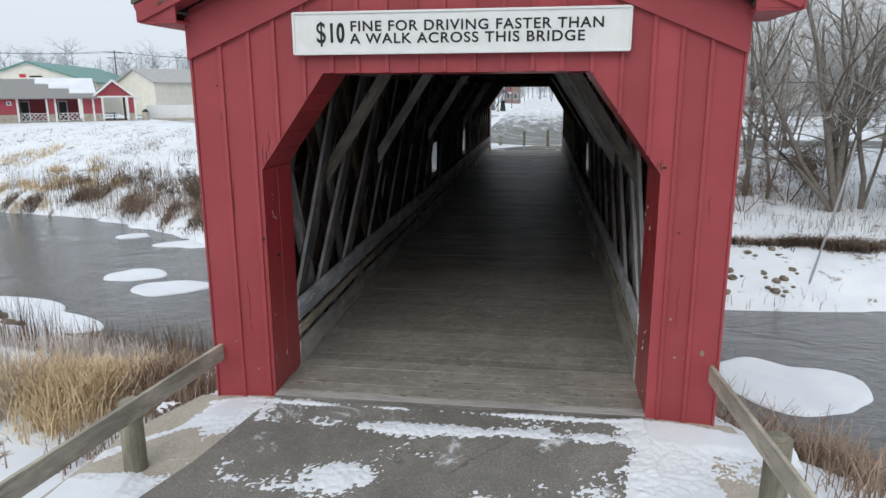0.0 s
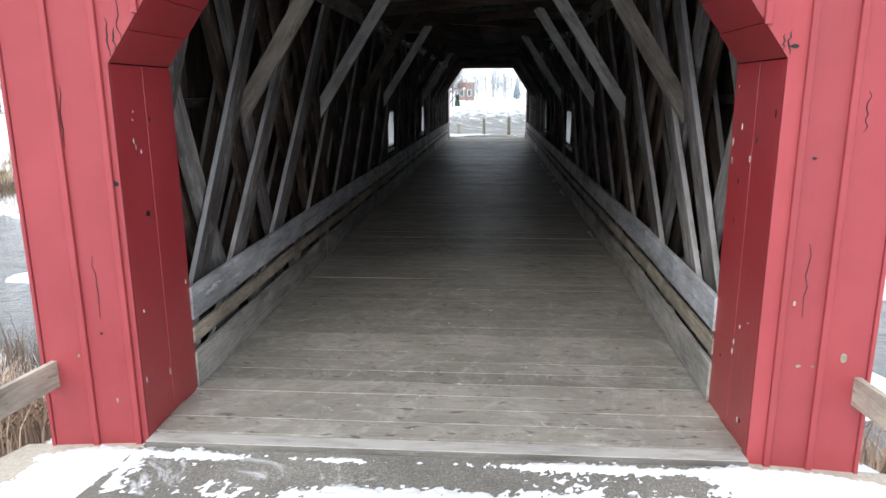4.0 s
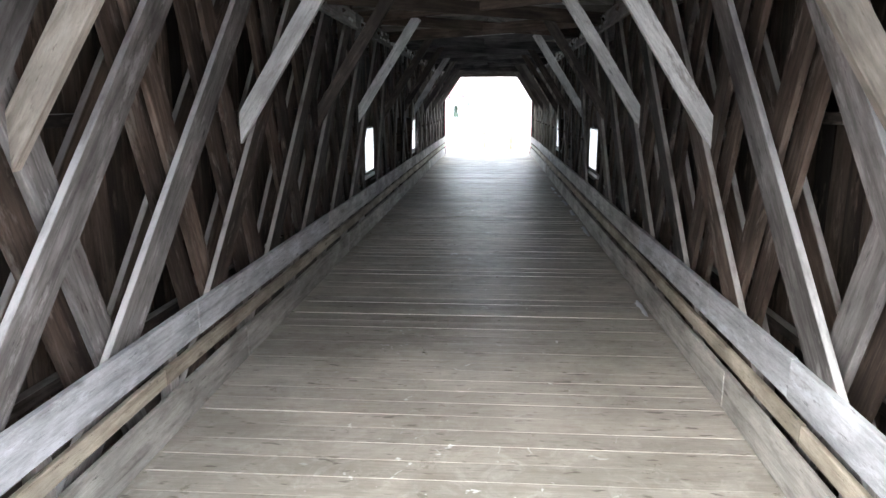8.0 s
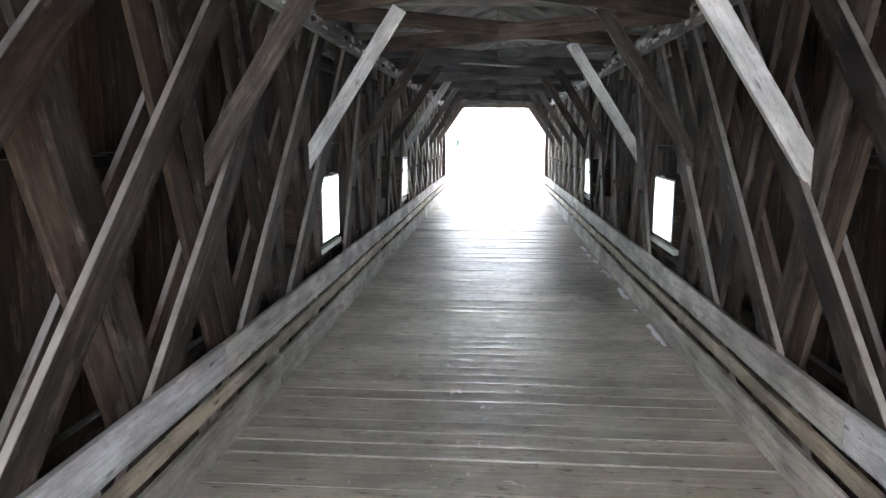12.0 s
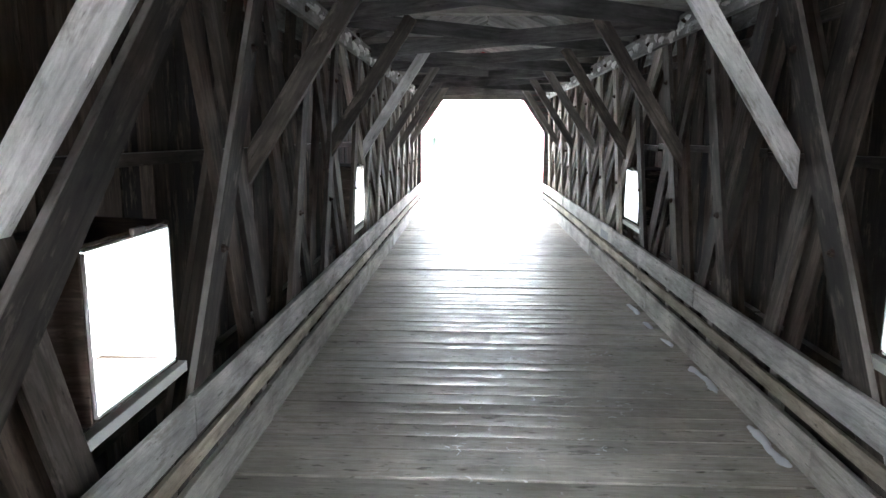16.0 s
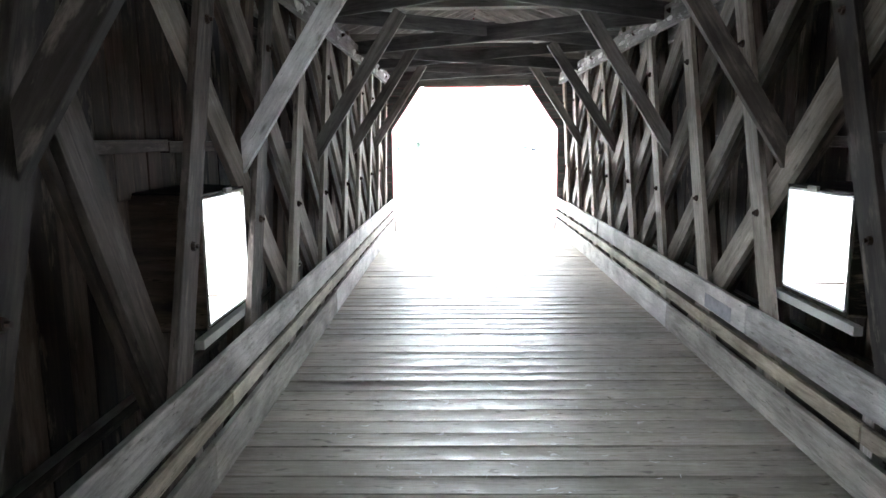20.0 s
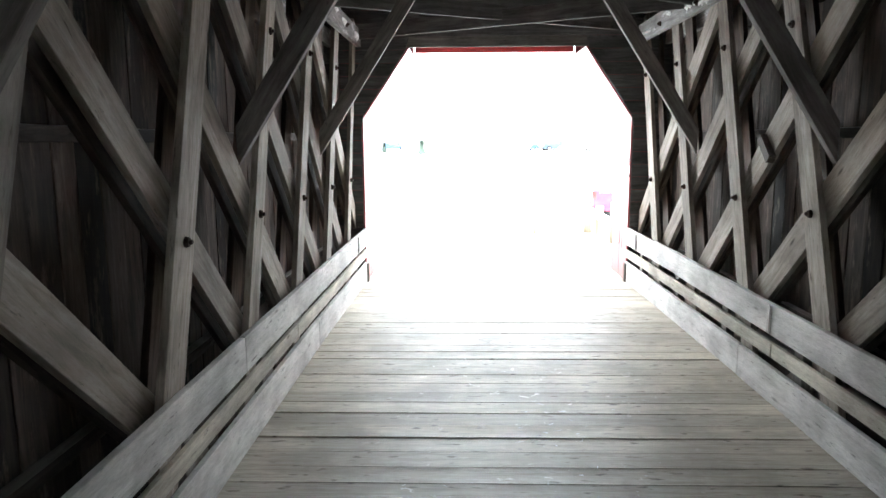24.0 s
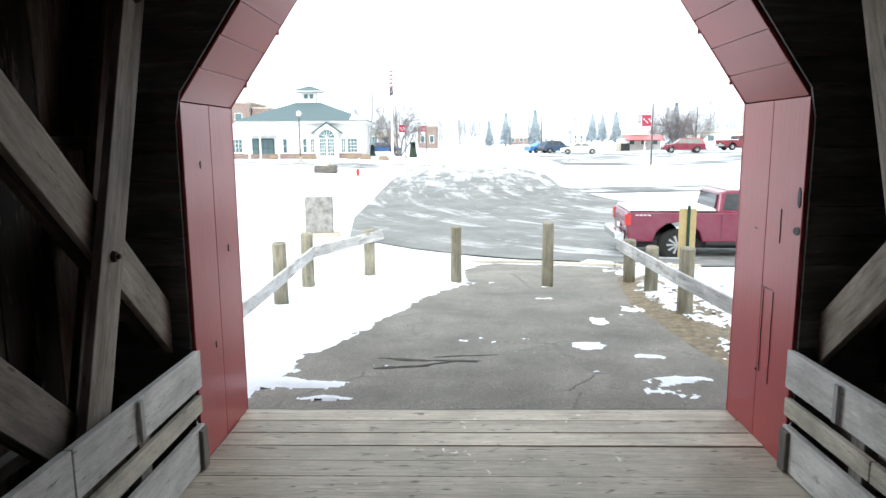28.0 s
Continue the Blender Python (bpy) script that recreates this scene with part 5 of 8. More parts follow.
apron_top = lambda x, y: near_z(x, y) - 0.05 - 0.06 * (abs(x) - 2.1)
def fbm(x, y, seed=0.0, octaves=5):
    return sum(noise.noise(Vector((x * 2 ** k, y * 2 ** k, seed + k))) / 1.7 ** k for k in range(octaves))


def snow_layer(x0, x1, y0, y1, step, base, amount, label, deep=0.03):
    """Lying snow: a sheet that comes out of the paving where there is enough of it and sinks below where there is none."""
    nx, ny = int((x1 - x0) / step), int((y1 - y0) / step)
    verts, keep, index, faces = [], {}, {}, []
    for j in range(ny + 1):
        for i in range(nx + 1):
            x, y = x0 + i * step, y0 + j * step
            a = amount(x, y)
            keep[i, j] = (x, y, base(x, y) + max(-0.3, min(1.6, a)) * deep) if a > -0.45 else None
    for j in range(ny):
        for i in range(nx):
            quad = [keep[i, j], keep[i + 1, j], keep[i + 1, j + 1], keep[i, j + 1]]
            if None in quad:
                continue
            ids = []
            for key, p in zip(((i, j), (i + 1, j), (i + 1, j + 1), (i, j + 1)), quad):
                if key not in index:
                    index[key] = len(verts)
                    verts.append(p)
                ids.append(index[key])
            faces.append(ids)
    me = bpy.data.meshes.new("snow")
    me.from_pydata(verts, [], faces)
    me.materials.append(SNOW)
    me.polygons.foreach_set("use_smooth", [True] * len(faces))
    return tagged(new("snow", me), label, "snow", kind="stuff")


def bell(x, y, cx, cy, rx, ry):
    return math.exp(-((x - cx) / rx) ** 2 - ((y - cy) / ry) ** 2)


def near_amount(x, y):
    f = fbm(x * 1.1, y * 1.4, 2.0, 6) + 0.55 * noise.noise(Vector((x * 17, y * 17, 4))) + 0.75 * noise.noise(Vector((x * 34, y * 34, 6)))
    a = -0.68 + 0.8 * f
    a += 1.0 * bell(x, y, 0.2, 0.42, 3.5, 0.05) + 1.05 * bell(x, y, 0.5, 0.02, 2.2, 0.13) + 0.5 * bell(x, y, -0.3, -0.08, 0.6, 0.15)
    a += 0.95 * bell(x, y, -0.85, -1.0, 0.38, 0.34) + 0.8 * bell(x, y, -0.6, -1.5, 1.6, 0.07) + 0.75 * bell(x, y, 1.55, -1.0, 0.35, 0.55) + 0.6 * bell(x, y, 0.5, -1.15, 0.3, 0.2)
    a += 2.3 * bell(x, y, -2.4, 0.24, 0.4, 0.3) + 2.2 * bell(x, y, 2.5, 0.3, 0.45, 0.22)
    a += (1.25 + 0.7 * smooth((y + 1.3) / 0.9)) * smooth((x - 1.75 - 0.12 * math.sin(3 * y)) / 0.5) * smooth((0.5 - y) / 0.2)
    a += 1.6 * smooth((-x - 2.0 + 0.25 * y) / 0.3) * smooth((-1.0 - y) / 0.5) + 1.0 * bell(x, y, -2.5, -0.05, 0.2, 0.4) + 1.5 * smooth((-x - 2.75) / 0.15) * smooth((-0.9 - y) / 0.5)
    a += 0.8 * smooth((-2.5 - y) / 3) * (0.4 + abs(x) / 3)
    if -1.2 < y < 0.3:
        a += 1.7 * math.exp(-(((x + 2.72 - 0.92 * y) / 1.36 + 0.02 * math.sin(9 * y)) / 0.075) ** 2)
    a -= 1.6 * smooth((x - 2.5) / 0.3) * smooth((y + 1.5) / 0.6) * smooth((0.15 - y) / 0.2)
    if y > 0.52:
        a -= 3 * (y - 0.52) / 0.08
    return a


snow_layer(-3.45, 3.6, -5.5, 0.6, 0.021, lambda x, y: near_z(x, y) - 0.03 if abs(x) < 2.12 else near_z(x, y) - 0.05 - 0.06 * (abs(x) - 2.1), near_amount, "patchy trodden snow on the bridge approach", 0.035)


def curb_snow(x, y):
    """Frozen snow against the foot of the east rail, in broken lengths."""
    where = 0.85 * smooth((y - 7.6) / 0.3) * smooth((9.1 - y) / 0.8) + smooth((y - 12.2) / 0.8) * smooth((21.3 - y) / 1.0)
    line = 2.13 - 0.06 * smooth((y - 17) / 3) + 0.05 * noise.noise(Vector((0, y * 0.9, 3))) + 0.03 * noise.noise(Vector((0, y * 3.1, 7)))
    gaps = 0.9 * smooth((noise.noise(Vector((2, y * 1.3, 5))) + 0.12) / 0.25)
    return -1.1 + (1.75 * math.exp(-((x - line) / 0.05) ** 2) + 0.5 * fbm(x * 7, y * 4, 5.0, 4)) * where * (1.0 if y < 10 else 0.35 + gaps)


snow_layer(1.9, 2.18, 7.4, 21.5, 0.014, lambda x, y: 0.0, curb_snow, "thin line of frozen snow along the guard rail", 0.03)


def ice_flecks(label, count, seed):
    """Scraps of trodden ice and frozen slush on the middle of the deck, each a thin curved sliver."""
    r = random.Random(seed)
    verts, faces = [], []
    centres = [(r.gauss(0.05, 0.55), r.uniform(15.5, 29.0)) for _ in range(55)]
    for _ in range(count):
        cx, cy = r.choice(centres)
        x0, y0 = cx + r.gauss(0, 0.14), cy + r.gauss(0, 0.12)
        way, length, wide, curl = r.choice((0.0, 0.0, 0.3, 0.8, 2.3, 2.8)) + r.gauss(0, 0.25), r.uniform(0.02, 0.09), r.uniform(0.002, 0.006), r.uniform(-1.2, 1.2)
        n, base = 5, len(verts)
        for i in range(n + 1):
            f = i / n
            a = way + curl * (f - 0.5)
            px, py = x0 + length * (f - 0.5) * math.cos(a), y0 + length * (f - 0.5) * math.sin(a)
            w = wide * (0.25 + math.sin(math.pi * f) * r.uniform(0.7, 1.2))
            nx, ny = -math.sin(a) * w, math.cos(a) * w
            verts += [(px - nx, py - ny, 0.0025), (px, py, 0.0035), (px + nx, py + ny, 0.0025)]
        for i in range(n):
            for k in range(2):
                q = base + 3 * i + k
                faces.append((q, q + 3, q + 4, q + 1))
    me = bpy.data.meshes.new("ice_flecks")
    me.from_pydata(verts, [], faces)
    me.materials.append(gloss("ice", (0.8, 0.82, 0.85), 0.3))
    tagged(new("ice_flecks", me), label, "ice", kind="stuff")


ice_flecks("scraps of trodden ice on the deck planks", 330, 12)


def grass(name, spots, count, seed, h0, h1, mat, label, spread=0.25, wide=1.0):
    """Dry blades in clumps: bent strips standing on the ground."""
    r = random.Random(seed)
    verts, faces = [], []
    for _ in range(count):
        x, y = spots(r)
        if interp(x, NEAR_SHORE) - 0.1 < y < interp(x, FAR_SHORE) + 0.1:
            continue
        z = ground_z(x, y) - 0.03
        h = r.uniform(h0, h1) * (0.6 + 0.8 * max(0, 0.5 + noise.noise(Vector((x * 0.6, y * 0.6, seed)))))
        a, lean = r.uniform(0, 6.28), r.uniform(0.05, spread) * h * 2
        c, s = math.cos(a), math.sin(a)
        w = r.uniform(0.006, 0.014) * wide
        n = len(verts)
        for f in (0.0, 0.5, 1.0):
            k = lean * f * f
            px, py, pz = x + c * k, y + s * k, z + h * f * (1 - 0.15 * f)
            ww = w * (1 - 0.75 * f)
            verts += [(px - s * ww, py + c * ww, pz), (px + s * ww, py - c * ww, pz)]
        faces += [(n, n + 1, n + 3, n + 2), (n + 2, n + 3, n + 5, n + 4)]
    me = bpy.data.meshes.new(name)
    me.from_pydata(verts, [], faces)
    me.materials.append(mat)
    return tagged(new(name, me), label, "grass", kind="stuff")


def straw_mat(name, a, b):
    m, nt, bsdf = mat_base(name, 0.8, 0, 0.2)
    geo = nt.nodes.new("ShaderNodeNewGeometry")
    nt.links.new(ramp(nt, geo.outputs["Random Per Island"], [(0, a), (1, b)]), bsdf.inputs["Base Color"])
    return m


STRAW = straw_mat("straw", (0.42, 0.33, 0.22), (0.76, 0.66, 0.51))
REED = straw_mat("dead_stalks", (0.10, 0.07, 0.05), (0.24, 0.18, 0.13))
ROOTS = straw_mat("dark_roots", (0.03, 0.024, 0.02), (0.13, 0.1, 0.075))
FROST_TWIG = straw_mat("frosted_twig", (0.27, 0.25, 0.225), (0.5, 0.475, 0.44))


def clumps(cx, cy, sx, sy, n, r0, seed):
    rr = random.Random(seed)
    cs = [(rr.gauss(cx, sx), rr.gauss(cy, sy)) for _ in range(n)]
    return lambda r: (lambda c: (r.gauss(c[0], r0), r.gauss(c[1], r0)))(r.choice(cs))


GOLD = straw_mat("golden_straw", (0.44, 0.32, 0.18), (0.8, 0.65, 0.43))
FROSTED = straw_mat("frosted_straw", (0.42, 0.36, 0.31), (0.78, 0.73, 0.69))
RUSSET = straw_mat("russet_stalks", (0.17, 0.115, 0.085), (0.40, 0.3, 0.225))
# near bank
grass("dry_grass", clumps(-5.3, 1.2, 0.6, 0.65, 20, 0.22, 1), 3300, 5, 0.25, 0.6, GOLD, "tall golden dry grass on the near bank", 0.45)
grass("dry_grass", clumps(-6.7, 1.2, 0.7, 0.8, 18, 0.22, 21), 2000, 21, 0.25, 0.6, FROSTED, "pale frosted grass on the near bank", 0.35, 0.7)
grass("dry_grass", clumps(-3.9, 1.5, 0.3, 0.5, 14, 0.2, 2), 1900, 6, 0.2, 0.45, RUSSET, "russet stalks beside the portal", 0.35, 0.8)
grass("dry_grass", clumps(-8.5, 4.2, 1.6, 0.8, 26, 0.3, 22), 2900, 22, 0.2, 0.5, FROSTED, "frosted grass above the river", 0.35, 0.8)
grass("dead_stalks", clumps(-6.6, 5.6, 1.5, 1.0, 40, 0.4, 3), 1300, 7, 0.5, 1.2, REED, "dark dead stalks along the river bank", 0.1, 0.7)
grass("dry_grass", clumps(4.6, 2.6, 1.2, 1.4, 40, 0.3, 4), 3400, 8, 0.25, 0.6, RUSSET, "dry grass on the bank beside the portal", 0.45)
grass("dry_grass", clumps(-3.05, -1.25, 0.3, 0.12, 14, 0.07, 18), 600, 18, 0.03, 0.09, GOLD, "yellow straw lying on the snow beside the post", 0.9)
# far bank, across the river
grass("dry_grass", clumps(-32.2, 35.4, 2.6, 1.2, 20, 0.3, 5), 2300, 9, 0.25, 0.6, GOLD, "golden grass tufts on the snowy far bank", 0.5, 2.0)
grass("dry_grass", clumps(-38.5, 42, 3.0, 1.6, 12, 0.4, 23), 650, 23, 0.25, 0.55, GOLD, "golden grass tufts up the slope", 0.6, 2.0)
grass("dead_stalks", clumps(-22.3, 32.2, 2.7, 1.5, 46, 0.5, 6), 2300, 10, 0.35, 0.85, RUSSET, "brown thicket on the far bank", 0.4, 1.3)
grass("dead_stalks", clumps(-28.5, 35.5, 2.5, 1.5, 40, 0.5, 24), 1500, 24, 0.6, 1.3, REED, "thin dark weeds standing on the far bank", 0.15, 1.0)
grass("dry_grass", clumps(-33, 42, 7.0, 4.5, 60, 0.6, 7), 3200, 11, 0.12, 0.3, REED, "sparse weeds on the snowy slope", 0.7, 1.5)
grass("dry_grass", clumps(-17.8, 29.3, 1.8, 0.9, 30, 0.4, 16), 1900, 16, 0.25, 0.6, RUSSET, "brown grass above the undercut bank", 0.5, 1.4)
FAR_ROOTS = [(-35, 33.6), (-31, 32.6), (-28.5, 33.2), (-25.5, 33.5), (-23.8, 31.2), (-21, 29.6), (-17.8, 27.7), (-14, 25.6)]


def roots_left(r):
    while True:
        x = r.uniform(-34, -14)
        if noise.noise(Vector((x * 0.45, 0, 5))) > -0.05:
            return x, interp(x, FAR_ROOTS) + r.gauss(0.15, 0.5)


def roots_right(r):
    x = r.gauss(13.5, 3.2)
    return x, 22.1 + 0.35 * noise.noise(Vector((x * 0.5, 0, 2))) + r.gauss(0, 0.22 + 0.25 * abs(noise.noise(Vector((x * 0.7, 0, 7)))))


grass("dead_stalks", roots_left, 3600, 15, 0.12, 0.4, ROOTS, "dark roots and mud on the undercut bank", 0.9, 1.8)
grass("dead_stalks", roots_left, 2200, 25, 0.3, 0.8, RUSSET, "brown twigs over the undercut bank", 0.6, 1.1)
grass("dead_stalks", roots_right, 6500, 12, 0.15, 0.38, ROOTS, "dark roots and grass on the undercut bank", 0.9, 1.8)
grass("dead_stalks", roots_right, 2600, 17, 0.15, 0.45, RUSSET, "brown grass hanging over the undercut bank", 0.9, 1.4)
grass("dry_grass", clumps(13, 30, 3.5, 5.5, 60, 0.8, 8), 3000, 13, 0.25, 0.7, REED, "thin dead grass on the wooded bank", 0.3)
grass("dry_grass", clumps(2.85, 39.4, 0.3, 1.9, 60, 0.14, 9), 4200, 14, 0.02, 0.06, RUSSET, "flattened dry grass beside the path", 0.9)


RIVER_ROCK = ground_mat("river_rock", [(0.3, (0.07, 0.06, 0.045)), (0.5, (0.19, 0.16, 0.12)), (0.7, (0.36, 0.31, 0.24))], 4.0, 20.0)


def rocks(spots, seed, label):
    r = random.Random(seed)
    for x, y, s in spots:
        bm = bmesh.new()
        bmesh.ops.create_icosphere(bm, subdivisions=2, radius=s)
        for v in bm.verts:
            v.co *= 1 + 0.35 * noise.noise(v.co * (1.2 / s) + Vector((x, y, 0)))
            v.co.z *= 0.6
        ob = tagged(part("rock", bm, RIVER_ROCK), label, "rock", "rocks on the banks")
        ob.location = (x, y, ground_z(x, y) + s * 0.2)


rr = random.Random(11)
rocks([(rr.uniform(-17.5, -12.5), rr.uniform(9.2, 11.6), rr.uniform(0.12, 0.32)) for _ in range(16)], 1, "tan riverside rock half covered in snow")
rocks([(rr.uniform(7.3, 10.4), rr.uniform(17.7, 21.3), rr.uniform(0.06, 0.19)) for _ in range(34)], 2, "tan riverside rock half covered in snow")


# ---- trees ----
def bark(name, a, b):
    m, nt, bsdf = mat_base(name, 0.9, 0, 0.15)
    n = noise_tex(nt, coords(nt, (3, 3, 0.7)), 4.0, 6, 0.7)
    nt.links.new(ramp(nt, n, [(0.3, a), (0.7, b)]), bsdf.inputs["Base Color"])
    bump(nt, bsdf, n, 0.6, 0.03)
    return m


BARK = bark("bark", (0.11, 0.096, 0.083), (0.25, 0.225, 0.2))
# far bark and needles are painted pale to carry the distance haze
BARK_FAR = bark("frost_haze_bark", (0.26, 0.265, 0.28), (0.37, 0.375, 0.39))
NEEDLES = straw_mat("needles", (0.035, 0.05, 0.04), (0.09, 0.12, 0.1))
NEEDLES_FAR = straw_mat("haze_needles", (0.28, 0.34, 0.38), (0.42, 0.48, 0.52))


def tube(verts, faces, pts, radii, sides):
    n0 = len(verts)
    for i, p in enumerate(pts):
        d = (pts[min(i + 1, len(pts) - 1)] - pts[max(i - 1, 0)]).normalized()
        u = d.orthogonal().normalized()
        w = d.cross(u)
        for k in range(sides):
            a = 2 * math.pi * k / sides
            verts.append(p + (u * math.cos(a) + w * math.sin(a)) * radii[i])
    for i in range(len(pts) - 1):
        for k in range(sides):
            a, b = n0 + i * sides + k, n0 + i * sides + (k + 1) % sides
            faces.append((a, b, b + sides, a + sides))


def grow(r, start, way, length, radius, level, limbs, twigs, wiggle, up):
    """A limb that bends as it grows, and the shoots it bears."""
    steps = 6 if level < 2 else 3
    pts, p, d = [start.copy()], start.copy(), way.normalized()
    for _ in range(steps):
        d = (d + Vector((r.gauss(0, wiggle), r.gauss(0, wiggle), r.gauss(0, wiggle) + up))).normalized()
        p = p + d * (length / steps)
        pts.append(p.copy())
    tip = radius * (0.35 if level < 3 else 0.4)
    radii = [radius + (tip - radius) * i / steps for i in range(steps + 1)]
    tube(*(limbs if level < 2 else twigs), pts, radii, 7 if level == 0 else 5 if level == 1 else 3)
    if level >= 3:
        return
    count = (10, 9, 8)[level]
    for k in range(count):
        f = r.uniform(0.3 if level == 0 else 0.12, 1.0)
        i = min(int(f * steps), steps - 1)
        base = pts[i].lerp(pts[i + 1], f * steps - i)
        axis = (pts[i + 1] - pts[i]).normalized()
        side = axis.orthogonal().normalized()
        side.rotate(Matrix.Rotation(r.uniform(0, 6.28), 3, axis))
        out = axis * r.uniform(0.5, 0.9) + side * r.uniform(0.5, 0.9)
        grow(r, base, out, length * r.uniform(0.38, 0.6) * (1.15 - 0.5 * f), max(0.006, radius * (1 - 0.6 * f) * r.uniform(0.35, 0.55)), level + 1, limbs, twigs, wiggle * 1.25, up * 0.6)


def bare_tree(stems, seed, label, mat=None, twig=None, group="bare trees"):
    """stems: way, length and radius of each trunk from the foot."""
    r = random.Random(seed)
    limbs, twigs = ([], []), ([], [])
    tree = thing("tree", label, "tree", group)
    for (dx, dy, dz), length, radius in stems:
        grow(r, Vector((dx * 0.15, dy * 0.15, -0.1)), Vector((dx, dy, dz)), length, radius, 0, limbs, twigs, 0.09, 0.05)
    for name, (v, f), m in (("trunk", limbs, mat or BARK), ("crown", twigs, twig or FROST_TWIG)):
        me = bpy.data.meshes.new(name)
        me.from_pydata([tuple(c) for c in v], [], f)
        me.materials.append(m)
        me.polygons.foreach_set("use_smooth", [True] * len(f))
        ob = new(name, me)
        ob.parent = tree
    return tree


def stand(tree, x, y, rz=0.0, s=1.0, sink=0.05):
    tree.matrix_basis = pose(x, y, ground_z(x, y) - sink, 0, 0, rz) @ Matrix.Diagonal((s, s, s, 1))
    return tree


def plant(tree, x, y, rz, s=1.0, label=""):
    t = copy_thing(tree, pose(x, y, ground_z(x, y) - 0.05, 0, 0, rz))
    t.scale = (s, s, s)
    return tagged(t, label)


MULTI = "bare multi-stemmed tree on the snowy river bank"
big = stand(bare_tree([((0.02, 0.1, 1), 11, 0.21), ((-0.12, 0.0, 1), 12, 0.2), ((-0.55, 0.1, 1), 9, 0.14), ((-0.75, -0.1, 1), 7.5, 0.12), ((0.3, 0.2, 1), 10, 0.15)], 3, MULTI), 15.0, 28.0)
thin = stand(bare_tree([((0.05, 0, 1), 10, 0.14), ((0.25, 0.1, 1), 8, 0.09)], 5, "bare slender tree with fine frosted twigs"), 16.5, 29)
bush = stand(bare_tree([((0.5, 0.1, 0.7), 2.4, 0.03), ((-0.5, 0.2, 0.8), 2.2, 0.03), ((0.1, -0.5, 0.8), 2.0, 0.025), ((0, 0.5, 0.9), 2.6, 0.03)], 7, "leafless bush on the snowy bank", REED, REED, "bushes on the banks"), 19.0, 29.0)
for x, y, rz, s in ((11.6, 31, 40, 1.1), (19.5, 26, 120, 1.2), (22, 34, 200, 1.15), (14.5, 38, 10, 1.0), (26, 30, 70, 1.3), (18, 45, 300, 1.2), (24, 44, 30, 1.2), (31, 40, 160, 1.35)):
    plant(thin, x, y, rz, s)
for x, y, rz, s in ((12.6, 30.5, 15, 0.7), (17.8, 26.5, 250, 0.75), (13.0, 36.5, 330, 0.7), (15.6, 39.0, 60, 0.6), (18.6, 28.8, 45, 0.45)):
    plant(thin, x, y, rz, s)
for x, y, rz, s in ((20.5, 23.5, 150, 0.9), (17.5, 34, 70, 0.85)):
    plant(big, x, y, rz, s)
for x, y, rz, s in ((10.6, 27.5, 140, 0.9), (13.5, 30, 10, 1.1), (21, 31, 60, 1.3), (16, 33, 200, 1.2), (-16.3, 28.2, 160, 0.5), (-19.5, 31.5, 100, 0.6), (-21.5, 33.6, 10, 0.6), (-18.2, 30.0, 250, 0.5), (-24.5, 34.2, 300, 0.6), (-17.2, 28.6, 20, 0.55), (-20.6, 31.0, 200, 0.5), (-26.2, 34.6, 70, 0.45), (-29.4, 34.9, 130, 0.4), (-18.9, 30.9, 330, 0.6), (-22.8, 32.6, 45, 0.5)):
    plant(bush, x, y, rz, s)


def fallen_limb():
    bm = bmesh.new()
    pts = [Vector((10.08, 17.74, -3.95)), Vector((10.92, 19.2, -2.97)), Vector((12.1, 21.0, -1.16)), Vector((13.1, 22.5, 0.7)), Vector((13.4, 23.0, 1.5))]
    verts, faces = [], []
    tube(verts, faces, pts, [0.03, 0.045, 0.055, 0.05, 0.03], 8)
    me = bpy.data.meshes.new("fallen_limb")
    me.from_pydata([tuple(v) for v in verts], [], faces)
    me.materials.append(BARK_FAR)
    tagged(new("fallen_limb", me), "pale limb leaning down the snowy bank", "branch")
    bm.free()


fallen_limb()

# ---- far approach: path, kerb, posts ----
BROKEN = ground_mat("broken_asphalt", [(0.3, (0.03, 0.028, 0.025)), (0.7, (0.12, 0.11, 0.1))], 6.0, 60.0, strength=0.8)


def far_sheet(name, outline, lift, mat, label, category):
    """A paved area laid over the ground, its grid following the slope."""
    xs = [p[0] for p in outline]
    ys = [p[1] for p in outline]
    bm = bmesh.new()
    bm.faces.new([bm.verts.new((x, y, 0)) for x, y in outline])
    for axis, vals, step in ((0, xs, 1.5), (1, ys, 1.5)):
        v = min(vals) + step
        while v < max(vals) - 0.1:
            no = (1, 0, 0) if axis == 0 else (0, 1, 0)
            co = (v, 0, 0) if axis == 0 else (0, v, 0)
            bmesh.ops.bisect_plane(bm, geom=bm.verts[:] + bm.edges[:] + bm.faces[:], plane_co=co, plane_no=no)
            v += step if max(vals) - min(vals) < 60 else step * 2
    bmesh.ops.triangulate(bm, faces=bm.faces[:])
    for v in bm.verts:
        v.co.z = town(v.co.x, v.co.y) + lift
    bmesh.ops.recalc_face_normals(bm, faces=bm.faces[:])
    for f in bm.faces:
        if f.normal.z < 0:
            f.normal_flip()
    return tagged(part(name, bm, mat), label, category, kind="structure")


far_sheet("path", [(-2.7, 35.46), (2.8, 35.46), (2.55, 37.5), (2.45, 40), (2.7, 42), (3.2, 44.2), (0.1, 45.4), (-0.6, 44.0), (-1.4, 42.0), (-2.6, 39.0)], 0.03, ASPHALT_FAR, "cracked grey asphalt path beyond the bridge", "path")
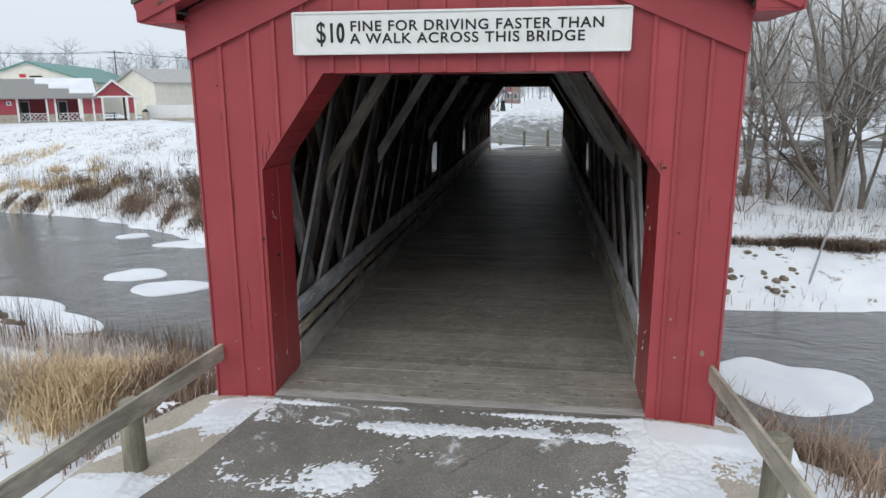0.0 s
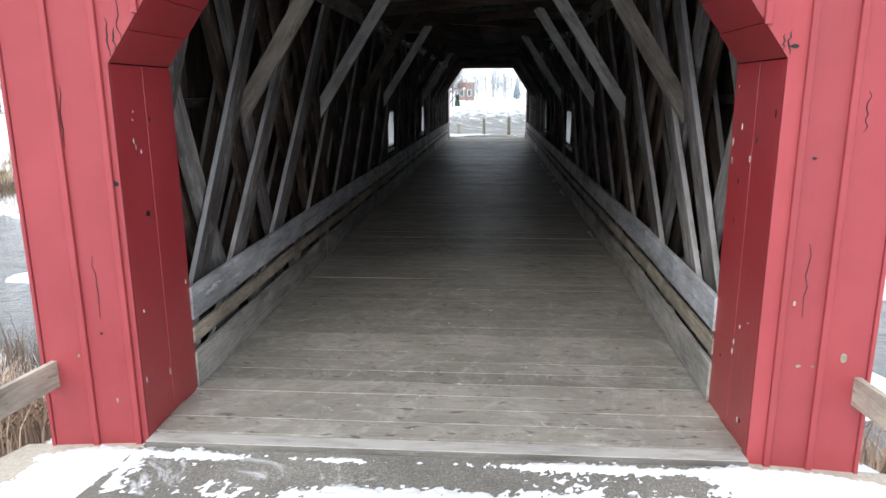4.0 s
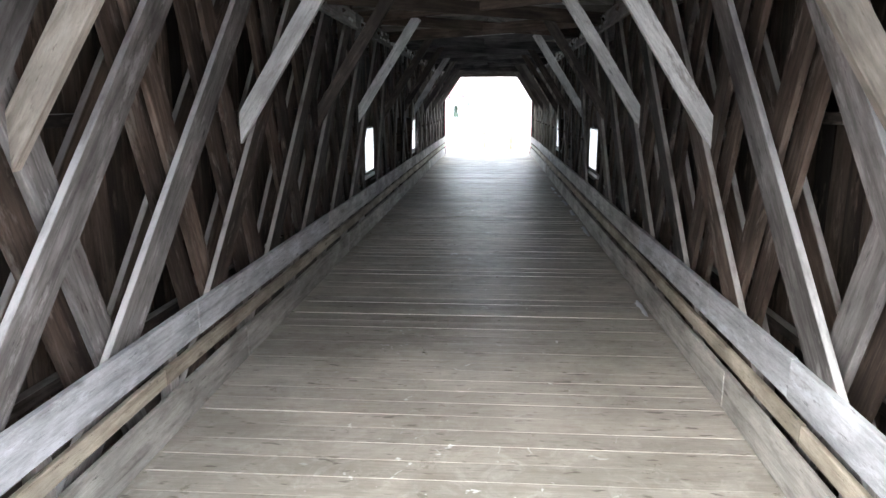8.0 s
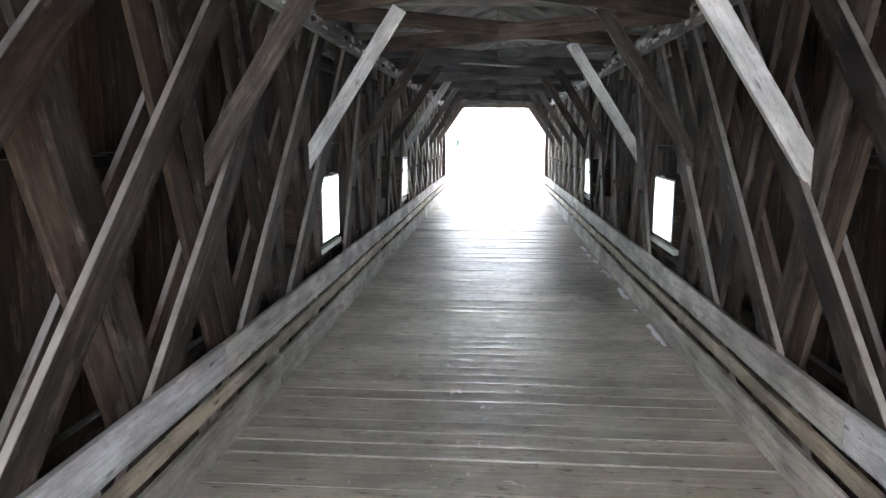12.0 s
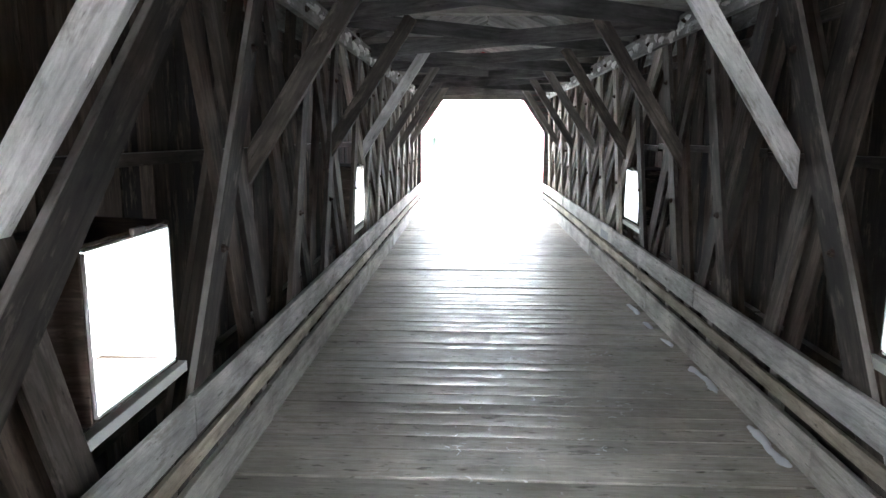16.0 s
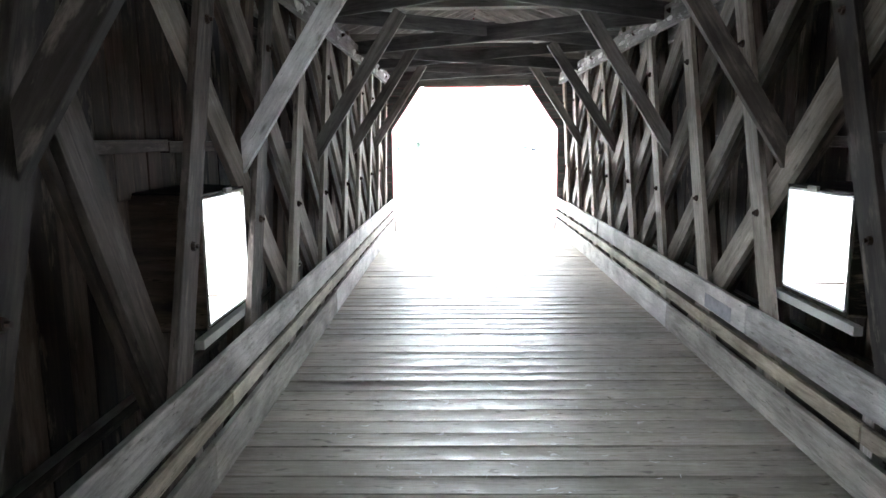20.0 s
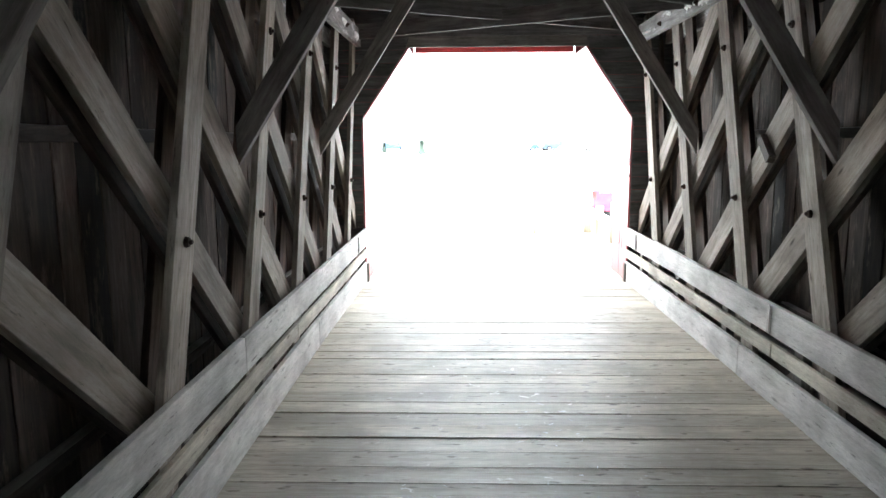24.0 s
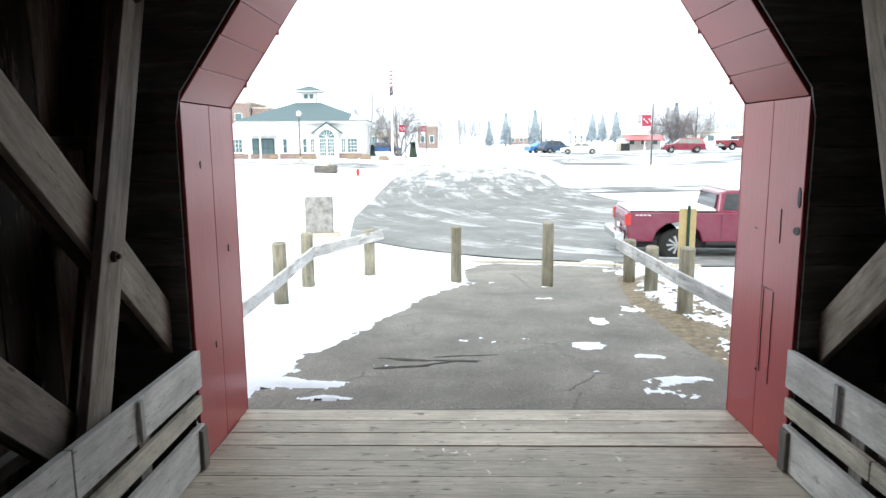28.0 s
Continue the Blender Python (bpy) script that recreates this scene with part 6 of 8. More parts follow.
far_sheet("road", [(-3.6, 50.5), (-1.5, 48.3), (1.2, 46.3), (5.0, 44.6), (60, 40.0), (60, 53), (20, 55.0), (9.8, 56.5), (6.8, 62), (5.4, 68), (5.8, 80), (6.8, 110), (7.0, 400), (-3.6, 400), (-4.2, 120), (-4.4, 70), (-4.3, 56)], 0.035, ROAD, "street with blown snow streaked over grey asphalt", "road")
far_sheet("verge", [(2.5, 35.5), (3.6, 35.5), (3.7, 40), (3.5, 43.8), (2.9, 44.3), (2.35, 41.5), (2.3, 38.5)], 0.024, SNOW_GRASS_THICK, "trodden brown grass beside the path", "verge")
far_sheet("lane", [(5.6, 64.2), (12, 65.0), (40, 66.5), (40, 69.5), (12, 67.8), (5.6, 67.0)], 0.034, CAR_PARK, "snow-streaked lane into the car park", "lane")
far_sheet("car_park", [(8.5, 88), (60, 74), (70, 140), (9.5, 130)], 0.03, CAR_PARK, "snow-streaked asphalt car park", "car park")
far_sheet("side_street", [(-60, 82), (-8, 83), (-5, 86), (-5, 91), (-60, 91)], 0.03, CAR_PARK, "snowy side street before the bank building", "street")


def kerb():
    bm = bmesh.new()
    pts = [(0.1, 45.3), (1.6, 45.15), (3.2, 44.45), (5.0, 44.3)]
    for (a, b), (c, d) in zip(pts, pts[1:]):
        y = Vector((a, b, town(a, b) + 0.04)), Vector((c, d, town(c, d) + 0.04))
        n = Vector((-(d - b), c - a, 0)).normalized() * 0.08
        vs = [bm.verts.new(p) for p in (y[0] - n, y[1] - n, y[1] + n, y[0] + n)]
        up = [bm.verts.new(v.co + Vector((0, 0, 0.05))) for v in vs]
        bm.faces.new(up)
        for i in range(4):
            bm.faces.new((vs[i], vs[(i + 1) % 4], up[(i + 1) % 4], up[i]))
    tagged(part("kerb", bm, CONCRETE), "pale concrete kerb at the road's edge", "kerb", kind="structure")


kerb()

def far_amount(x, y):
    f = fbm(x * 0.9, y * 0.7, 9.0, 6) + 0.5 * noise.noise(Vector((x * 9, y * 6, 4))) + 0.35 * noise.noise(Vector((x * 19, y * 13, 6)))
    edge = interp(y, [(35.4, -2.3), (36.0, -2.2), (38.3, -1.45), (40, -0.9), (41.9, -0.2), (44, 0.0), (45.2, 0.35)])
    a = -0.95 + 0.85 * f + 2.4 * smooth((edge - x + 0.35) / 0.9)
    a += 1.5 * smooth((x - 2.55) / 0.5) * (0.55 + 1.3 * f)
    a += 1.3 * bell(x, y, -1.75, 36.15, 0.55, 0.13) + 1.0 * bell(x, y, -1.4, 35.72, 0.35, 0.06)
    a += 1.3 * bell(x, y, 1.35, 37.55, 0.2, 0.22) + 1.3 * bell(x, y, 1.95, 37.1, 0.38, 0.13) + 1.2 * bell(x, y, 2.1, 36.3, 0.34, 0.12) + 1.0 * bell(x, y, 1.3, 36.55, 0.16, 0.1) + 1.0 * bell(x, y, 1.2, 40.5, 0.22, 0.08)
    a += 0.9 * bell(x, y, 1.7, 38.9, 0.12, 0.3) + 1.2 * bell(x, y, 1.38, 41.6, 0.2, 0.1) + 1.2 * bell(x, y, 2.5, 39.6, 0.3, 0.6) + 1.0 * bell(x, y, 0.6, 45.1, 0.8, 0.12)
    # trodden strip at the edge of the path, where the grass shows
    a -= 1.15 * (0.7 + 0.5 * f) * math.exp(-((x - 2.62 + 0.12 * math.sin(1.7 * y)) / 0.3) ** 2) * smooth((y - 36.6) / 0.8) * smooth((43.6 - y) / 0.8)
    return a


for k, (x, y, rx, ry) in enumerate(((-0.55, 36.95, 0.42, 0.05), (-0.85, 36.7, 0.2, 0.04), (-0.2, 37.12, 0.22, 0.03), (-0.5, 36.8, 0.3, 0.02))):
    bm = bmesh.new()
    blob(bm, x, y, rx, ry, lambda u, v: town(u, v) + 0.026, lambda u, v: town(u, v) + 0.0335, 90 + k, 0.9, 0.15 * k - 0.1, 44)
    bmesh.ops.triangulate(bm, faces=[f for f in bm.faces if len(f.verts) > 4])
    tagged(part("broken_asphalt", bm, BROKEN), "dark broken patch in the asphalt path", "patch", "broken patches in the path", kind="structure")

snow_layer(-5.5, 4.6, 35.55, 45.6, 0.035, lambda x, y: town(x, y) + 0.032, far_amount, "snow lying over the sides of the path", 0.03)

for x, y in ((-0.26, 42.05), (1.37, 41.65)):
    b = round_post("bollard", None, x, y, town(x, y), 1.07 if x < 0 else 1.17, 0.1)
    tagged(b, "weathered round wooden bollard standing in the path", "bollard", "bollards across the path")
zt = lambda x, y: town(x, y)
roadside_rail("pale weathered rail on round wooden posts beside the path", [(-2.95, 39.9, zt(0, 39.9) + 0.02, 1.0), (-2.86, 41.4, zt(0, 41.4), 1.02), (-1.97, 42.9, zt(0, 42.9), 0.98)],
              [((-2.9, 35.8, 0.3), (-2.86, 38.2, 0.32), (1, 0, 0)), ((-2.86, 38.2, 0.32), (-2.74, 41.35, 0.45), (1, 0, 0)), ((-2.74, 41.35, 0.45), (-1.72, 43.1, 0.52), (0.8, -0.6, 0))], 0.19)
roadside_rail("pale weathered rail on round wooden posts beside the path", [(3.07, 39.4, zt(0, 39.4), 0.98), (3.05, 41.1, zt(0, 41.1), 0.8), (2.95, 42.2, zt(0, 42.2), 0.8)],
              [((3.26, 35.8, 0.34), (2.91, 39.3, 0.4), (-1, 0, 0)), ((2.91, 39.3, 0.4), (2.76, 42.36, 0.42), (-1, 0, 0))], 0.2)


def marker():
    """A yellow marker on a green steel post behind the rail."""
    m = thing("marker_post", "yellow marker board on a dark green steel post", "marker", at=(3.3, 40.1, town(3, 40.1)))
    bm = bmesh.new()
    box(bm, (-0.02, -0.015, -0.1), (0.02, 0.015, 1.55), 0.003)
    part("post", bm, plain("green_steel", (0.02, 0.06, 0.04), 0.5), m)
    bm = bmesh.new()
    box(bm, (-0.14, 0.018, 0.75), (0.12, 0.03, 1.5), 0.004)
    part("board", bm, plain("faded_yellow", (0.5, 0.4, 0.2), 0.5), m)


marker()


def stone_marker():
    m = thing("stone_monument", "grey lichen-spotted stone monument standing in the snow", "monument", at=(-4.6, 51.0, ground_z(-4.6, 51.0)), rz=8)
    bm = bmesh.new()
    box(bm, (-0.45, -0.14, -0.1), (0.42, 0.14, 1.25), 0.04)
    for v in bm.verts:
        v.co += Vector((0.02, 0.02, 0.02)) * noise.noise(v.co * 3)
    part("slab", bm, ground_mat("granite", [(0.3, (0.16, 0.155, 0.145)), (0.7, (0.36, 0.35, 0.33))], 5.0, 30.0), m)
    bm = bmesh.new()
    box(bm, (-0.6, -0.3, -0.1), (0.6, 0.3, 0.12), 0.03)
    part("base", bm, CONCRETE, m)


stone_marker()

# ---- vehicles ----
GLASS = gloss("dark_glass", (0.015, 0.02, 0.024), 0.06)
TYRE = plain("tyre", (0.02, 0.02, 0.02), 0.85)
RIM = plain("alloy", (0.45, 0.46, 0.47), 0.35, 0.8)
CHROME = plain("chrome", (0.6, 0.6, 0.6), 0.2, 1.0)
LAMP_RED = gloss("tail_lamp", (0.45, 0.01, 0.01))
LAMP_CLEAR = gloss("head_lamp", (0.6, 0.6, 0.58))
TRIM = plain("black_trim", (0.025, 0.025, 0.027), 0.6)


def side_solid(outline, width, taper=0.0, zmid=None, bev=0.03):
    """A solid from a side outline (x, z), as wide as given, its upper part drawn in by taper."""
    bm = bmesh.new()
    prism(bm, outline, -width / 2, width / 2)
    if taper:
        top = max(p[1] for p in outline)
        for v in bm.verts:
            if v.co.z > zmid:
                v.co.y *= 1 - taper * (v.co.z - zmid) / (top - zmid)
    bmesh.ops.bevel(bm, geom=bm.edges[:], offset=bev, segments=2, affect="EDGES", profile=0.6, clamp_overlap=True)
    return bm


def arch(cx, r, z0, n=7):
    return [(cx + r * math.cos(math.pi * (1 - k / (n - 1))), z0 + r * math.sin(math.pi * (1 - k / (n - 1)))) for k in range(n)]


def add_wheel(car, x, y, r, w=0.24):
    bm = bmesh.new()
    cyl(bm, (0, -w / 2, 0), (0, w / 2, 0), r, r, 28)
    bmesh.ops.bevel(bm, geom=[e for e in bm.edges if len(e.link_faces) == 2 and abs(e.link_faces[0].normal.dot(e.link_faces[1].normal)) < 0.3], offset=0.04, segments=2, affect="EDGES")
    wheel = part("wheel", bm, TYRE, car)
    wheel.location = (x, y, r)
    s = 1 if y > 0 else -1
    bm = bmesh.new()
    cyl(bm, (0, s * (w / 2 - 0.02), 0), (0, s * (w / 2 + 0.008), 0), r * 0.62, r * 0.58, 24)
    rim = part("rim", bm, TRIM, wheel)
    bm = bmesh.new()
    for k in range(10):
        a = k * math.pi / 5
        u, v = math.cos(a), math.sin(a)
        p, q = Vector((u, 0, v)) * r * 0.08, Vector((u, 0, v)) * r * 0.6
        n = Vector((-v, 0, u)) * r * 0.045
        f = [bm.verts.new(c + Vector((0, s * (w / 2 + 0.014), 0))) for c in (p - n, q - n * 1.5, q + n * 1.5, p + n)]
        bm.faces.new(f)
    cyl(bm, (0, s * w / 2, 0), (0, s * (w / 2 + 0.02), 0), r * 0.16, r * 0.14, 10)
    part("spokes", bm, RIM, wheel, "bright alloy spokes")
    return wheel


def pane(name, car, pts, y, thick=0.012, mat=None):
    """A window in the side of a car: an outline in x and z on the plane y."""
    bm = bmesh.new()
    prism(bm, pts, y - thick / 2, y + thick / 2)
    return part(name, bm, mat or GLASS, car)


def pickup(at, rz, color, label, snow=True):
    """A crew-cab pickup: nose to +x, tail at x = 0."""
    truck = thing("pickup_truck", label, "truck", "parked vehicles", at=at, rz=rz)
    paint_mat = gloss("paint_" + "red", color)
    low, L, W = 0.48, 5.85, 2.0
    body = [(0.08, low + 0.02)] + arch(1.18, 0.55, low) + arch(4.75, 0.55, low) + [(5.8, low), (5.85, 0.75), (5.8, 1.05), (5.6, 1.22), (4.3, 1.27), (0.05, 1.29), (0.0, 1.1)]
    part("body", side_solid(body, W, bev=0.035), paint_mat, truck)
    cab = [(2.02, 1.26), (4.45, 1.26), (4.2, 1.4), (3.6, 1.81), (3.2, 1.86), (2.35, 1.86), (2.1, 1.8)]
    part("cab", side_solid(cab, W - 0.08, 0.16, 1.28, 0.05), paint_mat, truck)
    for s in (-1, 1):
        f = s * (W / 2 - 0.032)
        lean = 0.0
        for name, pts in (("rear_window", [(2.16, 1.35), (2.98, 1.35), (2.98, 1.76), (2.24, 1.76)]), ("front_window", [(3.1, 1.36), (4.05, 1.36), (3.62, 1.76), (3.1, 1.76)])):
            ob = pane(name, truck, pts, f)
            for v in ob.data.vertices:
                v.co.y *= 1 - 0.16 * (v.co.z - 1.28) / 0.63 * 0.98
        for x0, x1 in ((2.12, 3.03), (3.05, 4.2)):
            bm = bmesh.new()
            box(bm, (x0, s * W / 2 - 0.004, 0.56), (x0 + 0.012, s * W / 2 + 0.004, 1.25))
            part("door_seam", bm, TRIM, truck)
            bm = bmesh.new()
            box(bm, (x0 + 0.08, s * W / 2, 1.1), (x0 + 0.28, s * W / 2 + 0.035, 1.14), 0.01)
            part("door_handle", bm, paint_mat, truck)
        bm = bmesh.new()
        box(bm, (1.8, s * W / 2 - 0.05, 0.4), (4.15, s * W / 2 + 0.03, 0.5), 0.02)
        part("running_board", bm, TRIM, truck)
        bm = bmesh.new()
        box(bm, (-0.01, s * (W / 2 - 0.17), 0.92), (0.14, s * (W / 2 + 0.006), 1.24), 0.02)
        part("tail_lamp", bm, LAMP_RED, truck, "red tail lamp")
        bm = bmesh.new()
        box(bm, (5.55, s * (W / 2 - 0.35), 0.85), (5.83, s * (W / 2 + 0.004), 1.1), 0.03)
        part("head_lamp", bm, LAMP_CLEAR, truck)
        bm = bmesh.new()
        box(bm, (3.75, s * (W / 2), 1.33), (3.9, s * (W / 2 + 0.22), 1.52), 0.03)
        part("mirror", bm, TRIM, truck)
        bm = bmesh.new()
        box(bm, (0.1, s * (W / 2 - 0.07), 1.285), (2.0, s * (W / 2 - 0.01), 1.315), 0.008)
        part("bed_rail", bm, TRIM, truck)
        for k in range(4):
            bm = bmesh.new()
            box(bm, (0.22 + 0.09 * k, s * W / 2 - 0.002, 1.19), (0.29 + 0.09 * k, s * W / 2 + 0.004, 1.225))
            part("badge", bm, CHROME, truck)
    for x in (1.18, 4.75):
        for s in (-1, 1):
            add_wheel(truck, x, s * (W / 2 - 0.13), 0.41, 0.26)
    bm = bmesh.new()
    box(bm, (-0.22, -0.95, 0.5), (0.02, 0.95, 0.74), 0.04)
    part("rear_bumper", bm, CHROME, truck, "chrome rear bumper")
    bm = bmesh.new()
    box(bm, (5.75, -0.95, 0.45), (5.98, 0.95, 0.7), 0.05)
    part("front_bumper", bm, CHROME, truck)
    bm = bmesh.new()
    prism(bm, [(2.012, 1.34), (2.04, 1.34), (2.085, 1.74), (2.057, 1.74)], -0.74, 0.74)
    part("back_window", bm, GLASS, truck)
    bm = bmesh.new()
    box(bm, (-0.02, -0.15, 0.78), (0.004, 0.15, 0.9))
    part("number_plate", bm, WHITE, truck)
    bm = bmesh.new()
    box(bm, (0.3, -0.8, 0.3), (5.6, 0.8, 0.5))
    part("underside", bm, TRIM, truck)
    bm = bmesh.new()
    box(bm, (0.08, -0.93, 1.29), (2.02, 0.93, 1.37), 0.03)
    part("bed_cover", bm, SNOW if snow else TRIM, truck, "snow-covered bed cover")
    if snow:
        bm = bmesh.new()
        box(bm, (2.3, -0.76, 1.85), (3.25, 0.76, 1.88), 0.012)
        part("roof_snow", bm, SNOW, truck, "snow on the cab roof")
    return truck


def saloon(at, rz, color, name, label, kind="sedan"):
    """A parked car, nose to +x, tail at x = 0."""
    car = thing(name, label, "car", "parked vehicles", at=at, rz=rz)
    paint_mat = gloss("paint_" + name, color)
    tall = kind == "suv"
    L, W, belt, top = (4.7, 1.86, 1.05, 1.7) if tall else (4.9, 1.84, 0.92, 1.44)
    r = 0.36 if tall else 0.33
    low = 0.3 if tall else 0.22
    body = [(0.1, low + 0.1)] + arch(0.95, r + 0.07, low + 0.02) + arch(L - 0.95, r + 0.07, low + 0.02) + [(L - 0.05, low + 0.05), (L, 0.6), (L - 0.12, belt - 0.16), (L - 1.35, belt), (0.9, belt + 0.03), (0.1, belt), (0.0, 0.65)]
    part("body", side_solid(body, W, bev=0.05), paint_mat, car)
    if tall:
        cab = [(0.12, belt - 0.02), (L - 1.25, belt - 0.02), (L - 2.0, top - 0.06), (L - 2.6, top), (0.75, top), (0.35, top - 0.1)]
        wins = [[(0.5, belt + 0.05), (1.35, belt + 0.05), (1.35, top - 0.12), (0.8, top - 0.12)], [(1.45, belt + 0.05), (2.3, belt + 0.05), (2.3, top - 0.1), (1.45, top - 0.1)], [(2.4, belt + 0.05), (3.25, belt + 0.05), (2.75, top - 0.1), (2.4, top - 0.1)]]
    else:
        cab = [(0.75, belt - 0.02), (L - 1.25, belt - 0.02), (L - 2.15, top - 0.05), (2.2, top), (1.5, top - 0.06)]
        wins = [[(1.2, belt + 0.05), (2.25, belt + 0.05), (2.25, top - 0.1), (1.65, top - 0.11)], [(2.35, belt + 0.05), (3.4, belt + 0.05), (2.75, top - 0.1), (2.35, top - 0.1)]]
    part("cabin", side_solid(cab, W - 0.06, 0.24, belt, 0.05), paint_mat, car)
    for s in (-1, 1):
        for w in wins:
            ob = pane("side_window", car, w, s * (W / 2 - 0.024))
            for v in ob.data.vertices:
                v.co.y *= 1 - 0.24 * max(0, v.co.z - belt) / (top - belt) * 0.97
        for x0, x1, z0, m, nm in ((-0.005, 0.2, belt - 0.28, LAMP_RED, "tail_lamp"), (L - 0.35, L - 0.03, belt - 0.36, LAMP_CLEAR, "head_lamp")):
            bm = bmesh.new()
            box(bm, (x0, s * (W / 2 - 0.35), z0), (x1, s * (W / 2 - 0.02), z0 + 0.15), 0.03)
            part(nm, bm, m, car)
        bm = bmesh.new()
        box(bm, (L - 1.75, s * (W / 2 - 0.02), belt), (L - 1.6, s * (W / 2 + 0.16), belt + 0.13), 0.02)
        part("mirror", bm, paint_mat, car)
    bm = bmesh.new()
    prism(bm, [(L - 1.3, belt + 0.02), (L - 1.27, belt + 0.02), (L - 2.05, top - 0.08), (L - 2.09, top - 0.08)], -W * 0.36, W * 0.36)
    part("windscreen", bm, GLASS, car)
    for x in (0.95, L - 0.95):
        for s in (-1, 1):
            add_wheel(car, x, s * (W / 2 - 0.12), r, 0.22)
    for x0, x1 in ((-0.04, 0.12), (L - 0.14, L + 0.03)):
        bm = bmesh.new()
        box(bm, (x0, -W / 2 + 0.08, low + 0.05), (x1, W / 2 - 0.08, low + 0.3), 0.04)
        part("bumper", bm, TRIM if tall else paint_mat, car)
    return car


def on_town(x, y, lift=0.03):
    return (x, y, ground_z(x, y) + lift)


near_truck = pickup((3.93, 47.35, town(5, 47) + 0.035), -4, (0.15, 0.005, 0.034), "dark red crew-cab pickup truck with snow on its bed cover")
near_truck.scale = (1.07, 1.0, 0.91)
pickup(on_town(33.2, 119), 12, (0.16, 0.012, 0.025), "red pickup truck parked far off in the car park")
saloon(on_town(17.4, 116.6), 172, (0.55, 0.53, 0.47), "sedan", "pale beige four-door car parked on the snowy car park")
saloon(on_town(10.9, 124), 18, (0.03, 0.06, 0.11), "suv", "dark blue sport utility car parked beside the beige car", "suv")
saloon(on_town(9.3, 126.5), 25, (0.05, 0.22, 0.5), "hatchback", "bright blue car parked behind the others", "sedan")
saloon(on_town(28.0, 109.8), 172, (0.17, 0.01, 0.03), "suv", "dark red sport utility car parked before the shop", "suv")


# ---- buildings ----
def siding_mat(name, color, rows=7.0, rough=0.6):
    """Painted boards: fine shadow lines up the wall."""
    m, nt, bsdf = mat_base(name, rough, 0, 0.3)
    n = noise_tex(nt, coords(nt, (1, 1, 1)), 1.5, 5, 0.6)
    nt.links.new(ramp(nt, n, [(0.3, tuple(c * 0.9 for c in color)), (0.7, tuple(min(1, c * 1.06) for c in color))]), bsdf.inputs["Base Color"])
    wave = node(nt, "ShaderNodeTexWave", Scale=rows)
    wave.bands_direction = "Z"
    wave.wave_profile = "SAW"
    nt.links.new(coords(nt, (1, 1, 1)), wave.inputs["Vector"])
    bump(nt, bsdf, wave.outputs[1], 0.25, 0.02)
    return m


def brick_mat(name, a, b):
    m, nt, bsdf = mat_base(name, 0.85, 0, 0.2)
    br = node(nt, "ShaderNodeTexBrick", Scale=4.0)
    br.inputs["Color1"].default_value, br.inputs["Color2"].default_value, br.inputs["Mortar"].default_value = (*a, 1), (*b, 1), (0.35, 0.33, 0.31, 1)
    mp = node(nt, "ShaderNodeMapping", Rotation=(radians(90), 0, 0))
    tc = nt.nodes.new("ShaderNodeTexCoord")
    nt.links.new(tc.outputs["Object"], mp.inputs["Vector"])
    nt.links.new(mp.outputs[0], br.inputs["Vector"])
    nt.links.new(br.outputs[0], bsdf.inputs["Base Color"])
    return m


RED_WALL = siding_mat("red_siding", (0.35, 0.068, 0.085))
CREAM = siding_mat("cream_siding", (0.74, 0.71, 0.63), 3.0)
WHITE_WALL = siding_mat("white_siding", (0.75, 0.75, 0.73), 6.0)
GREY_ROOF = plain("grey_shingles", (0.27, 0.265, 0.26), 0.9, var=0.2, scale=12.0, bumps=0.3)
GREEN_ROOF = plain("green_metal_roof", (0.12, 0.27, 0.235), 0.5, var=0.1)
SLATE_ROOF = plain("blue_grey_roof", (0.1, 0.14, 0.15), 0.8, var=0.2, scale=12.0)
BRICK = brick_mat("brown_brick", (0.19, 0.125, 0.11), (0.25, 0.17, 0.15))
STONE = ground_mat("field_stone", [(0.3, (0.3, 0.27, 0.22)), (0.7, (0.5, 0.46, 0.39))], 3.0, 8.0)
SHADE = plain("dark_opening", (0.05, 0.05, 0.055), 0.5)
PANE = gloss("window_glass", (0.07, 0.13, 0.14), 0.08)


def slab(name, lo, hi, mat, parent, label="", bev=0.0):
    bm = bmesh.new()
    box(bm, lo, hi, bev)
    return part(name, bm, mat, parent, label)


def window_unit(house, x, y, z, w, h, cols=1, rows=1, frame_mat=None, face=-1):
    """A framed window in a wall that looks along -y: frame, pane and glazing bars."""
    fm = frame_mat or WHITE
    win = slab("window", (x - w / 2, y - 0.03, z), (x + w / 2, y + 0.05, z + h), fm, house)
    slab("pane", (x - w / 2 + 0.08, y - 0.04, z + 0.08), (x + w / 2 - 0.08, y - 0.032, z + h - 0.08), PANE, win)
    for i in range(1, cols):
        xx = x - w / 2 + 0.08 + (w - 0.16) * i / cols
        slab("glazing_bar", (xx - 0.02, y - 0.05, z + 0.08), (xx + 0.02, y - 0.042, z + h - 0.08), fm, win)
    for i in range(1, rows):
        zz = z + 0.08 + (h - 0.16) * i / rows
        slab("glazing_bar", (x - w / 2 + 0.08, y - 0.051, zz - 0.02), (x + w / 2 - 0.08, y - 0.0425, zz + 0.02), fm, win)
    return win


